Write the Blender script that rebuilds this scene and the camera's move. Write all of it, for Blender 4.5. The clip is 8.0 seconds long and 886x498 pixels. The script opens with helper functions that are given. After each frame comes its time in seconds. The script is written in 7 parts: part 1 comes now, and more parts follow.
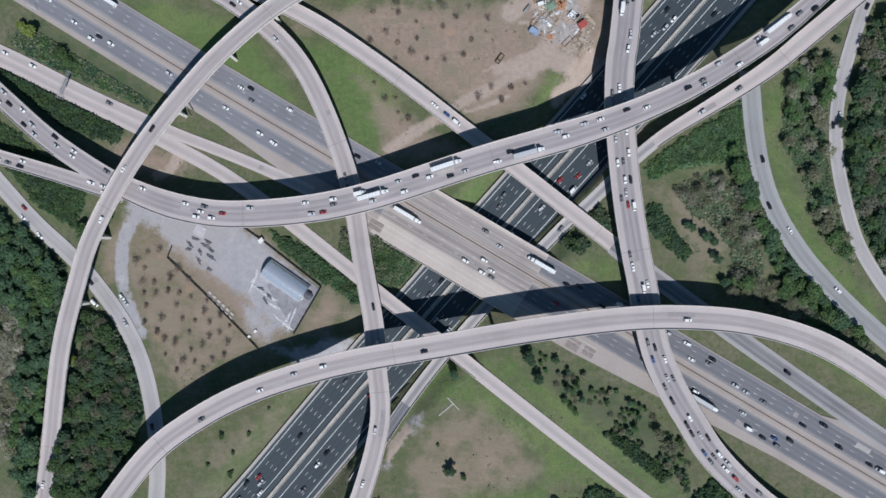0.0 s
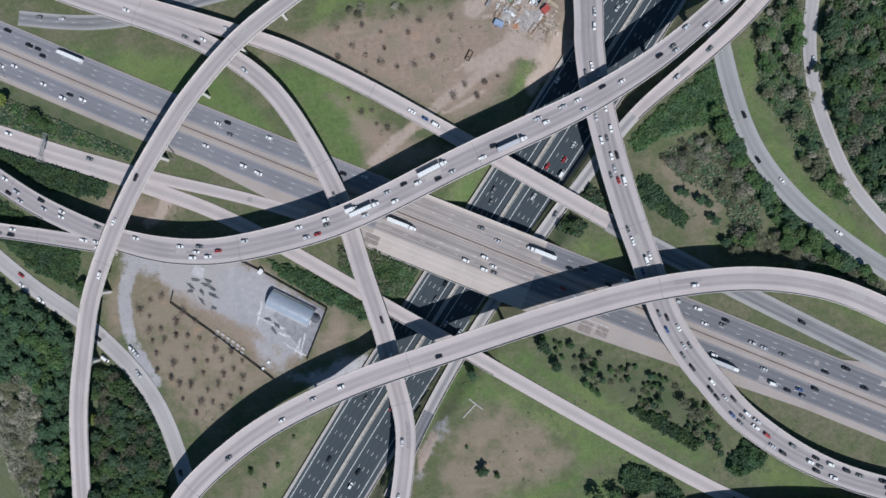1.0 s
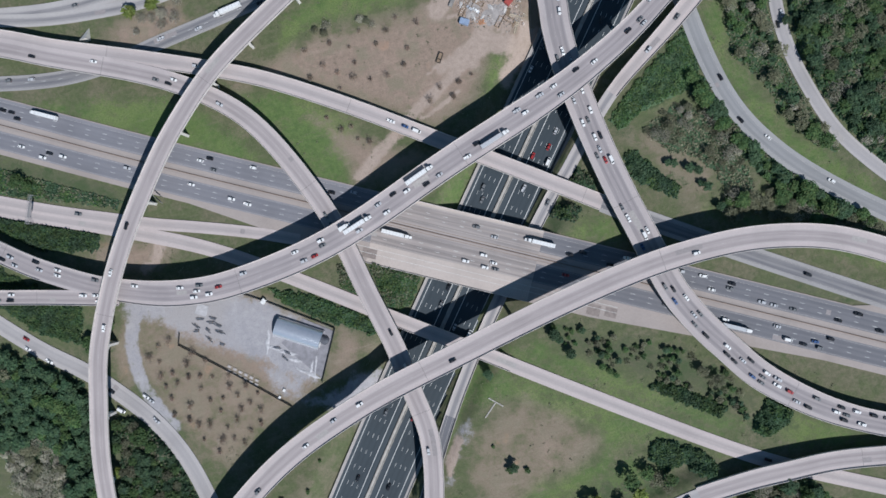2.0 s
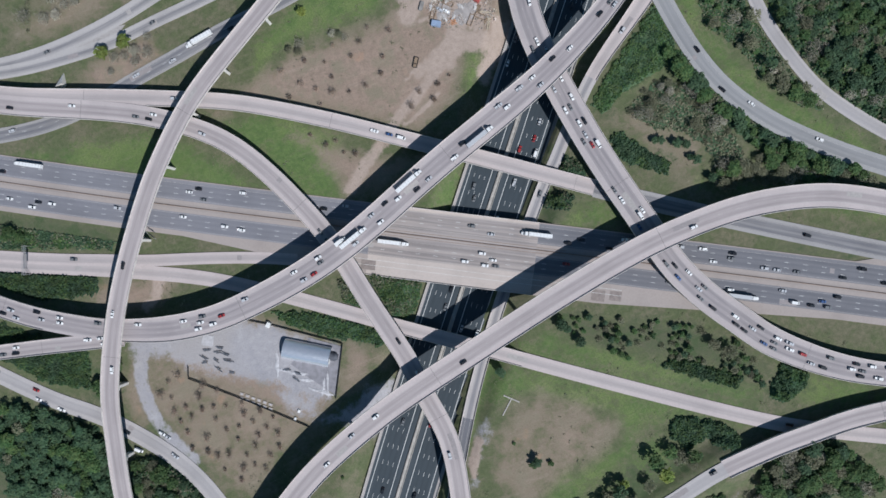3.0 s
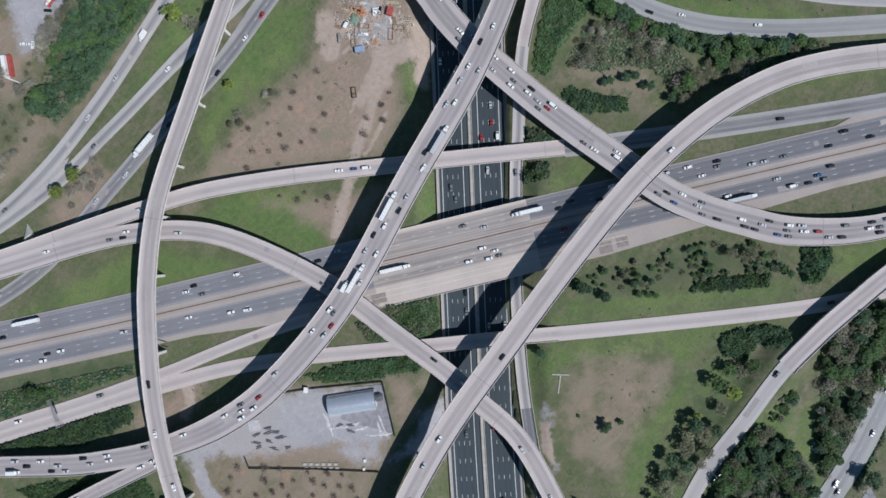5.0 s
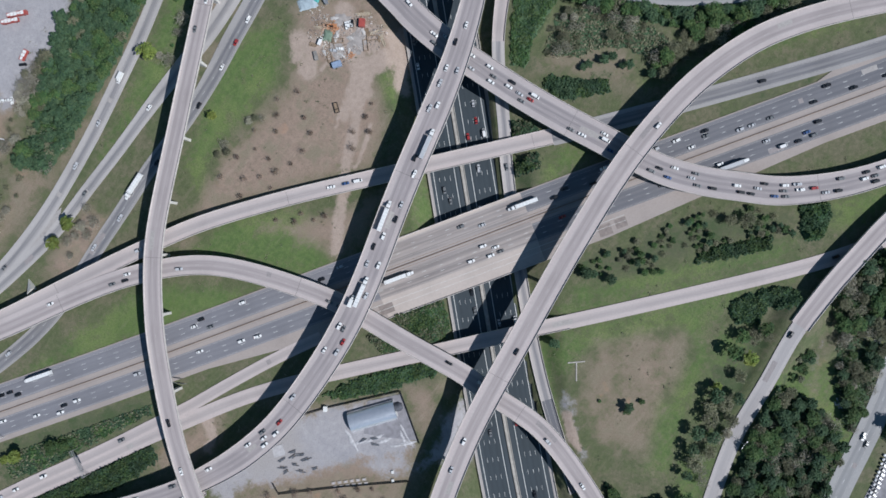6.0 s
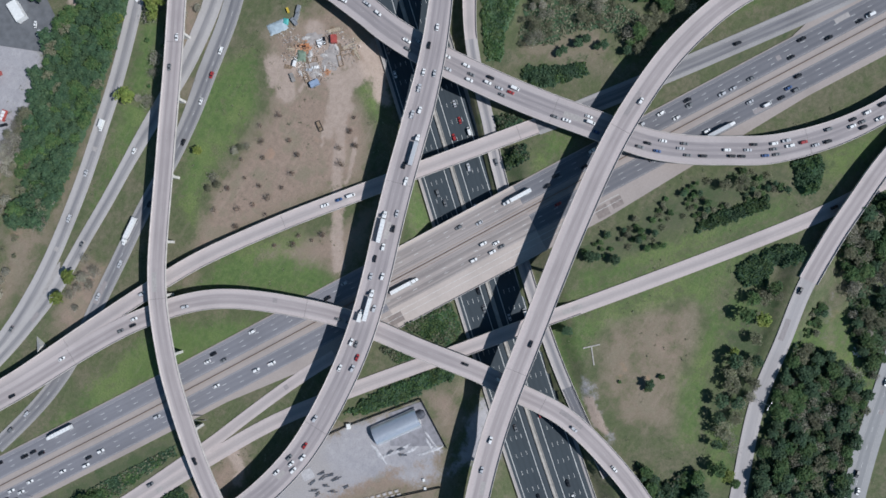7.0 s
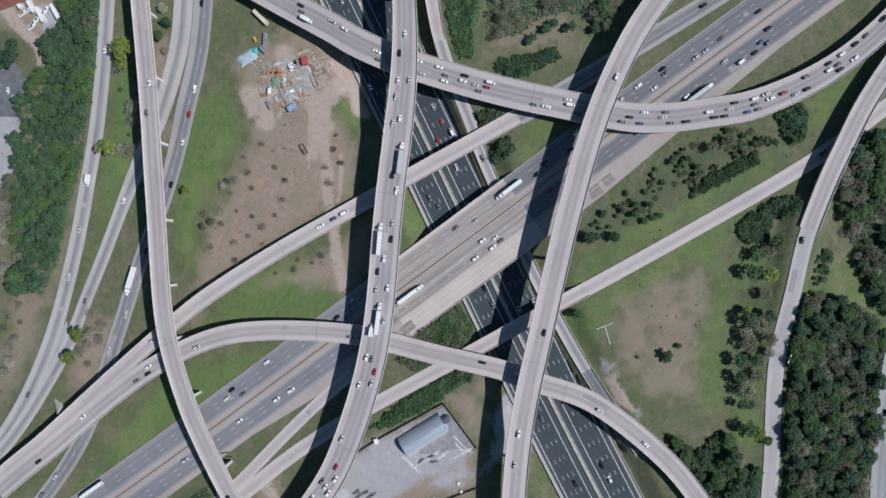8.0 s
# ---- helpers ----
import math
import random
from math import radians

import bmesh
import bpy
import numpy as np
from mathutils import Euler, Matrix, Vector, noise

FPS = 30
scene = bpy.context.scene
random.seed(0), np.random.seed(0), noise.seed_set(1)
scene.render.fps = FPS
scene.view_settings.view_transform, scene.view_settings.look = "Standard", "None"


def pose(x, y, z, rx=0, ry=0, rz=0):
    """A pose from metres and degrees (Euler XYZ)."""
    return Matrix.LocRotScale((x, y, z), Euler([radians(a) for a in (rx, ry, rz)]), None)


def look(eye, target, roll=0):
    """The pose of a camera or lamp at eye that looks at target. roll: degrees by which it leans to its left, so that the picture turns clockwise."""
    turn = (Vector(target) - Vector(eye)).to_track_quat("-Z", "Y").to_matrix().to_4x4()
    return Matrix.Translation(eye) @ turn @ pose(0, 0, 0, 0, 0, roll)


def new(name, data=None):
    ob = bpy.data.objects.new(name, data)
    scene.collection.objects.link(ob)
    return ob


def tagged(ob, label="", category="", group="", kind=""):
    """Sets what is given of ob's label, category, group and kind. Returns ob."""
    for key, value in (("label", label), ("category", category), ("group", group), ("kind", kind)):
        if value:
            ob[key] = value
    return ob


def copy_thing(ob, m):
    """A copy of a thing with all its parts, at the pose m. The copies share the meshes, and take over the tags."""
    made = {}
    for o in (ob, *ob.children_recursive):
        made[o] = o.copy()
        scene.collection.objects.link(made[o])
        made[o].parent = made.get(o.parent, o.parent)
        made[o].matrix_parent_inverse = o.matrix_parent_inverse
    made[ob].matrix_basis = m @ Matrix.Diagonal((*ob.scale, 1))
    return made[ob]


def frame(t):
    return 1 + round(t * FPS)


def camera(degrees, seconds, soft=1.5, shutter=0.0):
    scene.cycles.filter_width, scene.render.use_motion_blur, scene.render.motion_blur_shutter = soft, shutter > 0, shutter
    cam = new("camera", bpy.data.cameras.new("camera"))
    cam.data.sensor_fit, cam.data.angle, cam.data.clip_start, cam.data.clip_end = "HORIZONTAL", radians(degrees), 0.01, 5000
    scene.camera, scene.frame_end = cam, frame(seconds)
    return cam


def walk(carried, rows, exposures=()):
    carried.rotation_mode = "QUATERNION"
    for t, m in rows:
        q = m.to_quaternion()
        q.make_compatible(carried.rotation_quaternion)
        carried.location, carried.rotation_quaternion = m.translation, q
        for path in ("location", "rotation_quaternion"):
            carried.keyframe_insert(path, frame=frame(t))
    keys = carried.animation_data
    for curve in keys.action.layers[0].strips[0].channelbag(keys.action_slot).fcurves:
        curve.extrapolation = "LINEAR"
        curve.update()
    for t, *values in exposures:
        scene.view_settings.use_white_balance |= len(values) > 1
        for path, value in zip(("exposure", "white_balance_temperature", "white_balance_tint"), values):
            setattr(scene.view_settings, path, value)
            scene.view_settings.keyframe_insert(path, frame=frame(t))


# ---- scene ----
cam = camera(73.0, 8.0, soft=1.6)
PATH = [
    (0, pose(0.00, 0.00, 407.91, 0.159, 2.134, -0.00)),
    (0.5, pose(0.23, 0.01, 407.96, 0.159, 2.134, -4.22)),
    (1, pose(0.65, -0.21, 407.39, 0.159, 2.134, -8.76)),
    (1.5, pose(1.22, -0.07, 406.97, 0.159, 2.134, -13.30)),
    (3, pose(3.18, -0.23, 405.43, 0.159, 2.134, -23.55)),
    (3.5, pose(3.53, -0.47, 405.25, 0.159, 2.134, -27.93)),
    (4, pose(3.45, -0.63, 404.98, 0.159, 2.134, -33.32)),
    (4.5, pose(3.49, -0.25, 405.02, 0.159, 2.134, -39.19)),
    (6, pose(3.06, 0.81, 405.16, 0.159, 2.134, -50.98)),
    (6.5, pose(2.71, 1.12, 405.03, 0.159, 2.134, -54.78)),
    (7, pose(2.62, 1.37, 405.21, 0.159, 2.134, -58.63)),
    (7.5, pose(2.35, 1.50, 405.33, 0.159, 2.134, -62.79)),
    (8, pose(2.23, 1.49, 405.57, 0.159, 2.134, -67.16)),
]
walk(cam, PATH, exposures=[(0.0, 0.10, 5750, 10.5), (8.0, 0.035, 5750, 10.5)])


# ---- sky and sun ----
SUN_ELEV, SHADE_X, SHADE_Y = 48.0, -0.27, 0.963
world = bpy.data.worlds.new("sky")
scene.world = world
world.use_nodes = True
wn = world.node_tree.nodes
sky = wn.new("ShaderNodeTexSky")
sky.sky_type, sky.sun_disc = "NISHITA", False
sky.ozone_density, sky.dust_density = 1.0, 0.4
sky.sun_elevation = radians(SUN_ELEV)
sky.sun_rotation = math.atan2(-SHADE_X, -SHADE_Y)
wn["Background"].inputs["Strength"].default_value = 0.048
clear = wn.new("ShaderNodeMix")
clear.data_type, clear.blend_type = "RGBA", "MULTIPLY"
clear.inputs[0].default_value, clear.inputs[7].default_value = 1.0, (0.74, 1.0, 1.02, 1)
world.node_tree.links.new(sky.outputs["Color"], clear.inputs[6])
world.node_tree.links.new(clear.outputs[2], wn["Background"].inputs["Color"])
sun = new("sun", bpy.data.lights.new("sun", "SUN"))
sun.data.energy, sun.data.angle, sun.data.color = 4.3, radians(0.53), (1.0, 0.945, 0.868)
ce = math.cos(radians(SUN_ELEV))
sun.matrix_world = look((-SHADE_X * ce * 600, -SHADE_Y * ce * 600, math.sin(radians(SUN_ELEV)) * 600), (0, 0, 0))


PLAN = {}
PLAN['left_flyover'] = [(95.0, 277.8, 16.62), (71.9, 264.8, 16.62), (38.6, 246.5, 17.31), (5.3, 228.7, 18), (-28.2, 212.1, 18), (-61.6, 195.1, 18), (-95.0, 178.5, 18), (-127.7, 160.1, 18), (-158.4, 133.1, 19.32), (-174.0, 117.6, 19.32), (-198.2, 89.5, 19.32), (-220.5, 59.8, 19.32), (-239.4, 27.5, 19.32), (-252.2, 1.1, 18.28), (-258.8, -21.2, 17.51), (-270.7, -59.3, 15.24), (-278.3, -98.3, 11.08), (-284.1, -137.7, 8.308), (-290.0, -170.5, 5.538), (-294.6, -202.0, 3.462)]
PLAN['central_flyover'] = [(-364.3, 146.0, 7.8), (-339.7, 124.5, 8.3), (-319.2, 106.6, 8.8), (-294.1, 84.2, 9.4), (-278.5, 72.0, 10.1), (-261.3, 60.6, 11), (-242.6, 49.2, 12), (-221.1, 39.1, 12.8), (-199.4, 31.0, 13.51), (-178.7, 26.4, 14.3), (-157.7, 24.0, 15.06), (-121.1, 25.4, 16.62), (-80.6, 30.8, 17.67), (-40.3, 42.0, 18.7), (-14.5, 50.7, 19.22), (22.5, 62.1, 19.74), (64.2, 73.5, 19.74), (100.6, 85.2, 19.74), (136.2, 100.6, 19.4), (161.6, 114.6, 19), (195.7, 136.8, 18.3), (219.0, 156.2, 17.67), (244.0, 180.1, 16.62)]
PLAN['joining_ramp'] = [(-367.1, 81.0, 4.633), (-341.8, 71.2, 5.673), (-320.8, 64.3, 6.711), (-297.6, 57.7, 8.27), (-273.9, 50.7, 10.35), (-249.9, 43.2, 11.59), (-229.1, 36.9, 12.42)]
PLAN['traffic_flyover'] = [(116.6, 253.3, 9.72), (113.4, 218.4, 9.72), (108.5, 179.1, 10.26), (104.0, 135.4, 10.8), (102.2, 127.7, 10.8), (100.7, 101.7, 10.8), (102.5, 72.0, 10.8), (106.3, 34.9, 10.26), (111.6, 1.1, 9.72), (116.0, -20.8, 9.72), (122.6, -57.9, 9.72), (129.0, -76.5, 9.18), (137.7, -95.0, 9.18), (149.2, -113.5, 8.64), (160.2, -131.9, 7.56), (178.1, -151.0, 7.02), (199.2, -169.1, 6.48), (224.6, -184.9, 5.94), (247.3, -195.3, 5.4), (279.1, -207.2, 5.4)]
PLAN['south_flyover'] = [(-255.7, -196.1, 14.15), (-234.2, -165.7, 15.15), (-214.7, -140.9, 16.17), (-195.3, -122.8, 16.68), (-156.7, -99.1, 17.17), (-120.6, -85.2, 17.69), (-80.5, -73.7, 18.19), (-40.4, -66.4, 18.19), (-14.5, -61.8, 18.19), (27.3, -54.3, 18.19), (64.4, -48.6, 18.19), (108.3, -43.4, 17.38), (144.8, -42.9, 16.9), (181.1, -45.7, 16.41), (217.5, -55.4, 15.45), (241.7, -66.7, 14.48), (269.5, -85.1, 13.52), (299.1, -109.0, 12.55)]
PLAN['arc_ramp'] = [(-273.6, 231.6, 7.906), (-251.6, 220.6, 7.906), (-234.3, 210.5, 7.906), (-198.1, 192.3, 7.906), (-169.8, 177.0, 8.132), (-145.0, 160.2, 8.471), (-121.2, 139.2, 9.035), (-105.6, 117.5, 8.832), (-93.3, 91.3, 8.832), (-85.0, 69.4, 8.832), (-77.9, 48.1, 8.832), (-72.9, 21.2, 8.832), (-69.3, -4.4, 8.832), (-63.8, -33.9, 8.832), (-60.6, -53.2, 8.832), (-59.5, -77.2, 8.624), (-57.0, -97.8, 8.312), (-57.4, -118.3, 7.793), (-64.1, -146.3, 7.274), (-74.7, -177.7, 6.234), (-88.4, -203.0, 5.195), (-105.4, -228.1, 4.157)]
PLAN['upper_ramp'] = [(-269.2, 237.0, 7.86), (-247.3, 226.1, 7.86), (-229.7, 216.2, 7.86), (-192.5, 199.2, 7.86), (-155.9, 182.1, 7.7), (-130.9, 170.0, 7.2), (-107.3, 158.1, 6.6), (-85.0, 144.8, 5.9), (-42.5, 115.0, 4.5), (-1.9, 83.2, 3.5), (31.3, 57.6, 2.5), (61.4, 33.9, 1.5), (91.5, 10.2, 0.6), (113.3, -7.2, 0.36), (131.6, -20.9, 0.36), (172.0, -50.8, 0.36), (212.2, -79.6, 0.36), (265.3, -117.2, 0.36), (305.1, -143.8, 0.36)]
PLAN['lower_ramp'] = [(-344.3, 142.4, 0.3), (-309.9, 126.9, 0.3), (-285.6, 114.0, 0.3), (-235.5, 89.9, 0.3), (-206.5, 74.6, 0.3), (-163.7, 51.6, 0.3), (-115.1, 15.4, 0.4), (-72.4, -18.5, 0.6), (-47.0, -38.4, 0.8), (-12.2, -65.5, 0.8), (13.1, -85.9, 0.6), (72.7, -132.5, 0.3), (132.2, -177.6, 0.3), (159.7, -195.9, 0.3), (184.8, -210.5, 0.3), (224.0, -231.6, 0.3)]
PLAN['merge_ramp'] = [(-340.5, 147.0, 0.38), (-306.4, 131.2, 0.38), (-281.8, 118.6, 0.38), (-254.8, 105.4, 0.38), (-231.3, 95.0, 0.38), (-201.1, 81.2, 0.38), (-180.1, 73.2, 0.38), (-154.4, 63.0, 0.38), (-129.6, 52.4, 0.38), (-104.5, 40.0, 0.38)]
PLAN['eastern_flyover'] = [(292.0, -226.0, 6.5), (260.6, -216.4, 6.5), (232.0, -208.7, 6.5), (205.5, -203.2, 6.6), (184.5, -200.2, 6.9), (163.8, -199.0, 7.7), (143.5, -197.9, 7.8), (131.7, -198.0, 7.5), (123.9, -198.4, 7.1), (104.4, -199.5, 5.9), (85.6, -202.5, 4.5), (63.0, -207.7, 3.2), (42.1, -211.2, 2.2), (10.5, -217.2, 1.3), (-41.7, -237.6, 0.8), (-73.8, -248.5, 0.6), (-106.2, -258.6, 0.5)]
PLAN['frontage_road'] = [(273.5, 183.0, 9.5), (250.5, 162.2, 9), (218.3, 135.2, 8.5), (205.9, 124.4, 8), (184.3, 109.2, 7.5), (161.9, 95.1, 5), (137.6, 80.4, 2.5), (120.5, 67.6, 1), (99.7, 48.0, 0), (81.7, 29.8, -1), (71.0, 20.9, -3), (41.8, -9.6, -4.5), (15.1, -37.7, -6), (-10.2, -66.8, -5.6), (-34.1, -96.4, -3.4), (-55.7, -127.4, -1.4), (-76.3, -159.1, -0.2)]
PLAN['northern_road'] = [(189.9, 120.6, 0.3), (191.0, 107.4, 0.3), (191.7, 96.0, 0.3), (193.5, 77.1, 0.3), (197.6, 52.5, 0.3), (206.0, 27.2, 0.3), (221.5, 1.1, 0.3), (236.2, -17.3, 0.3), (255.6, -37.9, 0.3), (278.6, -59.2, 0.3), (312.0, -88.1, 0.3)]
PLAN['outer_road'] = [(276.2, 181.6, 0.3), (266.3, 166.7, 0.3), (256.7, 136.8, 0.3), (250.4, 114.3, 0.3), (246.7, 91.0, 0.3), (246.6, 67.3, 0.3), (249.5, 45.8, 0.3), (256.5, 16.5, 0.3), (264.8, -4.1, 0.3), (283.7, -33.4, 0.3), (307.6, -62.2, 0.3), (340.0, -95.6, 0.3)]
PLAN['west_road'] = [(92.3, 305.7, 0.3), (66.3, 296.9, 0.3), (40.5, 287.7, 0.3), (16.3, 279.6, 0.3), (-19.5, 268.8, 0.3), (-42.7, 263.4, 0.3), (-85.3, 253.6, 0.3), (-109.0, 249.2, 0.3), (-144.9, 243.6, 0.3), (-173.8, 241.4, 0.3), (-203.7, 241.5, 0.3), (-233.0, 244.8, 0.3), (-273.4, 254.1, 0.3)]
PLAN['slip_road'] = [(108.5, 254.7, 0.36), (86.4, 247.1, 0.36), (60.5, 238.3, 0.36), (32.8, 233.9, 0.36), (2.3, 231.3, 0.36), (-36.9, 232.0, 0.36), (-73.8, 231.1, 0.36), (-98.8, 230.1, 0.36), (-130.6, 230.1, 0.36), (-162.1, 228.9, 0.36), (-191.0, 231.9, 0.36), (-223.0, 236.8, 0.36), (-250.6, 244.0, 0.36), (-282.3, 254.7, 0.36)]
PLAN['service_road'] = [(117.4, 243.0, 0.3), (92.0, 233.1, 0.3), (62.3, 223.5, 0.3), (39.0, 218.8, 0.3), (13.3, 214.8, 0.3), (-15.3, 209.6, 0.3), (-54.7, 205.9, 0.3), (-86.8, 205.7, 0.3), (-127.0, 201.7, 0.3), (-160.4, 199.2, 0.3), (-192.6, 195.1, 0.3), (-221.9, 194.9, 0.3), (-251.7, 199.7, 0.3), (-283.3, 208.2, 0.3)]
PLAN['southwest_road'] = [(-358.7, 83.0, 0.3), (-342.3, 65.8, 0.3), (-325.9, 47.1, 0.3), (-298.6, 17.3, 0.3), (-277.1, -0.8, 0.3), (-257.7, -22.1, 0.3), (-237.2, -49.5, 0.3), (-224.3, -76.9, 0.3), (-217.5, -104.3, 0.3), (-213.9, -131.6, 0.3), (-213.0, -159.0, 0.3), (-215.8, -190.3, 0.3)]
PLAN['main_freeway'] = [(-314.9, 198.1, 0.3), (-273.0, 172.4, 0.3), (-197.3, 125.6, 0.3), (-101.3, 68.7, 0.3), (-5.8, 12.2, 0.3), (82.1, -39.5, 0.3), (161.8, -86.7, 0.3), (248.2, -138.3, 0.3), (295.9, -166.5, 0.3)]
PLAN['sunken_freeway'] = [(-175.9, -214.8, -7), (-133.8, -169.4, -7), (-73.3, -96.0, -7), (79.5, 76.1, -7), (161.5, 168.7, -7), (194.9, 207.5, -7)]
PLAN['street'] = [(159.5, -253.0, 0.3), (128.0, -264.0, 0.3), (97.6, -275.5, 0.3), (54.7, -285.6, 0.3), (30.0, -291.5, 0.3), (-11.7, -304.0, 0.3), (-42.7, -315.0, 0.3)]

DIRT = {}
DIRT['north_field'] = [(-117, 155), (-90, 163), (-56, 171), (-22, 167), (13, 166), (35, 175), (58, 196), (118, 155), (82, 110), (47, 100), (8, 86), (-33, 115), (-78, 147)]
DIRT['orchard_field'] = [(-247, 9), (-220, 27), (-193, 5), (-165, -22), (-138, -49), (-122, -61), (-145, -76), (-165, -84), (-197, -100), (-211, -93), (-227, -61), (-243, -22)]
DIRT['yard_soil'] = [(-195, 31), (-173, 36), (-139, 13), (-102, -19), (-118, -62), (-145, -71), (-176, -36), (-211, -4), (-233, 19)]
DIRT['south_field'] = [(9, -100), (30, -112), (56, -140), (54, -156), (29, -166), (5, -172), (-28, -186), (-50, -150), (-34, -122), (-13, -110)]
DIRT['north_spur'] = [(-72, 118), (-3, 67), (-36, 63), (-57, 61), (-60, 83)]
DIRT['west_spur'] = [(-134, 287), (-122, 259), (-134, 248), (-192, 245), (-220, 250), (-230, 273)]
DIRT['northwest_bank'] = [(-142, 227), (-134, 208), (-163, 196), (-190, 200), (-190, 220)]
DIRT['copse_floor'] = [(122, 40), (154, 55), (180, 43), (188, 9), (173, -25), (135, -10)]
DIRT['bare_floor'] = [(-375, -42), (-318, -40), (-306, -46), (-308, -78), (-316, -141), (-318, -172), (-375, -173)]
DIRT['wedge_soil'] = [(-253, 80), (-205, 71), (-189, 60), (-205, 49), (-225, 53), (-239, 57)]
DIRT['corner_soil'] = [(39, 387), (64, 325), (53, 323), (29, 326), (10, 322), (25, 346), (15, 377)]
DIRT['ramp_gap'] = [(45, 257), (61, 248), (37, 235), (11, 237), (24, 246)]
DIRT['service_gap'] = [(32, 225), (61, 228), (27, 217), (-3, 219), (-8, 222)]
DIRT['wood_edge'] = [(25, 285), (18, 280), (-16, 271), (-48, 266), (-88, 259), (-128, 254), (-126, 259), (-89, 263), (-45, 270), (-14, 277)]
DIRT['lot_soil'] = [(-141, 374), (-82, 325), (-111, 302), (-134, 296), (-148, 288), (-188, 316)]
DIRT['verge_soil'] = [(-146, 281), (-140, 266), (-136, 255), (-147, 251), (-171, 248), (-192, 247), (-170, 265)]
DIRT['hut_side'] = [(-96, -18), (-88, -27), (-76, -46), (-103, -59), (-118, -59), (-106, -38)]
DIRT['drive_side'] = [(-230, 34), (-236, 4), (-238, -26), (-250, -22), (-258, -4), (-250, 12), (-240, 30)]
DIRT['slope_soil'] = [(-193, -139), (-157, -117), (-118, -96), (-126, -111), (-165, -158), (-189, -170)]
DIRT['creek_clearing'] = [(104, -216), (117, -224), (82, -246), (66, -243), (67, -227), (85, -221)]
GRAVEL = {}
GRAVEL['yard'] = [(-192, 29), (-177, 29), (-143, 8), (-104, -25), (-122, -57), (-143, -44), (-159, -26), (-173, -20), (-205, 4), (-225, 22), (-239, 24), (-235, 35)]
GRAVEL['yard_edge'] = [(-155, -34), (-130, -53), (-138, -62), (-150, -52)]
GRAVEL['lot'] = [(-8, 376), (-20, 332), (-46, 314), (-67, 311), (-86, 317), (-105, 308), (-122, 312), (-108, 345), (-70, 372)]
GRAVEL['lot_b'] = [(45, 341), (53, 322), (38, 320), (22, 323), (25, 330)]
GRAVEL['west_bank'] = [(-131, -68), (-112, -64), (-80, -61), (-72, -70), (-84, -83), (-101, -93), (-107, -90), (-87, -76), (-115, -79)]
GRAVEL['cut_bank'] = [(-27, -106), (-25, -115), (-41, -133), (-51, -152), (-62, -150), (-49, -128), (-36, -111)]
GRAVEL['creek_pad'] = [(106, -216), (113, -224), (99, -230), (86, -235), (71, -238), (70, -227), (86, -221)]
GRAVEL['works_pad'] = [(70, 159), (79, 146), (71, 140), (60, 150), (56, 158)]
DRIVE = [(-190, 31), (-212, 33), (-229, 26), (-236, 12), (-239, -4), (-239, -22), (-233, -42), (-225, -58)]
LUSH = {}
LUSH['west_verge'] = [(28, 277), (33, 264), (-34, 233), (-85, 233), (-93, 241), (-43, 254)]
LUSH['grass_a'] = [(-137, 156), (-122, 149), (-82, 142), (-43, 104), (-59, 62), (-80, 70), (-98, 110), (-122, 149)]
LUSH['grass_b'] = [(-235, 181), (-164, 161), (-142, 143), (-105, 95), (-117, 93), (-175, 127), (-263, 186)]
LUSH['grass_c'] = [(-85, 164), (-53, 178), (13, 173), (47, 195), (20, 218), (-18, 209), (-76, 187)]
LUSH['grass_d'] = [(0, -80), (128, -182), (94, -167), (70, -155), (43, -167), (29, -175), (33, -168), (51, -154), (52, -135), (-3, -91)]
LUSH['bridge_green'] = [(83, 0), (104, -8), (105, -22), (78, -17), (68, -11)]
LUSH['cut_green'] = [(26, 60), (11, 27), (-14, 38), (1, 47)]
LUSH['field_green'] = [(9, -158), (14, -173), (-8, -188), (-25, -177)]
LUSH['front_green'] = [(8, -72), (-4, -62), (-34, -92), (-56, -122), (-48, -126), (-22, -98), (-4, -84)]
LUSH['ramp_band'] = [(19, -80), (80, -127), (139, -172), (147, -163), (90, -117), (28, -69)]
LUSH['row_band'] = [(62, -152), (52, -172), (12, -183), (-27, -199), (-36, -184), (10, -167), (40, -160)]
LUSH['field_band'] = [(-16, -79), (11, -93), (86, -155), (76, -161), (3, -106), (-24, -103)]
LUSH['grass_f'] = [(13, -70), (140, -175), (136, -179), (8, -77)]
LUSH['works_green'] = [(60, 130), (68, 119), (61, 103), (45, 96), (48, 109), (55, 122)]
LUSH['strip_green'] = [(165, -15), (282, -98), (287, -109), (164, -23)]
LUSH['ramp_green'] = [(21, 274), (22, 261), (-31, 235), (-77, 235), (-120, 236), (-81, 244)]
LUSH['east_green'] = [(163, -149), (190, -174), (235, -202), (220, -205), (175, -188), (157, -168)]
LUSH['northern_green'] = [(197, 107), (216, 115), (214, 92), (208, 73), (217, 58), (232, 17), (254, -10), (279, -43), (279, -55), (254, -32), (232, -10), (210, 28), (200, 66)]
LUSH['scrub_green'] = [(-336, 96), (-313, 85), (-262, 40), (-272, 15), (-297, 28), (-330, 64)]
LUSH['kudzu_green'] = [(120, 55), (154, 74), (185, 97), (188, 70), (177, 58), (143, 51)]
LUSH['ramp_side'] = [(56, -122), (97, -153), (103, -162), (90, -164), (69, -145), (43, -131)]
LUSH['row_green'] = [(73, -163), (81, -192), (28, -210), (-44, -232), (-48, -214), (15, -181)]
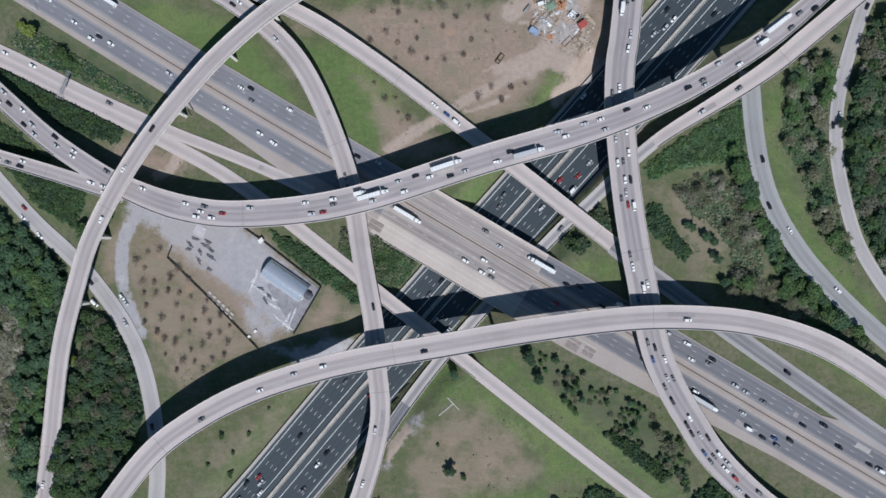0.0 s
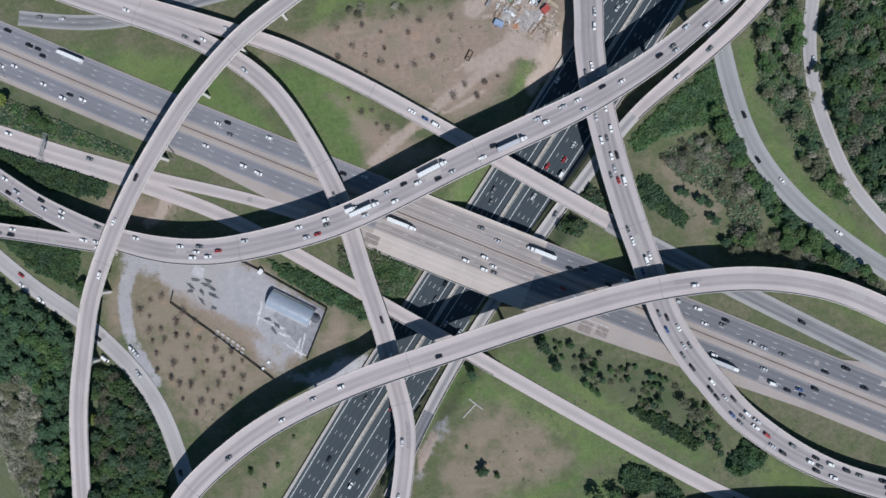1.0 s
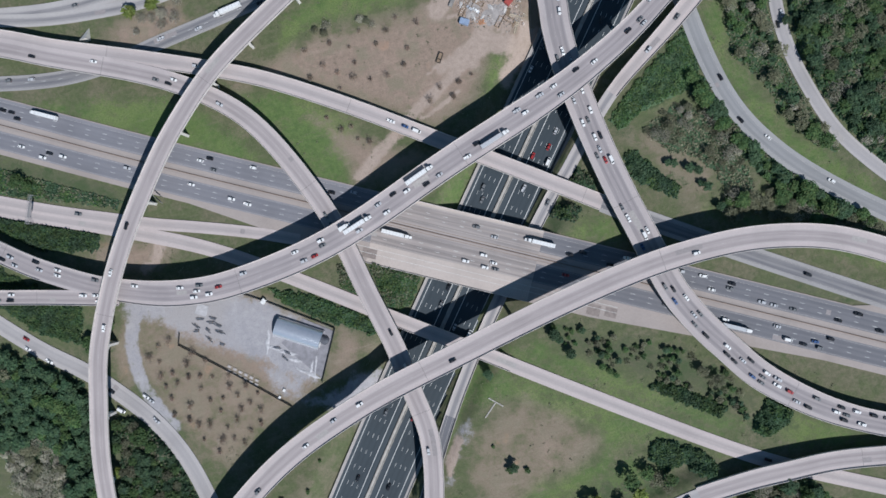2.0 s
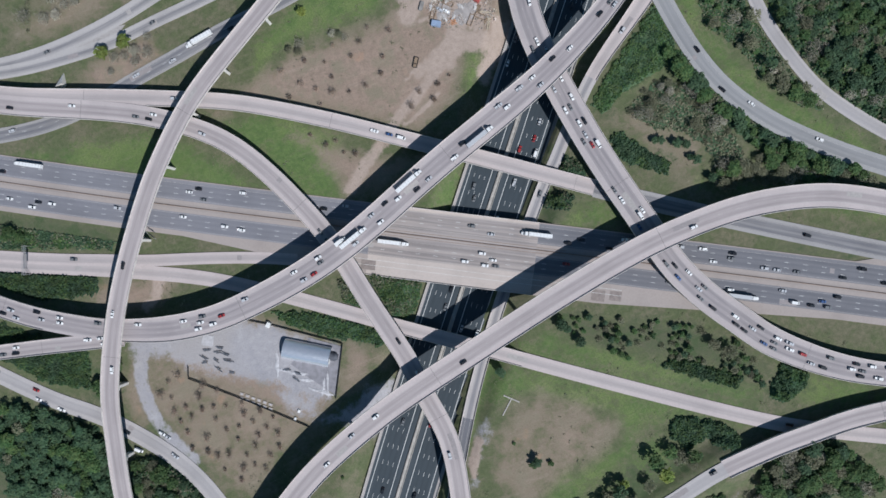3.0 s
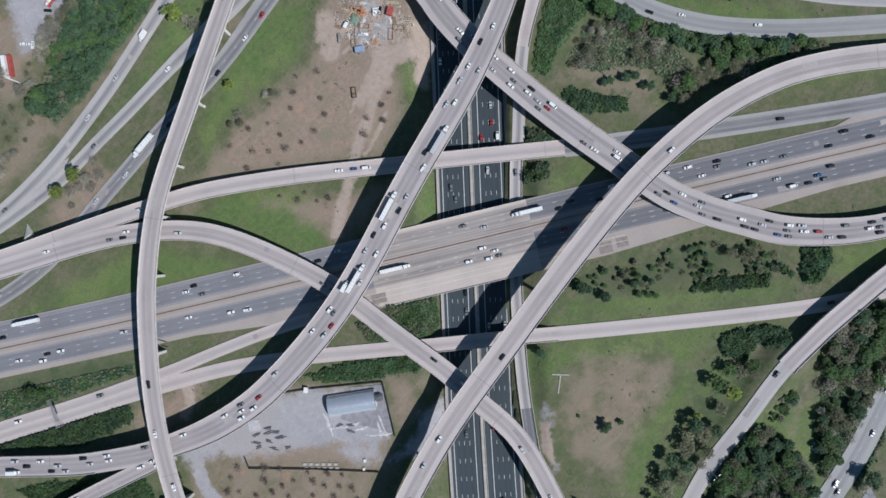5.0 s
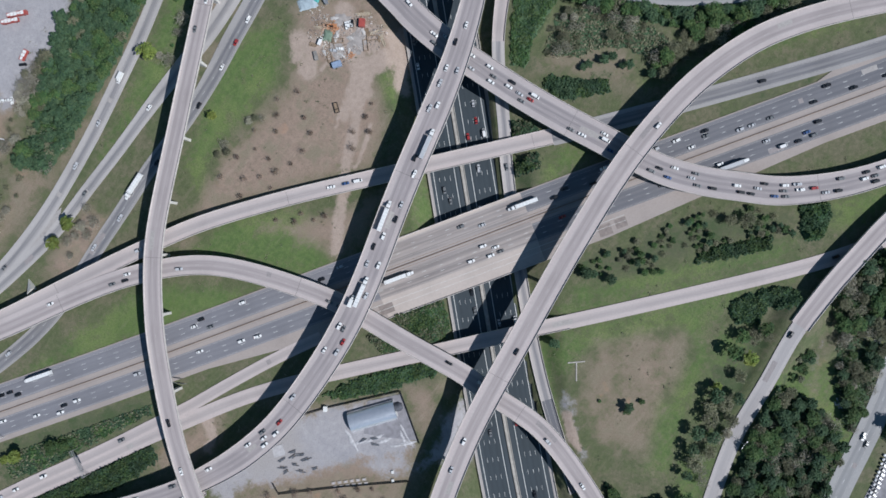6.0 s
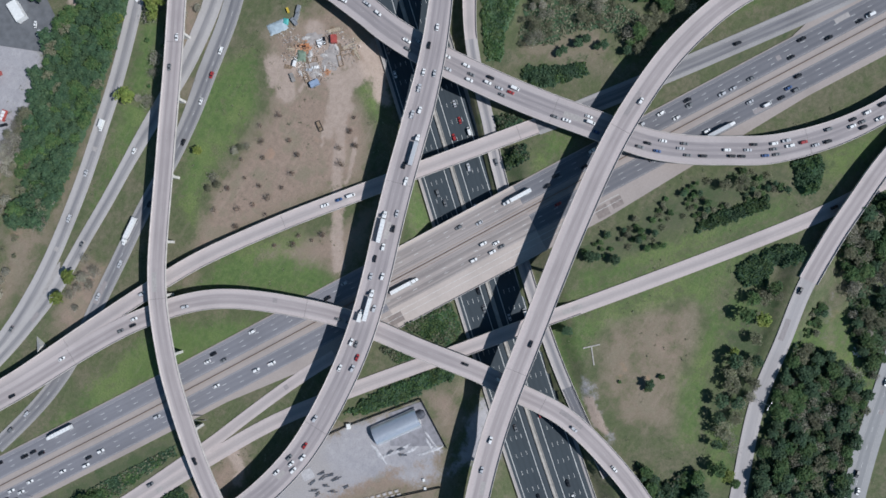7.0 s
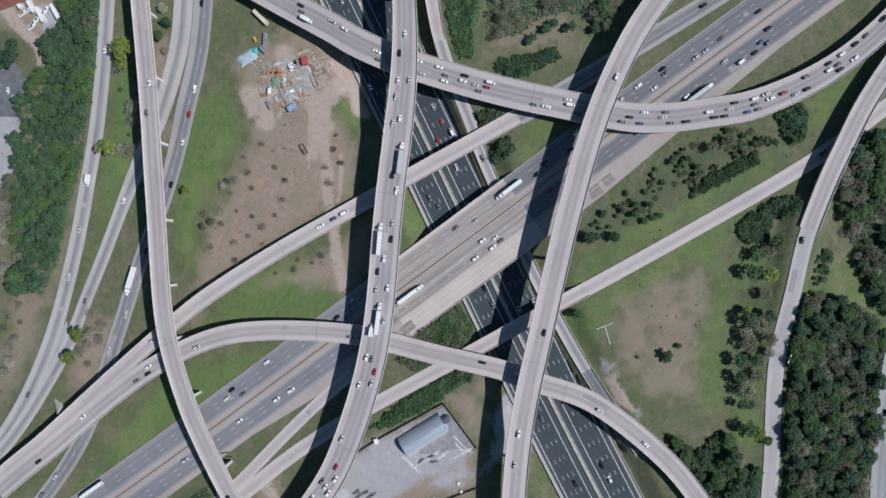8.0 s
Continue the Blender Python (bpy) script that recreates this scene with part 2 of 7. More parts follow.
LUSH['bank_green'] = [(67, -206), (124, -245), (75, -281), (21, -288), (-52, -307), (-73, -260)]
TRACKS = []
TRACKS.append((4, [(-198, 72), (-201, 60), (-207, 54), (-214, 53)]))
TRACKS.append((3.4, [(-40, -122), (-46, -130), (-52, -141)]))
TRACKS.append((5, [(41, 370), (32, 361), (25, 348), (19, 329), (10, 323)]))
TRACKS.append((7, [(79, 168), (62, 152), (54, 134), (43, 123)]))
TRACKS.append((5, [(49, 168), (36, 167)]))
TRACKS.append((8, [(44, 178), (36, 173)]))
TRACKS.append((5, [(85, 133), (75, 117), (61, 103)]))
TRACKS.append((4.6, [(-52, 69), (-36, 81), (-19, 89), (-7, 99), (16, 110), (35, 120), (55, 128)]))
TRACKS.append((1.5, [(-1, 94), (19, 100), (31, 106)]))
TRACKS.append((6, [(57, 129), (77, 120), (91, 128)]))
TRACKS.append((7, [(40, 176), (37, 168), (31, 162)]))
TRACKS.append((6, [(86, 114), (73, 125), (61, 130), (46, 130), (24, 122)]))
TRACKS.append((9, [(71, 160), (72, 148), (76, 143)]))
TRACKS.append((1.0, [(80, 109), (69, 121), (54, 125), (19, 115)]))
TRACKS.append((1.0, [(57, 135), (40, 134), (12, 122)]))
TRACKS.append((1.4, [(77, 126), (67, 139), (58, 148), (37, 156)]))
WOODS = []
WOODS.append(('east_wood', 7.0, 'leaf thin bare dark thin olive bare leaf dark', [(271, 154), (291, 159), (335, 158), (334, -66), (298, -43), (276, -13), (264, 17), (256, 43), (254, 80), (260, 118)]))
WOODS.append(('verge_wood', 6.0, 'bare brush thin brush olive leaf bush bare', [(219, 123), (232, 132), (243, 135), (248, 128), (243, 99), (241, 67), (245, 43), (254, 7), (258, -10), (253, -6), (244, 1), (232, 20), (225, 47), (218, 62), (212, 69), (209, 76), (214, 93), (215, 115)]))
WOODS.append(('triangle_wood', 5.8, 'leaf dark leaf brush', [(177, 69), (191, 62), (197, 43), (204, 17), (225, -10), (243, -29), (269, -55), (265, -62), (232, -44), (214, -25), (199, 2), (193, 20), (182, 43)]))
WOODS.append(('bare_copse', 7.2, 'bare sprig bare sprig olive sprig', [(140, 43), (152, 48), (166, 55), (180, 44), (193, 17), (199, -2), (197, -19), (180, -17), (176, 2), (166, 17), (152, 22)]))
WOODS.append(('kudzu_bank', 2.9, 'shrub bush shrub', [(120, 56), (135, 69), (154, 81), (186, 101), (188, 69), (177, 60), (162, 58), (143, 55), (124, 47)]))
WOODS.append(('southwest_wood', 6.4, 'dark dark leaf thin dark dark', [(-375, 25), (-326, 28), (-302, 9), (-281, -10), (-275, -30), (-282, -62), (-291, -101), (-296, -172), (-314, -172), (-312, -117), (-306, -78), (-306, -44), (-375, -38)]))
WOODS.append(('bare_wood', 5.0, 'bare bare bare bare olive', [(-375, -42), (-318, -40), (-306, -46), (-308, -78), (-310, -101), (-316, -141), (-318, -172), (-375, -173)]))
WOODS.append(('ramp_wood', 6.3, 'leaf olive leaf dark brush leaf dark', [(-265, -40), (-243, -48), (-229, -77), (-223, -112), (-229, -136), (-245, -156), (-253, -172), (-283, -176), (-282, -133), (-278, -97), (-273, -62)]))
WOODS.append(('bank_wood', 6.6, 'dark thin leaf dark thin olive bare', [(58, -212), (67, -221), (69, -240), (67, -263), (56, -276), (38, -282), (19, -284), (-38, -302), (-53, -305), (-74, -259), (-11, -234), (32, -220)]))
WOODS.append(('row_wood', 3.3, 'bush bush shrub', [(83, -160), (93, -160), (104, -168), (116, -174), (122, -187), (115, -191), (106, -187), (101, -177), (87, -181), (79, -169)]))
WOODS.append(('field_end_wood', 4.4, 'leaf bush dark bush bush', [(-59, -170), (-62, -192), (-49, -199), (-41, -207), (-48, -215), (-62, -220), (-55, -237), (-79, -247), (-95, -210)]))
WOODS.append(('triangle_scrub', 5.6, 'shrub brush shrub bush sprig brush sprig', [(42, -59), (74, -80), (94, -90), (122, -106), (144, -127), (158, -151), (147, -157), (121, -134), (98, -118), (60, -97), (38, -70)]))
WOODS.append(('triangle_hedge', 2.8, 'bush bush shrub', [(99, -120), (120, -134), (139, -151), (133, -157), (114, -142), (94, -124)]))
WOODS.append(('thicket', 3.0, 'bush', [(166, -152), (182, -165), (174, -173), (157, -177), (149, -169)]))
WOODS.append(('northwest_wood', 6.0, 'dark dark leaf dark dark thin', [(56, 322), (64, 302), (23, 288), (-11, 280), (-46, 271), (-74, 268), (-94, 264), (-106, 262), (-139, 261), (-146, 277), (-104, 294), (-59, 313), (-23, 323), (4, 319), (24, 323)]))
WOODS.append(('northwest_far_wood', 9, 'bare sprig bare sprig', [(-122, 301), (-107, 264), (-137, 255), (-127, 272), (-174, 261), (-216, 261), (-231, 294), (-136, 335)]))
WOODS.append(('median_wood', 3.3, 'bush bush shrub', [(-329, 130), (-312, 125), (-289, 115), (-260, 99), (-237, 85), (-241, 74), (-269, 82), (-293, 91), (-324, 110), (-338, 119)]))
WOODS.append(('strip_scrub', 4.2, 'brush', [(-305, 165), (-252, 136), (-217, 111), (-211, 104), (-221, 98), (-253, 113), (-271, 120), (-300, 132), (-321, 147)]))
WOODS.append(('strip_bush', 4.2, 'bush', [(-288, 144), (-277, 140), (-264, 128), (-264, 121), (-280, 128), (-290, 136)]))
WOODS.append(('hedge', 2.9, 'bush shrub bush', [(-135, 15), (-106, 1), (-70, -28), (-73, -37), (-102, -19), (-127, 1)]))
WOODS.append(('cut_scrub', 3.1, 'shrub bush bush', [(-85, 15), (-59, 10), (-34, -7), (-40, -22), (-51, -28), (-68, -13), (-87, 0)]))
WOODS.append(('bridge_trees', 6.5, 'dark leaf', [(65, 20), (85, 3), (71, -7), (61, -5), (54, 2), (55, 14)]))
WOODS.append(('bridge_bush', 6.5, 'dark leaf', [(91, 32), (99, 21), (95, 13), (82, 24)]))
WOODS.append(('round_bush', 3.6, 'bush', [(122, 32), (132, 30), (137, 21), (144, 9), (153, -1), (147, -8), (136, 2), (124, 12), (122, 22)]))
WOODS.append(('gap_scrub', 7, 'shrub bare', [(-190, 79), (-162, 69), (-159, 60), (-182, 70), (-141, 39), (-170, 58)]))
WOODS.append(('service_scrub', 5.2, 'bush brush shrub bush', [(-336, 96), (-314, 84), (-263, 38), (-272, 15), (-296, 29), (-329, 65)]))
WOODS.append(('low_scrub', 6, 'shrub leaf', [(-260, 30), (-245, 23), (-261, -3), (-277, 9)]))
WOODS.append(('spur_scrub', 8, 'bare bare', [(-142, 227), (-128, 209), (-143, 198), (-168, 198), (-178, 212)]))
WOODS.append(('roadside_scrub', 10, 'bare shrub', [(27, 270), (28, 257), (-28, 238), (-35, 246)]))
WOODS.append(('upper_spur', 9, 'leaf bare', [(77, 271), (83, 255), (50, 243), (29, 243), (42, 253)]))
WOODS.append(('orchard', 9.4, 'sapling', [(-233, -2), (-209, 5), (-193, -14), (-157, -57), (-153, -73), (-193, -88), (-209, -77), (-225, -46)]))
WOODS.append(('north_orchard', 13, 'sapling', [(-65, 163), (-30, 169), (9, 167), (21, 151), (-1, 130), (-27, 116), (-69, 146)]))
WOODS.append(('spur_orchard', 9, 'sapling', [(-63, 116), (-32, 93), (-42, 86), (-58, 97)]))
WOODS.append(('works_orchard', 12, 'sapling', [(13, 123), (44, 112), (29, 100), (4, 100)]))
WOODS.append(('field_shrubs', 15, 'shrub', [(-22, -125), (6, -145), (-6, -162), (-26, -143)]))
WOODS.append(('slope_shrubs', 17, 'shrub', [(-197, -147), (-141, -108), (-126, -103), (-157, -158), (-173, -166)]))
WOODS.append(('olive_wood', 6, 'olive bare olive bare leaf olive', [(173, -19), (199, -17), (217, -31), (236, -44), (269, -66), (269, -75), (232, -52), (195, -35), (175, -31)]))
WOODS.append(('creek_belt', 6.6, 'olive dark bare leaf brush bush', [(114, -226), (124, -239), (135, -272), (80, -295), (69, -268), (84, -247)]))
WOODS.append(('upper_belt', 6.2, 'leaf thin dark leaf olive bare', [(147, -204), (177, -211), (192, -248), (139, -270), (127, -239), (117, -226), (125, -213)]))
WOODS.append(('roadside_brush', 3.6, 'brush bush shrub', [(90, -213), (97, -221), (79, -227), (70, -219)]))
WOODS.append(('northwest_clump', 5.6, 'dark leaf', [(8, 383), (19, 352), (13, 340), (6, 337), (-2, 345), (-12, 374)]))
WOODS.append(('gore_shrubs', 5, 'shrub', [(186, -74), (197, -79), (220, -93), (240, -106), (238, -109), (218, -97), (194, -84), (184, -78)]))
WOODS.append(('lot_brush', 5, 'bare olive bare', [(-89, 318), (-73, 309), (-92, 295), (-105, 289), (-117, 299), (-108, 312)]))
ROW_FLOOR = [(71, -170), (97, -188), (59, -204), (9, -221), (-20, -212), (-9, -187), (38, -171)]
SINGLES = {}
SINGLES['gold'] = [(38, 270, 1.95), (29, 267, 1.15), (-27, 254, 1.6), (16, 287, 1.2), (-171, 223, 1.55), (-154, 223, 1.5), (66, -189, 1.5), (-34, -222, 1.2), (38, -184, 1.0), (-301.5, 151.5, 1.6), (-309, 157, 0.9), (-271, -76, 0.9), (-246, -117, 0.8)]
SINGLES['olive'] = [(84, -189, 1.0), (53, -191, 1.1), (128, -122, 1.1), (136, -131, 1.2), (1, -207, 1.2), (26, -205, 1.1)]
SINGLES['thin'] = [(74, -176, 1.15), (62, -178, 1.27), (33, -187, 1.32), (32, -195, 1.21), (24, -190, 1.10), (6, -193, 1.21), (-10, -203, 1.32), (-33, -214, 1.32), (18, -194, 1.21), (10, -203, 1.21), (-5, -197, 1.10), (87, -184, 1.21), (78, -182, 1.10), (40, -199, 1.10), (-20, -205, 0.99)]
SINGLES['dark'] = [(41.7, -71.2, 0.95), (49.4, -86.2, 0.85), (61, -74, 0.5), (45, -76, 0.7), (148, 17, 0.7), (160, 9, 0.65), (165, -3, 0.6), (172, -21, 0.8), (247, 139, 0.6), (249, 84, 0.7)]
SINGLES['bare'] = [(11, -206, 1.0), (-12, -210, 1.1), (18, -209, 1.1), (-17, -217, 0.9)]
SINGLES['leaf'] = [(70.7, -105, 0.55), (74, -109, 0.5), (67, -101, 0.5), (-36, -230, 0.9), (-65, -231, 1.0), (-280, 136, 1.0), (-275, 131, 0.9)]
SINGLES['olive'] += [(-17, 168, 0.7), (-47, 169, 0.75), (-52, 173, 0.6)]
SINGLES['bare'] += [(-44, 174, 0.8), (-21, 171, 0.8), (-14, 165, 0.6)]

# ---- materials ----
def material(name, base, rough=0.85, metal=0.0):
    m = bpy.data.materials.new(name)
    m.use_nodes = True
    b = m.node_tree.nodes["Principled BSDF"]
    b.inputs["Base Color"].default_value = (*base, 1)
    b.inputs["Roughness"].default_value = rough
    b.inputs["Metallic"].default_value = metal
    return m


class Nodes:
    """Short hand for wiring a material."""

    def __init__(self, m):
        self.t = m.node_tree
        self.bsdf = self.t.nodes["Principled BSDF"]

    def add(self, kind, **inputs):
        n = self.t.nodes.new(kind)
        for k, v in inputs.items():
            self.put(n, k.replace("_", " "), v)
        return n

    def put(self, n, key, v):
        if isinstance(v, bpy.types.NodeSocket):
            self.t.links.new(v, n.inputs[key])
        else:
            n.inputs[key].default_value = v

    def place(self):
        return self.add("ShaderNodeTexCoord").outputs["Object"]

    def noise(self, scale, detail=4.0, vector=None, rough=0.55):
        n = self.add("ShaderNodeTexNoise", Scale=scale, Detail=detail, Roughness=rough)
        self.t.links.new(vector or self.geo(), n.inputs["Vector"])
        return n.outputs["Fac"]

    def geo(self):
        return self.add("ShaderNodeNewGeometry").outputs["Position"]

    def ramp(self, fac, *stops):
        n = self.add("ShaderNodeValToRGB")
        e = n.color_ramp.elements
        while len(e) < len(stops):
            e.new(0.5)
        for el, (p, c) in zip(e, stops):
            el.position, el.color = p, (*c, 1) if len(c) == 3 else c
        self.t.links.new(fac, n.inputs["Fac"])
        return n.outputs["Color"]

    def math(self, op, a, b=0.0, c=0.0):
        n = self.add("ShaderNodeMath")
        n.operation = op
        for i, v in enumerate((a, b, c)):
            if isinstance(v, bpy.types.NodeSocket):
                self.t.links.new(v, n.inputs[i])
            else:
                n.inputs[i].default_value = v
        return n.outputs[0]

    def step(self, v, lo, hi):
        n = self.add("ShaderNodeMapRange")
        n.interpolation_type = "SMOOTHSTEP"
        for i, x in enumerate((v, lo, hi)):
            if isinstance(x, bpy.types.NodeSocket):
                self.t.links.new(x, n.inputs[i])
            else:
                n.inputs[i].default_value = x
        return n.outputs[0]

    def mix(self, fac, a, b, how="MIX"):
        n = self.add("ShaderNodeMix")
        n.data_type, n.blend_type = "RGBA", how
        for i, v in ((0, fac), (6, a), (7, b)):
            if isinstance(v, bpy.types.NodeSocket):
                self.t.links.new(v, n.inputs[i])
            elif i == 0:
                n.inputs[i].default_value = v
            else:
                n.inputs[i].default_value = (*v, 1)
        return n.outputs[2]

    def colour(self, c):
        self.t.links.new(c, self.bsdf.inputs["Base Color"])

    def bump(self, height, strength, distance):
        n = self.add("ShaderNodeBump", Strength=strength, Distance=distance, Height=height)
        self.t.links.new(n.outputs[0], self.bsdf.inputs["Normal"])

    def uv(self):
        s = self.add("ShaderNodeSeparateXYZ")
        self.t.links.new(self.add("ShaderNodeUVMap").outputs[0], s.inputs[0])
        return s.outputs[0], s.outputs[1]


def grey(v, warm=0.0):
    return (v * (1 + warm), v, v * (1 - warm))


def paving(name, base, worn, lanes, lane_w=3.66, rough=0.9, spots=0.5, slabs=0.0, bands=0.2):
    """Road surface: base colour, wheel-worn colour along the lanes, stains and patches.
    The UV map runs in metres across (from the middle) and along."""
    m = material(name, base, rough)
    n = Nodes(m)
    u, v = n.uv()
    long = n.add("ShaderNodeCombineXYZ")
    n.put(long, 0, n.math("MULTIPLY", u, 1.0))
    n.put(long, 1, n.math("MULTIPLY", v, 0.035))
    streak = n.noise(0.9, 5, long.outputs[0])
    half = lanes * lane_w / 2
    inside = n.step(n.math("ABSOLUTE", u), half + 0.5, half - 0.7)
    phase = n.math("MULTIPLY", n.math("ADD", u, half + lane_w), 2 * math.pi / lane_w)
    track = n.math("MULTIPLY_ADD", n.math("COSINE", phase), -0.38, 0.55)
    wear = n.math("MULTIPLY", inside, n.math("MULTIPLY", track, n.step(streak, 0.2, 0.75)))
    wear = n.math("MULTIPLY_ADD", inside, 0.45, n.math("MULTIPLY", wear, 0.8))
    blot = n.noise(0.035, 6)
    fine = n.noise(1.4, 6)
    c = n.mix(n.math("MINIMUM", wear, 1.0), base, worn)
    drawn = n.add("ShaderNodeCombineXYZ")
    n.put(drawn, 0, n.math("MULTIPLY", u, 1.0))
    n.put(drawn, 1, n.math("MULTIPLY", v, 0.012))
    band = n.math("MULTIPLY", inside, n.step(n.noise(0.42, 3, drawn.outputs[0]), 0.44, 0.62))
    c = n.mix(n.math("MULTIPLY", band, bands), c, [x * 0.72 for x in worn])
    c = n.mix(n.step(blot, 0.42, 0.7), c, (0.88, 0.88, 0.88), "MULTIPLY")
    dirt = n.math("MULTIPLY", n.step(fine, 0.35, 0.75), spots)
    c = n.mix(dirt, c, n.mix(0.7, c, [x * 0.62 for x in base]))
    if slabs:
        cell = n.math("FRACT", n.math("DIVIDE", v, slabs))
        joint = n.math("LESS_THAN", cell, 0.28 / slabs)
        c = n.mix(n.math("MULTIPLY", joint, 0.5), c, [x * 0.55 for x in base])
    n.colour(c)
    n.bump(fine, 0.25, 0.03)
    return m


CONCRETE = paving("bridge_concrete", (0.500, 0.440, 0.428), (0.328, 0.289, 0.287), 2, slabs=0.0)
BUSY = paving("busy_bridge_concrete", (0.468, 0.415, 0.408), (0.287, 0.258, 0.264), 3, slabs=0.0)
JAMMED = paving("jammed_bridge_concrete", (0.445, 0.397, 0.390), (0.252, 0.229, 0.236), 3, slabs=0.0)
RAMP = paving("ramp_concrete", (0.515, 0.448, 0.430), (0.382, 0.342, 0.334), 1.2, slabs=0.0)
SHOULDER = paving("shoulder_concrete", (0.40, 0.37, 0.355), (0.33, 0.305, 0.30), 1, slabs=8.0)
FREEWAY = paving("freeway_shoulder_concrete", (0.375, 0.325, 0.298), (0.320, 0.282, 0.262), 1, slabs=0.0)
DECKTAN = paving("freeway_bridge_concrete", (0.520, 0.450, 0.405), (0.300, 0.270, 0.262), 9, slabs=0.0, bands=0.8)
LANES = paving("grey_lane_asphalt", (0.252, 0.247, 0.266), (0.190, 0.190, 0.212), 3)
NEWLANES = paving("resurfaced_lane_asphalt", (0.205, 0.202, 0.216), (0.148, 0.149, 0.166), 3)
BLACKTOP = paving("black_asphalt", (0.052, 0.066, 0.078), (0.036, 0.049, 0.060), 4, rough=0.82)
OLDTAR = paving("old_grey_asphalt", (0.46, 0.425, 0.41), (0.22, 0.215, 0.23), 1.0)
SERVICE = paving("service_asphalt", (0.35, 0.335, 0.33), (0.15, 0.15, 0.166), 2.2)
GREYRAMP = paving("ramp_asphalt", (0.445, 0.418, 0.405), (0.205, 0.20, 0.21), 1.25)
TANROAD = paving("worn_tan_asphalt", (0.44, 0.41, 0.40), (0.36, 0.34, 0.34), 1.6)
PALETAR = paving("pale_grey_asphalt", (0.345, 0.340, 0.338), (0.255, 0.256, 0.262), 2.2)


def plain(name, base, rough=0.8, metal=0.0, vary=0.25, scale=0.6, bump=0.0):
    m = material(name, base, rough, metal)
    n = Nodes(m)
    f = n.noise(scale, 6)
    c = n.mix(n.step(f, 0.3, 0.75), base, [x * (1 - vary) for x in base])
    n.colour(c)
    if bump:
        n.bump(n.noise(scale * 6, 4), bump, 0.05)
    return m


PATCHDARK = plain("dark_repair_asphalt", (0.315, 0.285, 0.282), 0.9, vary=0.2, scale=0.8)
STAINED = plain("stained_slab_concrete", (0.275, 0.232, 0.212), 0.9, vary=0.3, scale=0.5)
PATCHPALE = plain("pale_repair_concrete", (0.40, 0.372, 0.355), 0.9, vary=0.2, scale=0.8)
WALLS = plain("parapet_concrete", (0.62, 0.57, 0.53), 0.85, vary=0.3, scale=0.25, bump=0.2)
PIERS = plain("pier_concrete", (0.70, 0.67, 0.62), 0.85, vary=0.25, scale=0.3, bump=0.2)
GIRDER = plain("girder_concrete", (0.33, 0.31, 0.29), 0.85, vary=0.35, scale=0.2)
FAINT = plain("worn_road_paint", (0.50, 0.47, 0.45), 0.8, vary=0.3, scale=1.2)
LINE = plain("white_road_paint", (0.72, 0.72, 0.70), 0.7, vary=0.35, scale=1.2)
JOINT = plain("joint_rubber", (0.19, 0.175, 0.17), 0.8)
BARRIER = plain("barrier_concrete", (0.46, 0.43, 0.39), 0.85, vary=0.3, scale=0.4)
RUST = plain("rusty_median_rail", (0.26, 0.185, 0.14), 0.8, vary=0.4, scale=0.5)
STEEL = plain("galvanised_steel", (0.55, 0.56, 0.57), 0.45, 0.7, vary=0.2)
WHITE = plain("white_paint", (0.78, 0.78, 0.76), 0.5, vary=0.12)
RUBBER = plain("tyre_rubber", (0.025, 0.025, 0.026), 0.85)
GLASS = plain("dark_car_glass", (0.018, 0.022, 0.028), 0.08, vary=0.1)
BARK = plain("bark", (0.13, 0.105, 0.085), 0.95, vary=0.4, scale=3.0)
TWIG = plain("bare_twigs", (0.290, 0.260, 0.225), 0.95, vary=0.35, scale=1.0)


def foliage(name, a, b, c):
    m = material(name, a, 0.75)
    n = Nodes(m)
    isl = n.add("ShaderNodeNewGeometry").outputs["Random Per Island"]
    rnd = n.add("ShaderNodeObjectInfo").outputs["Random"]
    col = n.ramp(isl, (0.0, a), (0.5, b), (1.0, c))
    hsv = n.add("ShaderNodeHueSaturation", Color=col)
    spread = n.noise(0.11, 3)
    n.put(hsv, "Value", n.math("MULTIPLY_ADD", spread, 1.1, n.math("MULTIPLY_ADD", rnd, 0.5, 0.25)))
    n.put(hsv, "Hue", n.math("MULTIPLY_ADD", n.noise(0.17, 2), -0.09, 0.553))
    n.colour(hsv.outputs[0])
    out = n.t.nodes["Material Output"]
    glow = n.add("ShaderNodeBsdfTranslucent", Color=hsv.outputs[0])
    both = n.add("ShaderNodeMixShader", Fac=0.5)
    n.t.links.new(n.bsdf.outputs[0], both.inputs[1])
    n.t.links.new(glow.outputs[0], both.inputs[2])
    n.t.links.new(both.outputs[0], out.inputs[0])
    return m


LEAF = foliage("green_leaves", (0.066, 0.124, 0.046), (0.100, 0.168, 0.060), (0.152, 0.214, 0.074))
DARKLEAF = foliage("dark_green_leaves", (0.056, 0.106, 0.060), (0.082, 0.142, 0.072), (0.116, 0.178, 0.088))
OLIVE = foliage("olive_spring_leaves", (0.168, 0.178, 0.108), (0.222, 0.224, 0.144), (0.290, 0.278, 0.190))
GOLD = foliage("yellow_green_leaves", (0.170, 0.212, 0.050), (0.230, 0.278, 0.066), (0.290, 0.330, 0.090))
TWIGS = foliage("grey_brown_twigs", (0.355, 0.338, 0.272), (0.450, 0.428, 0.350), (0.545, 0.520, 0.440))
BUDS = foliage("brown_twigs", (0.27, 0.205, 0.165), (0.36, 0.275, 0.225), (0.45, 0.355, 0.295))


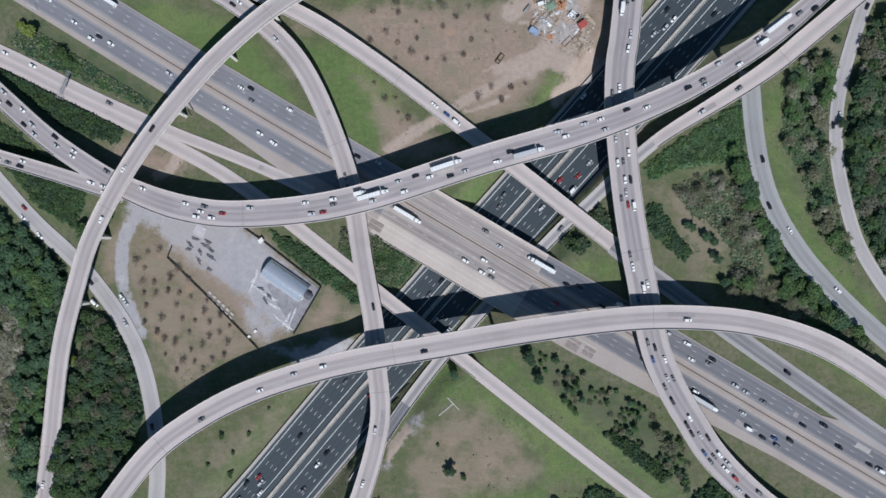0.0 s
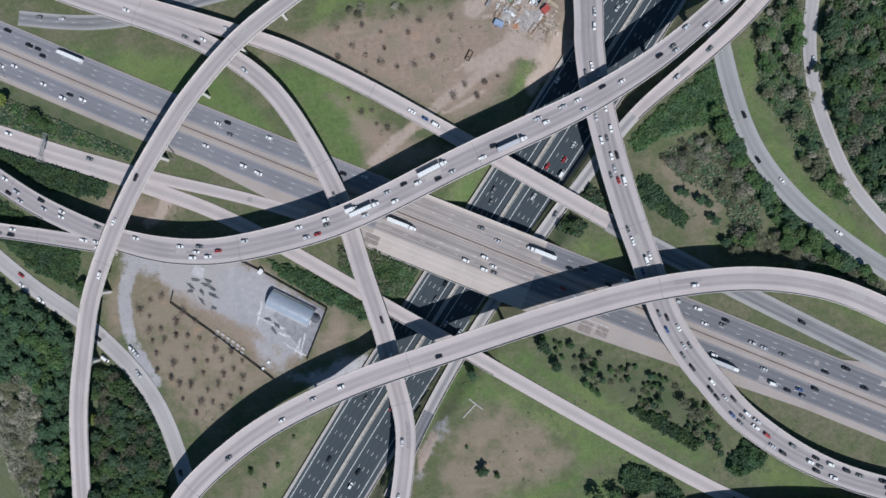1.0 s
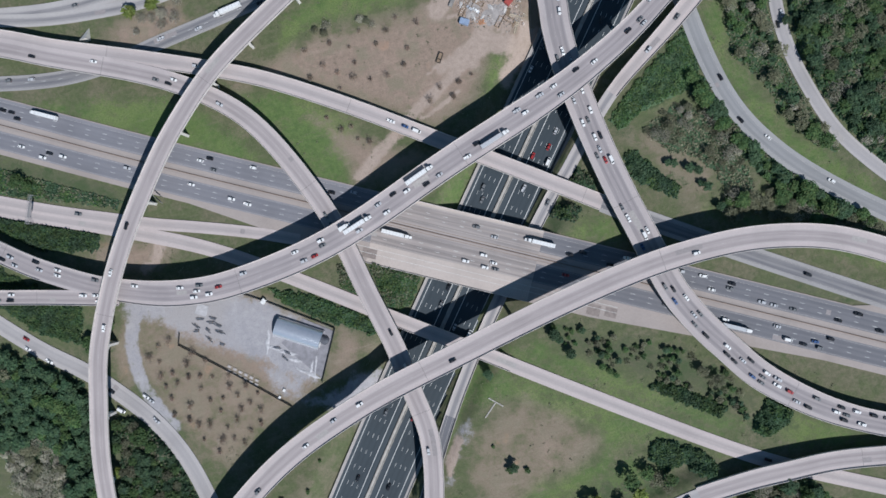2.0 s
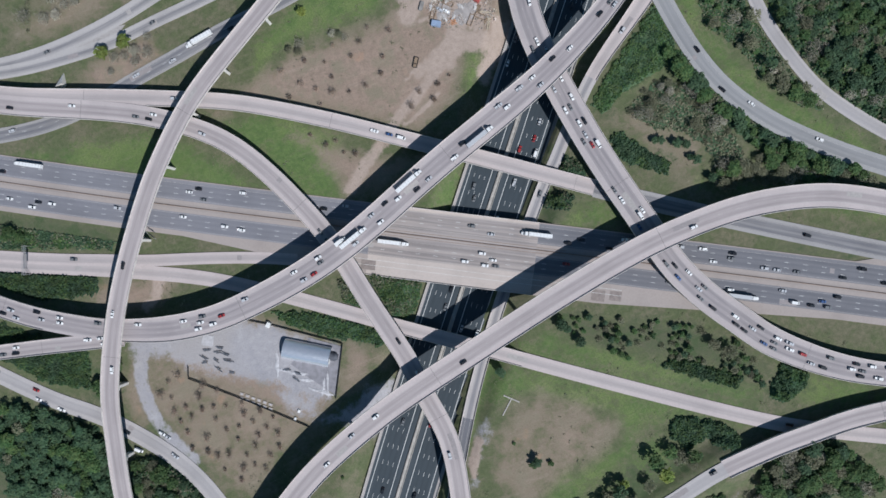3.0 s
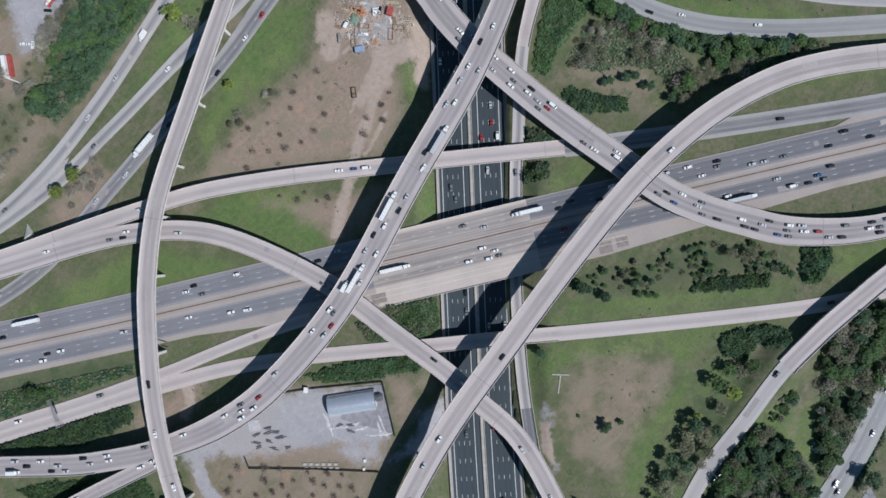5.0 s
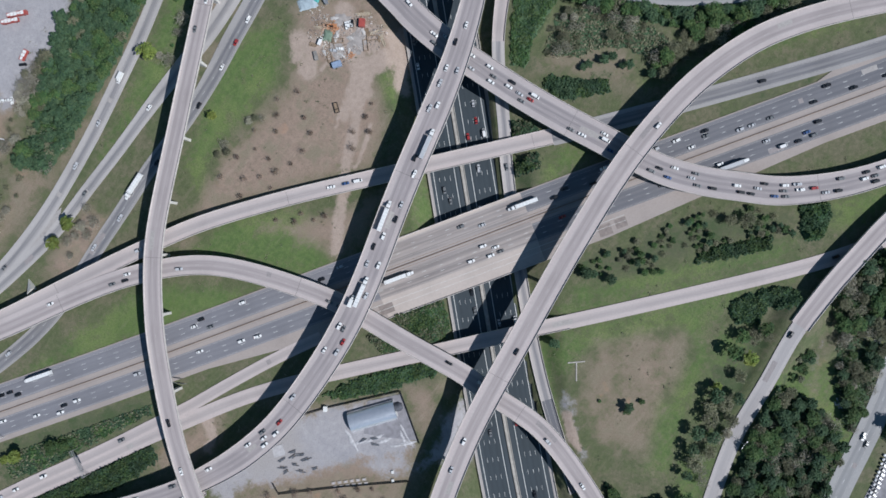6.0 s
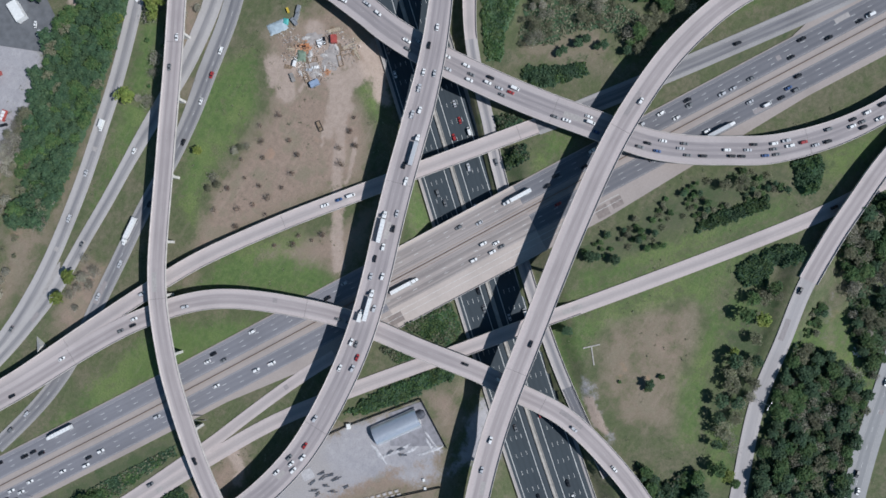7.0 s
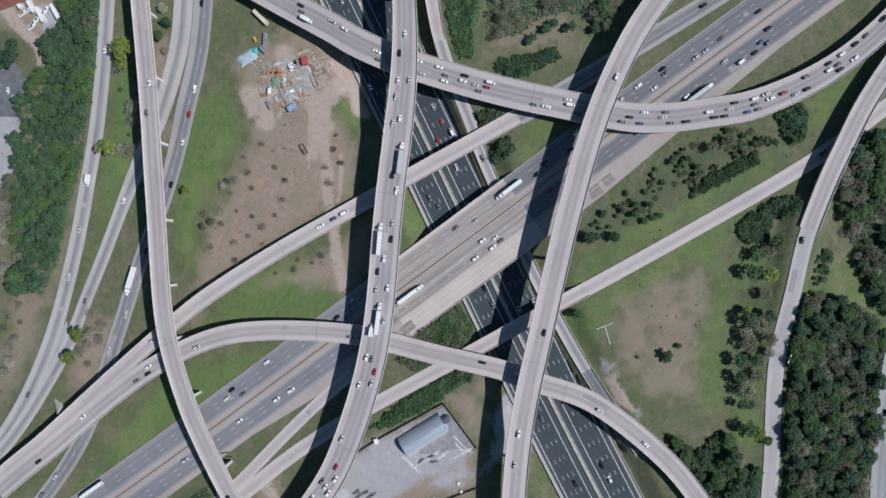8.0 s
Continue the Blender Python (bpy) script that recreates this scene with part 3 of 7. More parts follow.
def ground_material():
    m = material("ground_soil_and_grass", (0.1, 0.1, 0.05), 0.95)
    n = Nodes(m)
    z = n.add("ShaderNodeAttribute")
    z.attribute_name = "cover"
    s = n.add("ShaderNodeSeparateColor")
    n.t.links.new(z.outputs["Color"], s.inputs[0])
    soil, stone, lush = s.outputs
    path = z.outputs["Alpha"]
    wide, mid, fine, grain = n.noise(0.013, 5), n.noise(0.055, 8, rough=0.7), n.noise(0.28, 8, rough=0.75), n.noise(1.5, 6, rough=0.75)
    stretch = n.add("ShaderNodeMapping")
    n.put(stretch, "Vector", n.geo())
    stretch.inputs["Scale"].default_value = (0.07, 0.38, 1.0)
    stretch.inputs["Rotation"].default_value = (0, 0, radians(38))
    mown = n.noise(1.0, 5, stretch.outputs[0], 0.65)
    rag = n.math("MULTIPLY_ADD", mid, 1.7, n.math("MULTIPLY_ADD", fine, 1.3, -1.5))
    tuft = n.noise(0.75, 7, rough=0.8)
    grass = n.mix(n.step(fine, 0.36, 0.66), (0.112, 0.128, 0.059), (0.071, 0.093, 0.038))
    grass = n.mix(n.step(mid, 0.43, 0.58), grass, n.mix(n.step(fine, 0.4, 0.6), (0.158, 0.146, 0.092), (0.108, 0.110, 0.060)))
    grass = n.mix(n.math("MULTIPLY", n.step(mown, 0.5, 0.72), 0.45), grass, (0.168, 0.153, 0.098))
    green = n.mix(n.step(fine, 0.35, 0.65), (0.122, 0.182, 0.052), (0.072, 0.124, 0.034))
    green = n.mix(n.step(n.noise(0.021, 5, rough=0.6), 0.47, 0.62), green, n.mix(n.step(tuft, 0.4, 0.62), (0.158, 0.204, 0.066), (0.114, 0.166, 0.048)))
    green = n.mix(n.step(mid, 0.5, 0.64), green, n.mix(n.step(tuft, 0.4, 0.6), (0.150, 0.160, 0.076), (0.090, 0.116, 0.045)))
    green = n.mix(n.math("MULTIPLY", n.step(wide, 0.5, 0.66), 0.6), green, (0.102, 0.150, 0.040))
    green = n.mix(n.math("MULTIPLY", n.step(mown, 0.52, 0.74), 0.34), green, (0.190, 0.184, 0.108))
    grass = n.mix(n.step(n.math("ADD", lush, rag), 0.35, 0.8), grass, green)
    grass = n.mix(n.math("MULTIPLY", n.step(tuft, 0.52, 0.64), 0.42), grass, (0.066, 0.086, 0.034))
    earth = n.mix(n.step(fine, 0.32, 0.68), (0.325, 0.240, 0.190), (0.236, 0.181, 0.138))
    earth = n.mix(n.step(mid, 0.46, 0.62), earth, (0.232, 0.196, 0.140))
    earth = n.mix(n.step(wide, 0.52, 0.68), earth, n.mix(n.step(fine, 0.4, 0.6), (0.362, 0.268, 0.213), (0.288, 0.211, 0.165)))
    earth = n.mix(n.math("MULTIPLY", n.step(mown, 0.5, 0.76), 0.4), earth, (0.365, 0.292, 0.235))
    earth = n.mix(n.math("MULTIPLY", n.step(n.noise(0.045, 3), 0.63, 0.72), 0.55), earth, (0.400, 0.245, 0.160))
    earth = n.mix(n.math("MULTIPLY", n.step(tuft, 0.55, 0.68), 0.45), earth, (0.145, 0.122, 0.080))
    rock = n.mix(n.step(fine, 0.34, 0.66), (0.392, 0.376, 0.390), (0.342, 0.330, 0.348))
    rock = n.mix(n.math("MULTIPLY", n.step(mid, 0.48, 0.66), 0.7), rock, (0.300, 0.292, 0.314))
    rock = n.mix(n.math("MULTIPLY", n.step(n.noise(0.09, 7, rough=0.72), 0.5, 0.66), 0.6), rock, (0.458, 0.440, 0.452))
    rock = n.mix(n.step(wide, 0.5, 0.62), rock, (0.368, 0.346, 0.346))
    tan = n.mix(n.step(fine, 0.32, 0.68), (0.440, 0.352, 0.296), (0.345, 0.272, 0.226))
    c = n.mix(n.step(n.math("MULTIPLY_ADD", rag, 0.72, soil), 0.22, 0.84), grass, earth)
    c = n.mix(n.step(n.math("MULTIPLY_ADD", rag, 0.55, stone), 0.36, 0.68), c, rock)
    c = n.mix(n.step(n.math("MULTIPLY_ADD", rag, 1.2, path), 0.3, 0.95), c, tan)
    f = n.add("ShaderNodeAttribute")
    f.attribute_name = "woodland"
    litter = n.mix(n.step(fine, 0.38, 0.62), (0.070, 0.095, 0.042), (0.105, 0.108, 0.062))
    litter = n.mix(n.step(mid, 0.48, 0.64), litter, (0.058, 0.088, 0.034))
    c = n.mix(n.step(n.math("ADD", f.outputs["Fac"], rag), 0.35, 0.75), c, litter)
    c = n.mix(n.math("MULTIPLY", n.step(grain, 0.48, 0.66), 0.5), c, n.mix(0.6, c, (0.05, 0.055, 0.03)))
    c = n.mix(n.math("MULTIPLY", n.step(n.noise(2.6, 4, rough=0.7), 0.52, 0.7), 0.35), c, n.mix(0.5, c, (0.42, 0.37, 0.28)))
    n.colour(c)
    n.bump(n.math("MULTIPLY_ADD", grain, 0.4, fine), 0.7, 0.45)
    return m


GROUND = ground_material()


# ---- mesh tools ----
def mesh_of(name, verts, faces, mat, uvs=None, smooth=False):
    me = bpy.data.meshes.new(name)
    me.from_pydata([tuple(map(float, v)) for v in verts], [], faces)
    if uvs is not None:
        layer = me.uv_layers.new(name="UVMap")
        idx = np.empty(len(me.loops), dtype=np.int64)
        me.loops.foreach_get("vertex_index", idx)
        layer.data.foreach_set("uv", np.asarray(uvs, dtype=np.float32)[idx].ravel())
    for one in mat if isinstance(mat, (list, tuple)) else [mat]:
        me.materials.append(one)
    if smooth:
        me.polygons.foreach_set("use_smooth", [True] * len(me.polygons))
    me.update()
    return me


def part(name, data, parent, label="", at=None):
    """One mesh object under a thing or a part."""
    ob = new(name, data)
    ob.parent = parent
    if at is not None:
        ob.matrix_local = at
    if label:
        tagged(ob, label)
    return ob


class Soup:
    """Gathers boxes, tubes and quads into one mesh."""

    def __init__(self):
        self.v, self.f = [], []

    def add(self, v, f):
        k = len(self.v)
        self.v += v
        self.f += [tuple(i + k for i in q) for q in f]

    def box(self, cx, cy, cz, sx, sy, sz, yaw=0.0, taper=1.0):
        c, s = math.cos(yaw), math.sin(yaw)
        v = []
        for dz, g in ((-0.5, 1.0), (0.5, taper)):
            for dx, dy in ((-0.5, -0.5), (0.5, -0.5), (0.5, 0.5), (-0.5, 0.5)):
                x, y = dx * sx * g, dy * sy * g
                v.append((cx + x * c - y * s, cy + x * s + y * c, cz + dz * sz))
        self.add(v, [(3, 2, 1, 0), (4, 5, 6, 7), (0, 1, 5, 4), (1, 2, 6, 5), (2, 3, 7, 6), (3, 0, 4, 7)])

    def tube(self, a, b, r0, r1, n=6):
        a, b = Vector(a), Vector(b)
        q = (b - a).to_track_quat("Z", "Y")
        v = []
        for p, r in ((a, r0), (b, r1)):
            for i in range(n):
                v.append(tuple(p + q @ Vector((r * math.cos(6.2832 * i / n), r * math.sin(6.2832 * i / n), 0))))
        f = [(i, (i + 1) % n, n + (i + 1) % n, n + i) for i in range(n)]
        self.add(v, f + [tuple(range(n - 1, -1, -1)), tuple(range(n, 2 * n))])

    def mesh(self, name, mat, smooth=False):
        return mesh_of(name, self.v, self.f, mat, smooth=smooth)


class Line:
    """A smooth centre line through control points, every few metres."""

    def __init__(self, pts, step=4.0):
        p = np.array(pts, float)
        p = np.vstack([2 * p[0] - p[1], p, 2 * p[-1] - p[-2]])
        out = []
        for i in range(1, len(p) - 2):
            a, b, c, d = p[i - 1:i + 3]
            for t in np.linspace(0, 1, 24, endpoint=False):
                out.append(0.5 * (2 * b + (c - a) * t + (2 * a - 5 * b + 4 * c - d) * t ** 2 + (3 * b - a - 3 * c + d) * t ** 3))
        out = np.array(out + [p[-2]])
        for k in range(3):
            lo = out.copy()
            for w in range(1, 9):
                lo[8:-8] += out[8 - w:len(out) - 8 - w] + out[8 + w:len(out) - 8 + w]
            lo[8:-8] /= 17
            out = lo
        s = np.r_[0, np.cumsum(np.hypot(*np.diff(out[:, :2], axis=0).T))]
        n = max(int(s[-1] / step), 2)
        self.s = np.linspace(0, s[-1], n + 1)
        self.p = np.stack([np.interp(self.s, s, out[:, k]) for k in range(3)], 1)
        d = np.gradient(self.p[:, :2], axis=0)
        self.t = d / np.linalg.norm(d, axis=1)[:, None]
        self.n = np.stack([-self.t[:, 1], self.t[:, 0]], 1)
        self.length = s[-1]

    def at(self, s, off=0.0, dz=0.0):
        x, y, z = (np.interp(s, self.s, self.p[:, k]) for k in range(3))
        tx, ty = (np.interp(s, self.s, self.t[:, k]) for k in range(2))
        g = math.hypot(tx, ty)
        tx, ty = tx / g, ty / g
        return Vector((x - ty * off, y + tx * off, z + dz)), math.atan2(ty, tx)

    def pitch(self, s):
        return math.atan((np.interp(s + 3, self.s, self.p[:, 2]) - np.interp(s - 3, self.s, self.p[:, 2])) / 6)

    def near(self, x, y):
        """Arc length of the nearest point, and how far it is."""
        d = np.hypot(self.p[:, 0] - x, self.p[:, 1] - y)
        i = int(d.argmin())
        return self.s[i], d[i]

    def sweep(self, name, profile, mat, s0=None, s1=None):
        """A solid along the line: profile is a ring of (offset to the left, height); an offset may be a function of s."""
        s0, s1 = s0 or 0.0, s1 or self.length
        ss = np.unique(np.r_[s0, self.s[(self.s > s0 + 0.5) & (self.s < s1 - 0.5)], s1])
        verts, uvs, k = [], [], len(profile)
        for s in ss:
            for off, dz in profile:
                o = off(s) if callable(off) else off
                q, _ = self.at(s, o, dz)
                verts.append(q)
                uvs.append((o, s))
        faces = []
        for i in range(len(ss) - 1):
            for j in range(k):
                a, b = i * k + j, i * k + (j + 1) % k
                faces.append((a, b, b + k, a + k))
        faces += [tuple(range(k - 1, -1, -1)), tuple(range((len(ss) - 1) * k, len(ss) * k))]
        return mesh_of(name, verts, faces, mat, uvs)


def bar(o0, o1, z0, z1):
    """A rectangular profile, wound to face outwards."""
    return [(o0, z0), (o1, z0), (o1, z1), (o0, z1)]


LINES = {k: Line(v) for k, v in PLAN.items()}


# ---- roads and bridges ----
WIDTH = {
    "left_flyover": 12.0, "central_flyover": 18.6, "joining_ramp": 10.2, "traffic_flyover": 19.2, "south_flyover": 15.6,
    "arc_ramp": 13.2, "upper_ramp": 10.8, "lower_ramp": 9.8, "merge_ramp": 8.0, "eastern_flyover": 12.8, "frontage_road": 8.4,
    "northern_road": 12.6, "outer_road": 9.0, "west_road": 8.8, "slip_road": 9.4, "service_road": 11.0, "southwest_road": 11.5,
    "main_freeway": 46.0, "sunken_freeway": 49.0, "street": 15.5,
}


def ahead(road, x, y):
    return LINES[road].near(x, y)[0]


def stripe(line, name, parent, off, width, s0, s1, mat, dash=0.0, gap=0.0, lift=0.012):
    """A painted line, or dashes, a few millimetres above the surface."""
    if not dash:
        return part(name, line.sweep(name, bar(off - width / 2, off + width / 2, 0.0, lift), mat, s0, s1), parent)
    v, f = [], []
    s = s0
    while s + dash < s1:
        k = len(v)
        for q in (s, s + dash):
            for o in (off - width / 2, off + width / 2):
                p, _ = line.at(q, o, lift)
                v.append(p)
        f.append((k, k + 1, k + 3, k + 2))
        s += dash + gap
    return tagged(part(name, mesh_of(name, v, f, mat), parent), kind="stuff")


def patches(line, parent, seed, places, s0, s1, lift=0.017):
    """Squared repairs let into the surface: a few lane-wide patches along a road."""
    rng = np.random.default_rng(seed)
    for i in range(max(int((s1 - s0) / 170), 1)):
        s, o = s0 + rng.random() * max(s1 - s0 - 20, 1), places[rng.integers(len(places))]
        w = 1.2 + 0.55 * rng.random()
        q = line.sweep("repair_patch", bar(o - w, o + w, lift - 0.012, lift + 0.003 * i), (PATCHDARK, PATCHPALE)[int(rng.random() < 0.45)], s, min(s + 3 + 15 * rng.random() ** 2, s1))
        part("repair_patch", q, parent)


def crossing(x, y, z, skip):
    """Whether a road lies within reach of a pier foot here, below height z."""
    for k, l in LINES.items():
        if k in skip:
            continue
        s, d = l.near(x, y)
        if d < WIDTH[k] / 2 + 2.2 and np.interp(s, l.s, l.p[:, 2]) < z - 3:
            return True
    return False


def pier(parent, line, s, top, width, skip):
    """A hammerhead pier under a deck: tapered wall column, footing and cap."""
    p, yaw = line.at(s)
    base = ground_height(np.array([p.x]), np.array([p.y]))[0]
    h = p.z - top - base
    if h < 3.0 or crossing(p.x, p.y, p.z, skip):
        return
    thing = part("pier", None, parent)
    thing.matrix_local = Matrix.Translation((p.x, p.y, base)) @ Matrix.Rotation(yaw, 4, "Z")
    b = Soup()
    b.box(0, 0, (h - 1.6) / 2, 1.7, width * 0.36, h - 1.4, taper=1.06)
    part("column", b.mesh("column", PIERS), thing)
    b, w = Soup(), width * 0.43
    v = [(x, y, z) for x in (-1.0, 1.0) for y, z in ((-w, h), (w, h), (w, h - 0.9), (width * 0.2, h - 2.2), (-width * 0.2, h - 2.2), (-w, h - 0.9))]
    b.add(v, [(0, 1, 2, 3, 4, 5), (11, 10, 9, 8, 7, 6)] + [(i, i + 6, (i + 1) % 6 + 6, (i + 1) % 6) for i in range(6)])
    part("pier_cap", b.mesh("pier_cap", PIERS), thing)


def flyover(key, name, label, mat, lanes, s0=0.0, s1=None, span=34.0, rails=True, edge=0.16, left=None, right=None, left_rail=None, right_rail=None, feet=None):
    """An elevated road: deck slab, parapets, girders, joints, edge lines and piers."""
    line, w = LINES[key], WIDTH[key]
    s1 = s1 or line.length
    road = tagged(new(name), label, "flyover", kind="structure")
    l, r = left or (lambda s: w / 2), right or (lambda s: -w / 2)
    part("deck_slab", line.sweep("deck_slab", [(r, -0.4), (l, -0.4), (l, 0.0), (r, 0.0)][::-1], mat, s0, s1), road)
    if rails:
        for side in (l, r):
            g = 1 if side is l else -1
            ring = [(lambda s, o=o, side=side, g=g: side(s) + g * (o + 0.06), z) for o, z in
                    [(0.0, -0.55), (0.0, 0.5), (-0.06, 0.88), (-0.30, 0.88), (-0.38, 0.4), (-0.5, 0.002), (-0.5, -0.55)]]
            for r0, r1 in (left_rail if side is l else right_rail) or ((s0, s1),):
                part("parapet", line.sweep("parapet", ring if g < 0 else ring[::-1], WALLS, r0, r1), road, "pale weathered concrete parapet")
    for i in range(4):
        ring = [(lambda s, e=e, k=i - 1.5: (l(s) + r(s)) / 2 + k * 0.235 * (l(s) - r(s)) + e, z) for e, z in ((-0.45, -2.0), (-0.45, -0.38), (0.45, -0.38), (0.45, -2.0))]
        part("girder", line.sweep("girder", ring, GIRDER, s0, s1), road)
    half = lanes * 3.66 / 2
    for o in (-half, half):
        stripe(line, "edge_line", road, o, edge, s0, s1, FAINT)
    for i in range(1, lanes):
        stripe(line, "lane_dash", road, -half + 3.66 * i, 0.14, s0, s1, FAINT, 3.05, 9.15)
    for x, y in feet or ():
        q = line.near(x, y)[0]
        pier(road, line, q, 2.0, l(q) - r(q), (key,))
    s = s0 + span / 2
    n = 0
    while s < s1:
        if not feet:
            pier(road, line, s, 2.0, l(s) - r(s), (key,))
        if n % 5 == 2:
            q = line.sweep("expansion_joint", [(lambda s: r(s) + 0.5, 0.0), (lambda s: r(s) + 0.5, 0.014), (lambda s: l(s) - 0.5, 0.014), (lambda s: l(s) - 0.5, 0.0)], JOINT, s, s + 0.22)
            part("expansion_joint", q, road)
        s += span
        n += 1
    patches(line, road, int(line.length), [-half + 3.66 * (k + 0.5) for k in range(lanes)], s0 + 6, s1 - 6)
    return road


def surface_road(key, name, label, mat, lanes, s0=0.0, s1=None, deep=0.9, edges=True, bridge=None, dashes=True, left=None, right=None, walls=()):
    """A road on the ground: a slab with edge lines and lane dashes; bridge: stretches that have parapets and girders."""
    line, w = LINES[key], WIDTH[key]
    s1 = s1 or line.length
    road = tagged(new(name), label, "road", kind="structure")
    l, r = left or w / 2, right or -w / 2
    part("pavement_slab", line.sweep("pavement_slab", [(r, 0.0), (l, 0.0), (l, -deep), (r, -deep)], mat, s0, s1), road)
    half = lanes * 3.66 / 2
    if edges:
        for o in (-half, half):
            stripe(line, "edge_line", road, o, 0.14, s0, s1, FAINT)
    if dashes:
        for i in range(1, lanes):
            stripe(line, "lane_dash", road, -half + 3.66 * i, 0.16, s0, s1, LINE, 3.05, 9.15)
    for b0, b1 in walls:
        for side, g in ((w / 2, 1), (-w / 2, -1)):
            ring = [(side + g * o, z) for o, z in [(0.0, -1.6), (0.0, 1.0), (-0.3, 1.0), (-0.5, 0.3), (-0.5, -1.6)]]
            part("side_wall", line.sweep("side_wall", ring if g < 0 else ring[::-1], WALLS, b0, b1), road, "low pale concrete side wall")
    for b0, b1 in bridge or ():
        for side, g in ((w / 2, 1), (-w / 2, -1)):
            ring = [(side + g * o, z) for o, z in [(0.0, -1.1), (0.0, 0.88), (-0.25, 0.88), (-0.4, 0.3), (-0.45, -1.1)]]
            part("parapet", line.sweep("parapet", ring if g < 0 else ring[::-1], WALLS, b0, b1), road, "pale weathered concrete parapet")
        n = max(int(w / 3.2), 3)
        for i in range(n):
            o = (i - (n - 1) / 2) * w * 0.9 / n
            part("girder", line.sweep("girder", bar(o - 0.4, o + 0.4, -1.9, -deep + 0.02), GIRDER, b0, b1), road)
    patches(line, road, int(line.length) + 1, [-half + 3.66 * (k + 0.5) for k in range(lanes)], s0 + 6, s1 - 6)
    return road


def distance_field(line, x, y, every=2):
    """Distance from points to a line, and the line's height there."""
    best, z = np.full(x.shape, 1e9), np.zeros(x.shape)
    p = line.p[::every] if every > 1 else line.p
    for a, b in zip(p, p[1:]):
        d = b - a
        t = np.clip(((x - a[0]) * d[0] + (y - a[1]) * d[1]) / (d[0] ** 2 + d[1] ** 2), 0, 1)
        q = np.hypot(x - a[0] - t * d[0], y - a[1] - t * d[1])
        near = q < best
        best = np.where(near, q, best)
        z = np.where(near, a[2] + t * d[2], z)
    return best, z


def clip_line(key, test):
    """The stretch of a line whose points pass a test, as a line of its own."""
    l = LINES[key]
    keep = [tuple(p) for p in l.p if test(p)]
    return Line(keep[::3] + keep[-1:])


BANKS = [(clip_line("eastern_flyover", lambda p: p[0] < 112), 12.8), (clip_line("left_flyover", lambda p: p[1] < -128), 12.0)]


def ground_height(x, y):
    z = np.zeros(x.shape)
    d, _ = distance_field(LINES["sunken_freeway"], x, y, 6)
    z = np.minimum(z, -7.35 + np.clip((d - 26.5) * 0.62, 0, 7.35))
    d, h = distance_field(LINES["frontage_road"], x, y)
    p = LINES["frontage_road"].p[::-1]
    field = x - y > np.interp(x + y, p[:, 0] + p[:, 1], p[:, 0] - p[:, 1])
    foot, rise = np.where(field, 5.6, 7.0), np.where(field, 0.42, 0.6)
    z = np.where(h < 0.6, np.where(d < foot, h - 0.35, np.minimum(z, h - 0.35 + (d - foot) * rise)), z)
    for line, w in BANKS:
        d, h = distance_field(line, x, y)
        z = np.maximum(z, np.minimum(h - 0.4, h - 0.4 - (d - w / 2 - 1.5) * 0.55))
    return z


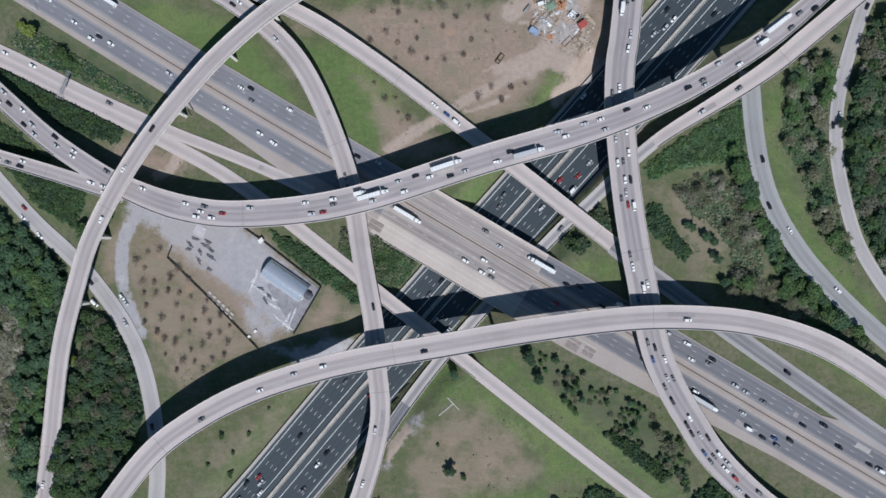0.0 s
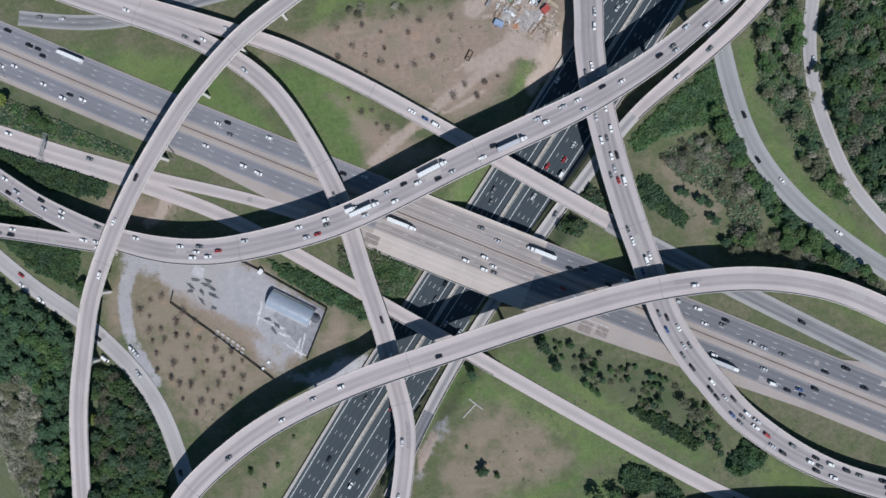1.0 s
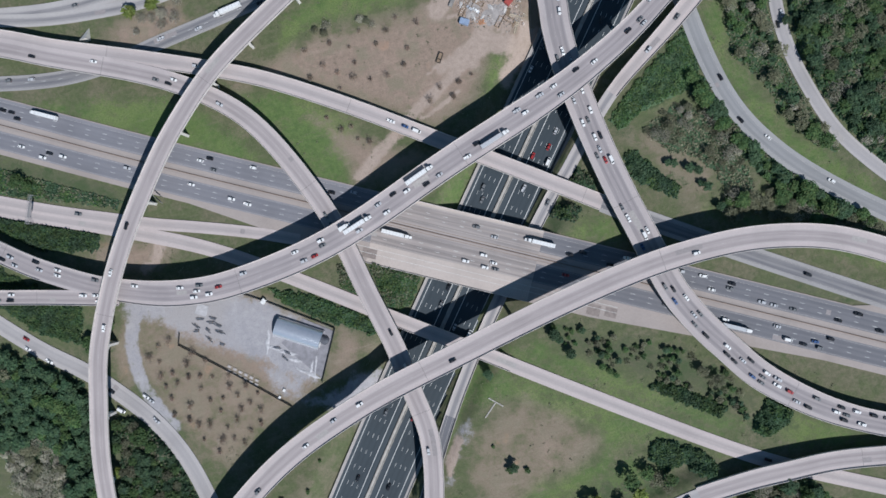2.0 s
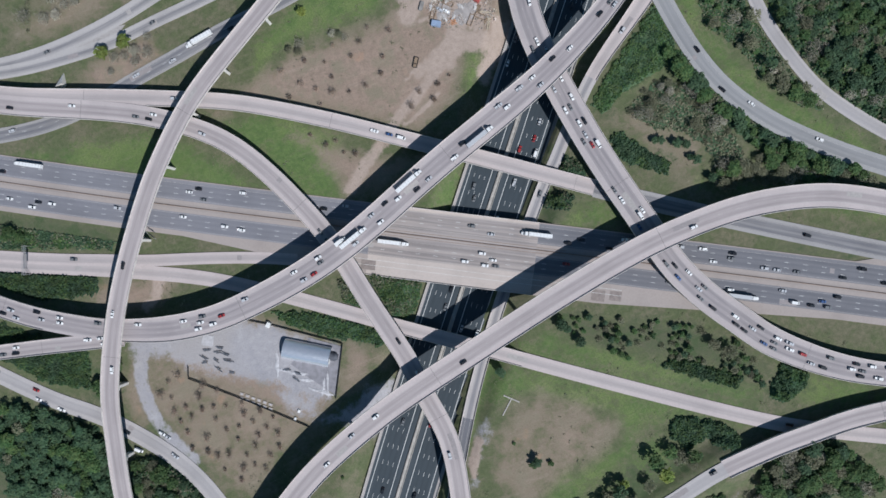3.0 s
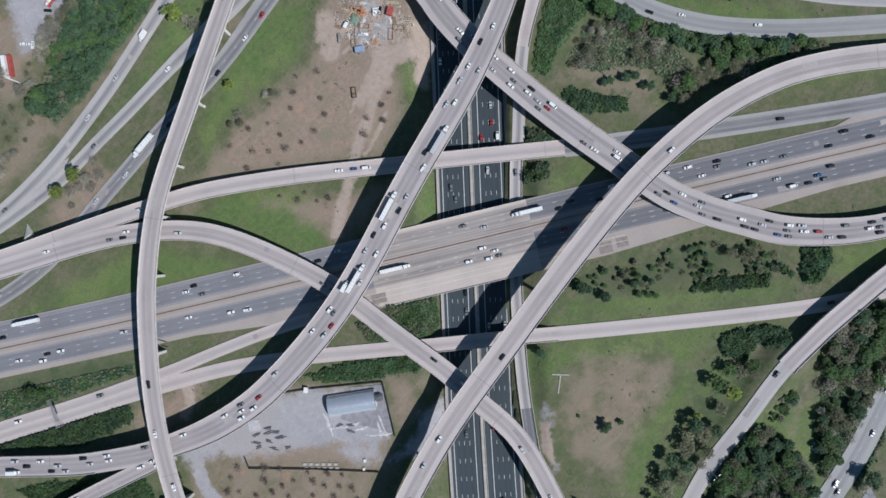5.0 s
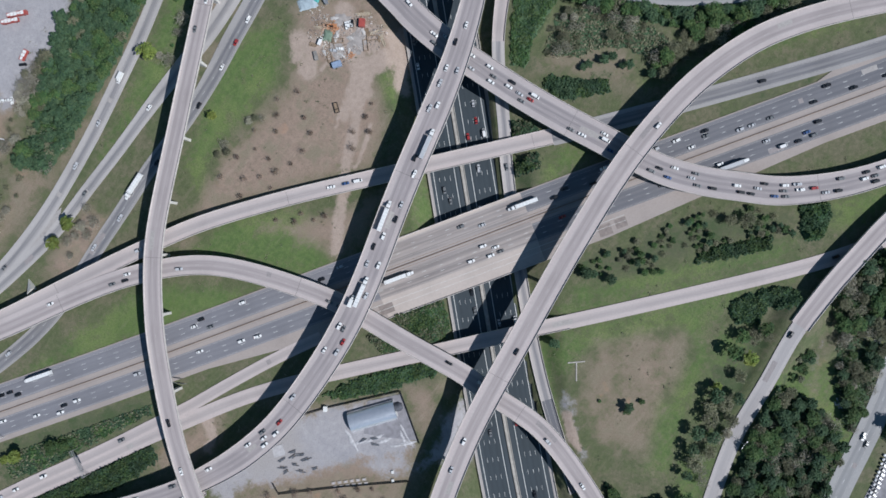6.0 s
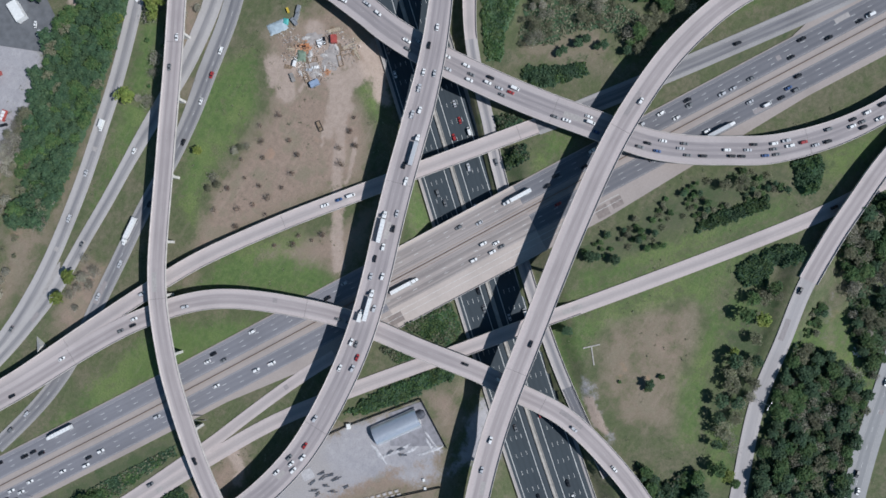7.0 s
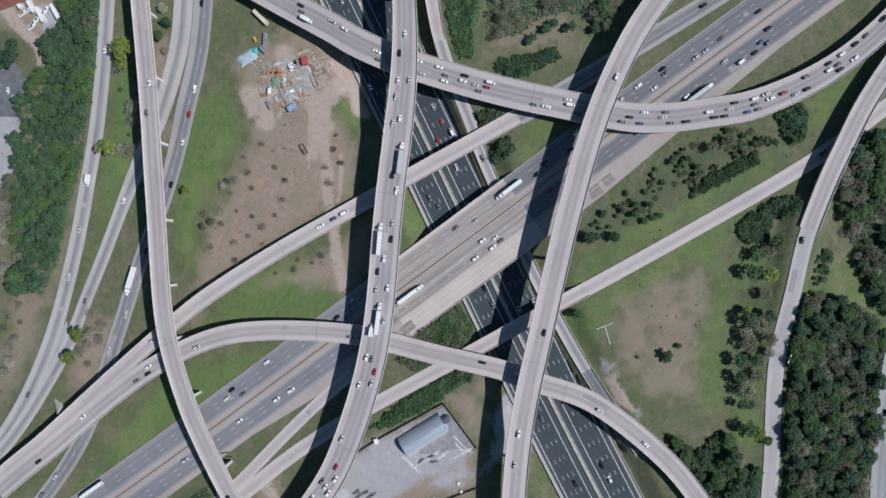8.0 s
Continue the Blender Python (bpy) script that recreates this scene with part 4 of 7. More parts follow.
def build_ground():
    fine = np.arange(-387.5, 388, 2.5)
    far = np.array([420, 500, 600, 800, 1200, 2000, 3500, 6000.0])
    ax = np.r_[-far[::-1], fine, far]
    X, Y = np.meshgrid(ax, ax, indexing="ij")
    x, y = X.ravel(), Y.ravel()
    z = ground_height(x, y) - 0.04
    inner = (abs(x) < 388) & (abs(y) < 388)
    bump = np.array([noise.noise((a * 0.05, b * 0.05, 3.0)) for a, b in zip(x, y)])
    z -= np.where(inner, 0.12 + 0.12 * bump, 0)
    n = len(ax)
    i, j = np.meshgrid(np.arange(n - 1), np.arange(n - 1), indexing="ij")
    a = (i * n + j).ravel()
    faces = np.stack([a, a + n, a + n + 1, a + 1], 1).tolist()
    me = mesh_of("ground", np.stack([x, y, z], 1), faces, GROUND, smooth=True)
    cover = np.zeros((len(x), 4), np.float32)

    def inside(poly):
        p = np.array(poly, float)
        inn = np.zeros(len(x), bool)
        dist = np.full(len(x), 1e9)
        for (ax_, ay_), (bx_, by_) in zip(p, np.roll(p, -1, 0)):
            cond = (ay_ > y) != (by_ > y)
            with np.errstate(divide="ignore", invalid="ignore"):
                cut = (bx_ - ax_) * (y - ay_) / (by_ - ay_ + 1e-12) + ax_
            inn ^= cond & (x < cut)
            dx, dy = bx_ - ax_, by_ - ay_
            t = np.clip(((x - ax_) * dx + (y - ay_) * dy) / (dx * dx + dy * dy), 0, 1)
            dist = np.minimum(dist, np.hypot(x - ax_ - t * dx, y - ay_ - t * dy))
        return np.clip(np.where(inn, dist, -dist) / 26 + 0.5, 0, 1)

    thin = {"south_field": 0.6, "creek_clearing": 0.55, "creek_pad": 0.55, "cut_bank": 0.72, "orchard_field": 0.64, "yard_soil": 0.85, "copse_floor": 0.52, "north_spur": 0.9, "west_spur": 0.6, "verge_soil": 0.65, "lot_soil": 0.75, "bare_floor": 0.3, "hut_side": 0.85, "drive_side": 0.8, "slope_soil": 0.4}
    for ch, zones in ((0, DIRT), (1, GRAVEL), (2, LUSH)):
        for zone, poly in zones.items():
            cover[:, ch] = np.maximum(cover[:, ch], thin.get(zone, 1.0) * inside(poly))
    cover[:, 0] *= 1 - inside(LUSH["works_green"])
    d, _ = distance_field(Line([(*q, 0) for q in DRIVE]), x, y, 1)
    cover[:, 1] = np.maximum(cover[:, 1], np.clip(1.3 - d / 6.0, 0, 0.66))
    wood = np.zeros(len(x), np.float32)
    for zone, gap, mix, poly in WOODS:
        if gap < 7.5 and "sapling" not in mix:
            wood = np.maximum(wood, (0.55 if "bare" in mix else 1.0) * inside(poly))
    wood = np.maximum(wood, 0.72 * inside(ROW_FLOOR))
    floor = me.attributes.new("woodland", "FLOAT", "POINT")
    floor.data.foreach_set("value", wood)
    for w, pts in TRACKS:
        d, _ = distance_field(Line([(*q, 0) for q in pts]), x, y, 1)
        cover[:, 3] = np.maximum(cover[:, 3], np.clip(1.5 - d / w, 0, 1))
    att = me.color_attributes.new("cover", "FLOAT_COLOR", "POINT")
    att.data.foreach_set("color", cover.ravel())
    ob = new("ground", me)
    tagged(ob, "uneven grass, bare brown soil and gravel ground", "ground", kind="structure")
    return ob


build_ground()

flyover("left_flyover", "left_flyover", "tall curving two-lane concrete flyover over the freeways", CONCRETE, 2,
        feet=((67, 262), (26.7, 240.2), (-12.4, 220.7), (-59.5, 197.0), (-96.0, 176.4), (-126.2, 156.9), (-159.4, 131.0), (-196.2, 93.0), (-226.3, 52.5), (-248.6, 8.9), (-260.9, -37.2), (-273, -80)))
CG, CM = ahead("central_flyover", -277, 66), ahead("central_flyover", -236, 42)


def spread(key, *stops):
    """Half a road's width along it, from places (x, y, half width)."""
    at = sorted((ahead(key, x, y), h) for x, y, h in stops)
    return lambda s: float(np.interp(s, [a for a, _ in at], [h for _, h in at]))


CH = spread("central_flyover", (-340, 125, 7), (-243, 49, 7.2), (-199, 31, 8.7), (-81, 31, 9.3), (64, 74, 9.3), (101, 85, 8.4), (136, 101, 7.6), (162, 115, 7.0), (196, 137, 6.9), (219, 156, 6.2))
flyover("central_flyover", "central_flyover", "tall pale concrete flyover carrying dense traffic", BUSY, 3, left=CH, right=lambda s: -CH(s), right_rail=((0.0, CG), (CM, LINES["central_flyover"].length)))
JG = ahead("joining_ramp", -279, 51)
flyover("joining_ramp", "joining_flyover", "concrete ramp bridge joining the busy flyover", CONCRETE, 2, s1=LINES["joining_ramp"].length - 1, left_rail=((0.0, JG),))
TH = spread("traffic_flyover", (109, 179, 9.6), (160, -132, 9.5), (178, -151, 9.0), (217, -178, 7.9))
flyover("traffic_flyover", "traffic_flyover", "concrete flyover packed with slow traffic", JAMMED, 3, left=TH, right=lambda s: -TH(s))
flyover("south_flyover", "south_flyover", "tall curving two-lane concrete flyover on hammerhead piers", CONCRETE, 2)
AG, UG = ahead("arc_ramp", -158, 167), ahead("upper_ramp", -155, 180)
flyover("arc_ramp", "arc_flyover", "curving concrete ramp bridge over the freeway", CONCRETE, 2, left_rail=((AG, LINES["arc_ramp"].length),))
UP_END = ahead("upper_ramp", 98, 3)
flyover("upper_ramp", "upper_flyover", "pale concrete ramp bridge with low parapets", RAMP, 1, s1=UP_END, right_rail=((UG, UP_END),))
surface_road("upper_ramp", "upper_road", "grey slip road beside the freeway", SERVICE, 2, dashes=False, s0=UP_END, left=6.2, right=-6.2)
EAST_END = ahead("eastern_flyover", 104, -201)
flyover("eastern_flyover", "eastern_flyover", "curving concrete flyover landing on a wooded bank", CONCRETE, 2, s1=EAST_END)
surface_road("eastern_flyover", "eastern_road", "pale worn road running along a wooded bank", TANROAD, 2, s0=EAST_END, left=5.2, right=-5.2, dashes=False)
FRONT = ahead("frontage_road", 125, 75)
FH = spread("frontage_road", (222, 135, 6.3), (173, 100, 5.3), (133, 73, 4.2))
flyover("frontage_road", "frontage_flyover", "narrow concrete ramp bridge beside the flyover", RAMP, 1, s1=FRONT, left=FH, right=lambda s: -FH(s))
DARK0 = ahead("frontage_road", -45, -103)
surface_road("frontage_road", "frontage_road", "pale concrete ramp beside the sunken freeway", OLDTAR, 1, s0=FRONT, s1=DARK0, walls=((ahead("frontage_road", 70, 24), DARK0),))
surface_road("frontage_road", "frontage_lane", "resurfaced grey asphalt ramp beside the sunken freeway", NEWLANES, 1, s0=DARK0, walls=((DARK0, LINES["frontage_road"].length),))

B0, B1 = ahead("lower_ramp", -68, -25), ahead("lower_ramp", 10, -86)
surface_road("lower_ramp", "lower_ramp", "pale concrete single-lane ramp crossing the sunken freeway", RAMP, 1, bridge=[(B0, B1)])
surface_road("merge_ramp", "merge_ramp", "pale concrete slip lane merging with the freeway", RAMP, 1, edges=False)
surface_road("northern_road", "northern_road", "pale grey two-lane road through grass and shrubs", PALETAR, 2, dashes=False)
surface_road("outer_road", "outer_road", "pale grey road along the wood", TANROAD, 2, dashes=False)
surface_road("west_road", "west_road", "grey concrete ramp with pale shoulders", GREYRAMP, 1, left=4.6, right=-5.8)
NH = spread("slip_road", (61, 238, 6.1), (2, 231, 5.6), (-74, 231, 4.0), (-162, 229, 3.9))
surface_road("slip_road", "slip_road", "grey concrete slip road with pale shoulders", GREYRAMP, 1, left=NH, right=lambda s: -NH(s) - 1.0)
SH = spread("service_road", (62, 224, 8.2), (13, 215, 8.2), (-55, 206, 5.4))
surface_road("service_road", "service_road", "dark grey two-lane road with a pale shoulder under the flyover", SERVICE, 2, left=5.0, right=lambda s: -SH(s))
surface_road("southwest_road", "southwest_road", "worn grey road bending under the flyovers", TANROAD, 2, dashes=False)
surface_road("street", "street", "pale grey street beyond the trees", PALETAR, 2)


def gore():
    """Paving between two roads that run together, a little below their surfaces."""
    pts = [(-150.0, 237.2), (-160.0, 239.2), (-173.8, 241.0), (-203.7, 241.5), (-233.0, 244.8), (-273.4, 254.1), (-282.3, 254.7), (-250.6, 244.0), (-223.0, 236.8), (-191.0, 231.9), (-172.0, 231.0), (-160.0, 231.5)]
    v = [(x, y, z) for z in (0.26, -0.5) for x, y in pts]
    n = len(pts)
    f = [tuple(range(n)), tuple(range(2 * n - 1, n - 1, -1))] + [(i, i + n, (i + 1) % n + n, (i + 1) % n) for i in range(n)]
    tagged(new("gore_paving", mesh_of("gore_paving", v, f, PATCHPALE)), "pale worn paving where two ramps join", "road", kind="structure")


gore()


def main_freeway():
    l = LINES["main_freeway"]
    b0, b1 = ahead("main_freeway", -50, 36), ahead("main_freeway", 45, -20)
    wide0, wide1 = ahead("main_freeway", -160, 101), ahead("main_freeway", -60, 42)

    def right(s):
        return -20.0 - 10.5 * float(np.interp(s, [wide0, wide1, b1 + 45, b1 + 200], [0, 1, 1, 0.1]))

    gore = ahead("main_freeway", 246, -113)

    def left(s):
        return 18.6 + 8.5 * float(np.clip((s - gore + 12) / 30, 0, 1))

    road = tagged(new("main_freeway"), "wide grey freeway with concrete shoulders and a median barrier", "freeway", kind="structure")
    for s0, s1, mat in ((0, b0, FREEWAY), (b0, b1, DECKTAN), (b1, l.length, FREEWAY)):
        part("pavement_slab", l.sweep("pavement_slab", [(right, 0.0), (left, 0.0), (left, -0.9), (right, -0.9)], mat, s0, s1), road)
    for s0, s1 in ((0, b0 - 0.3), (b1 + 0.3, l.length)):
        for o0, o1 in ((4.1, 17.9), (-16.6, -4.1)):
            q = l.sweep("lane_asphalt", bar(o0, o1, -0.2, 0.014), LANES if s0 == 0 else NEWLANES, s0, s1)
            uv = q.uv_layers["UVMap"].data
            for d in uv:
                d.uv[0] -= (o0 + o1) / 2
            part("lane_asphalt", q, road, "blue-grey asphalt lanes")
    for o0 in (4.9, -15.9):
        for k in range(4):
            o = o0 + k * 3.66
            stripe(l, "lane_dash" if 0 < k < 3 else "edge_line", road, o, 0.2 if 0 < k < 3 else 0.13, 0, l.length, LINE if 0 < k < 3 else FAINT, 3.05 if 0 < k < 3 else 0, 9.15, lift=0.028)
    for o in (-20.0, -23.7):
        stripe(l, "edge_line", road, o, 0.2, wide1 - 30, b1 + 60, LINE, lift=0.028)
    patches(l, road, 9, [6.7, 10.4, 14.0, -6.7, -10.4, -14.0], 10, l.length - 20, 0.032)
    for x, y, o0, o1, d in ((66, -64, -29.0, -21.5, 9.0), (78, -71, -27.5, -21.0, 8.0), (-66, 20, -27.0, -20.5, 10.0)):
        s = ahead("main_freeway", x, y)
        part("stained_slab", l.sweep("stained_slab", bar(o0, o1, -0.1, 0.02), STAINED, s, s + d), road, "brown stained concrete slab")
    part("median_barrier", l.sweep("median_barrier", [(-0.26, 0), (0.26, 0), (0.11, 0.3), (0.09, 0.62), (-0.09, 0.62), (-0.11, 0.3)], RUST), road, "brown stained median barrier")
    for o in (1.9, -1.9):
        part("median_kerb", l.sweep("median_kerb", bar(o - 0.12, o + 0.12, -0.1, 0.1), RUST, b0 - 20, b1 + 20), road)
    for side, g in ((lambda s: 18.6, 1), (right, -1)):
        ring = [(lambda s, o=o, side=side, g=g: side(s) + g * o, z) for o, z in [(0.03, -1.2), (0.03, 0.88), (-0.25, 0.88), (-0.4, 0.3), (-0.45, -0.3)]]
        part("parapet", l.sweep("parapet", ring if g < 0 else ring[::-1], WALLS, b0, b1), road, "pale concrete bridge parapet")
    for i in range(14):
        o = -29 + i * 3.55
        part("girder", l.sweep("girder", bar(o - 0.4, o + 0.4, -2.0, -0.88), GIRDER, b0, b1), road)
    return road


main_freeway()


def sunken_freeway():
    l = LINES["sunken_freeway"]
    road = tagged(new("sunken_freeway"), "new black asphalt freeway in a cutting, two carriageways", "freeway", kind="structure")
    q = l.sweep("pavement_slab", bar(-26.0, 24.5, -0.6, 0.0), SHOULDER)
    part("pavement_slab", q, road, "pale shoulder concrete")
    for o0, o1 in ((0.0, 22.4), (-23.6, -0.004)):
        q = l.sweep("lane_asphalt", bar(o0, o1, -0.2, 0.014), BLACKTOP)
        for d in q.uv_layers["UVMap"].data:
            d.uv[0] -= (o0 + o1) / 2
        part("lane_asphalt", q, road, "black asphalt lanes")
    for o0 in (5.6, -20.3):
        for k in range(5):
            o = o0 + k * 3.66
            stripe(l, "lane_dash" if 0 < k < 4 else "edge_line", road, o, 0.22 if 0 < k < 4 else 0.42, 0, l.length, LINE, 3.05 if 0 < k < 4 else 0, 9.15, lift=0.03)
    part("median_fill", l.sweep("median_fill", bar(-0.92, 0.92, -0.1, 0.42), BARRIER), road, "pale concrete fill between the median barriers")
    for o in (-1.15, 1.15):
        part("median_barrier", l.sweep("median_barrier", [(o - 0.3, 0), (o + 0.3, 0), (o + 0.14, 0.35), (o + 0.1, 0.9), (o - 0.1, 0.9), (o - 0.14, 0.35)], BARRIER), road, "pale concrete median barrier")
    for o in (24.3, -25.8):
        part("side_barrier", l.sweep("side_barrier", [(o - 0.35, 0), (o + 0.35, 0), (o + 0.15, 0.35), (o + 0.12, 0.9), (o - 0.12, 0.9), (o - 0.15, 0.35)], BARRIER), road)
    return road


sunken_freeway()


# ---- trees and shrubs ----
def leaf_cloud(rng, lobes, count, size, thin=1.0):
    """Small tilted leaf clumps over the skins of several lobes (x, y, z, rx, rz)."""
    v, f = [], []
    weights = np.array([l[3] ** 2 for l in lobes])
    weights = weights / weights.sum()
    for _ in range(count):
        cx, cy, cz, r, rz = lobes[rng.choice(len(lobes), p=weights)]
        d = rng.normal(size=3)
        d[2] = abs(d[2]) if rng.random() < 0.72 else d[2]
        d /= np.linalg.norm(d)
        q = 0.5 + 0.72 * rng.random() ** 0.9
        c = Vector((cx + d[0] * r * q, cy + d[1] * r * q, cz + d[2] * rz * q))
        n = Vector(d * 0.25 + np.array((0, 0, 1.0)) + rng.normal(size=3) * 0.36).normalized()
        a = n.orthogonal().normalized()
        a.rotate(Matrix.Rotation(rng.random() * 6.28, 3, n))
        b = n.cross(a)
        s = size * (0.6 + 0.8 * rng.random())
        k = len(v)
        v += [c + a * s * 0.75 - n * s * 0.15, c + b * s * 0.42 * thin + n * s * 0.1 * thin, c - a * s * 0.7 - n * s * 0.12, c - b * s * 0.42 * thin + n * s * 0.05 * thin]
        f += [(k, k + 1, k + 2), (k, k + 2, k + 3)]
    return v, f


def ball(rings, sides):
    v = [(math.sin(math.pi * i / rings) * math.cos(6.2832 * (j + 0.5 * (i % 2)) / sides), math.sin(math.pi * i / rings) * math.sin(6.2832 * (j + 0.5 * (i % 2)) / sides), math.cos(math.pi * i / rings)) for i in range(1, rings) for j in range(sides)]
    v += [(0, 0, 1), (0, 0, -1)]
    f = [(i * sides + j, (i + 1) * sides + j, (i + 1) * sides + (j + 1) % sides, i * sides + (j + 1) % sides) for i in range(rings - 2) for j in range(sides)]
    f += [(len(v) - 2, j, (j + 1) % sides) for j in range(sides)]
    f += [(len(v) - 1, (rings - 2) * sides + (j + 1) % sides, (rings - 2) * sides + j) for j in range(sides)]
    return v, f


BIG, SMALL = ball(6, 10), ball(4, 6)


def leaf_mass(v, f, rng, x, y, z, r, rz, big):
    """The dense uneven inside of a crown, under its outer leaves."""
    bv, bf = BIG if big else SMALL
    k = len(v)
    for p in bv:
        g = 0.78 + 0.4 * rng.random()
        v.append((x + p[0] * r * g, y + p[1] * r * g, z + p[2] * rz * g))
    f += [tuple(i + k for i in q) for q in bf]


def limbs(soup, rng, base, way, length, radius, depth):
    """A branching limb of tapered tubes."""
    tip = base + way * length
    soup.tube(base, tip, radius, radius * 0.6, 5 if depth > 1 else 3)
    if depth == 0:
        return
    for i in range(3 if depth > 1 else 4):
        turn = Vector(rng.normal(size=3) * 0.55) + way
        turn.z = abs(turn.z) * 0.7 + 0.15
        at = base + way * length * (0.45 + 0.5 * rng.random())
        limbs(soup, rng, at, turn.normalized(), length * (0.55 + 0.2 * rng.random()), radius * 0.52, depth - 1)


def tree_kind(name, label, category, seed, height, spread, leaves, mat, size=0.95, bare=False, masses=15, core=True, thin=1.0):
    """A tree, sapling or shrub with its foot at the origin."""
    rng = np.random.default_rng(seed)
    thing = tagged(new(name), label, category, group=category + "s among the roads")
    s = Soup()
    trunk_h = height * (0.45 if not bare else 0.35)
    lean = Vector((rng.normal() * 0.06, rng.normal() * 0.06, 1)).normalized()
    r = height * 0.022 + 0.03
    s.tube((0, 0, -0.4), lean * trunk_h, r, r * 0.7, 7)
    part("trunk", s.mesh("trunk", BARK), thing)
    if bare:
        b = Soup()
        for i in range(6):
            a = i * 1.05 + rng.random()
            limbs(b, rng, lean * trunk_h * (0.5 + 0.5 * rng.random()), Vector((math.cos(a) * 0.75, math.sin(a) * 0.75, 0.8)).normalized(), spread * 0.62, r * 0.5, 2)
        part("bare_top", b.mesh("bare_top", TWIG), thing)
        lobes = [(math.cos(a) * spread * 0.2, math.sin(a) * spread * 0.2, height * (0.5 + 0.1 * a % 0.3), spread * 0.33, height * 0.34) for a in range(6)]
        v, f = leaf_cloud(rng, lobes, leaves, size, 0.13 if height > 5 else 0.3)
        part("twig_crown", mesh_of("twig_crown", v, f, mat), thing, "fine leafless grey-brown twigs")
        return thing
    b = Soup()
    for i in range(4):
        a = i * 1.57 + rng.random()
        limbs(b, rng, lean * trunk_h * 0.8, Vector((math.cos(a) * 0.6, math.sin(a) * 0.6, 0.9)).normalized(), height * 0.3, r * 0.5, 1)
    part("limb_frame", b.mesh("limb_frame", BARK), thing)
    lobes = [(0, 0, height * 0.62, spread * 0.38, height * 0.24)]
    for i in range(masses):
        a, q = rng.random() * 6.28, spread * (0.14 + 0.26 * rng.random())
        lobes.append((math.cos(a) * q, math.sin(a) * q, height * (0.48 + 0.26 * rng.random()), spread * (0.09 + 0.13 * rng.random()), height * (0.06 + 0.08 * rng.random())))
    v, f = leaf_cloud(rng, lobes, leaves, size, thin)
    for k, (x, y, z, r, rz) in enumerate(lobes[:4] if core else ()):
        leaf_mass(v, f, rng, x, y, z, r * 0.72, rz * 0.74, k == 0)
    part("crown", mesh_of("crown", v, f, mat, smooth=True), thing)
    return thing


KINDS = {
    "leaf": [tree_kind("broadleaf_tree", "fresh green broadleaf tree with a loose crown", "tree", 11 + i, h, w, 600, LEAF, 0.82, masses=13) for i, (h, w) in enumerate(((7.4, 9.0), (8.8, 10.5), (6.4, 7.5)))],
    "dark": [tree_kind("evergreen_tree", "dark green tree with a dense uneven crown", "tree", 31 + i, h, w, 600, DARKLEAF, 0.82, masses=13) for i, (h, w) in enumerate(((8.2, 8.5), (9.8, 9.5), (6.8, 7.5)))],
    "thin": [tree_kind("thin_tree", "thin green tree with a see-through crown", "tree", 131 + i, h, w, 330, mat, 0.8, masses=12, core=False) for i, (h, w, mat) in enumerate(((8.5, 9.0, LEAF), (9.5, 8.5, DARKLEAF), (8.0, 9.5, OLIVE)))],
    "olive": [tree_kind("budding_tree", "olive-brown tree just coming into leaf", "tree", 51 + i, h, w, 440, OLIVE, 0.95, masses=12, core=False, thin=0.42) for i, (h, w) in enumerate(((7.0, 8.0), (8.0, 8.8)))],
    "gold": [tree_kind("yellow_tree", "yellow-green tree with a rounded crown", "tree", 61 + i, h, w, 420, GOLD, 0.8) for i, (h, w) in enumerate(((8.0, 7.5), (7.0, 6.5)))],
    "bare": [tree_kind("bare_tree", "leafless grey-brown tree with fine branches", "tree", 71 + i, h, w, 180, TWIGS, 1.4, bare=True) for i, (h, w) in enumerate(((5.4, 7.5), (4.6, 6.5), (6.2, 8.5)))],
    "sapling": [tree_kind("bare_sapling", "small leafless sapling on bare brown soil", "sapling", 81 + i, h, w, 70, BUDS, 0.9, bare=True) for i, (h, w) in enumerate(((3.0, 4.2), (2.6, 3.4), (3.3, 4.8)))],
    "sprig": [tree_kind("thin_shrub", "sparse grey-green shrub in rough grass", "shrub", 151 + i, h, w, 150, OLIVE, 0.62, masses=9, core=False, thin=0.4) for i, (h, w) in enumerate(((2.2, 5.0), (1.8, 4.2), (2.6, 5.6)))],
    "brush": [tree_kind("scrub_bush", "low tangled scrub bush in olive and green leaf", "bush", 101 + i, h, w, 180, mat, 0.6, masses=7) for i, (h, w, mat) in enumerate(((4.2, 4.6, LEAF), (3.6, 4.2, OLIVE), (4.8, 4.4, DARKLEAF)))],
    "bush": [tree_kind("green_bush", "dense low green bush", "bush", 121 + i, h, w, 170, mat, 0.6, masses=7) for i, (h, w, mat) in enumerate(((3.4, 4.6, LEAF), (3.9, 4.6, DARKLEAF), (2.8, 4.0, LEAF)))],
    "shrub": [tree_kind("shrub", "low rounded green shrub", "shrub", 91 + i, h, w, 200, LEAF, 0.5, masses=7) for i, (h, w) in enumerate(((2.6, 4.0), (3.4, 4.6), (1.8, 3.0)))],
}
USED = set()
CLEARINGS = [[(107, -219), (114, -224), (80, -243), (69, -242), (70, -229), (85, -224)], [(-143, 306), (-128, 304), (-118, 318), (-132, 326)], [(155, -228), (157, -232), (137, -245), (133, -241)]]


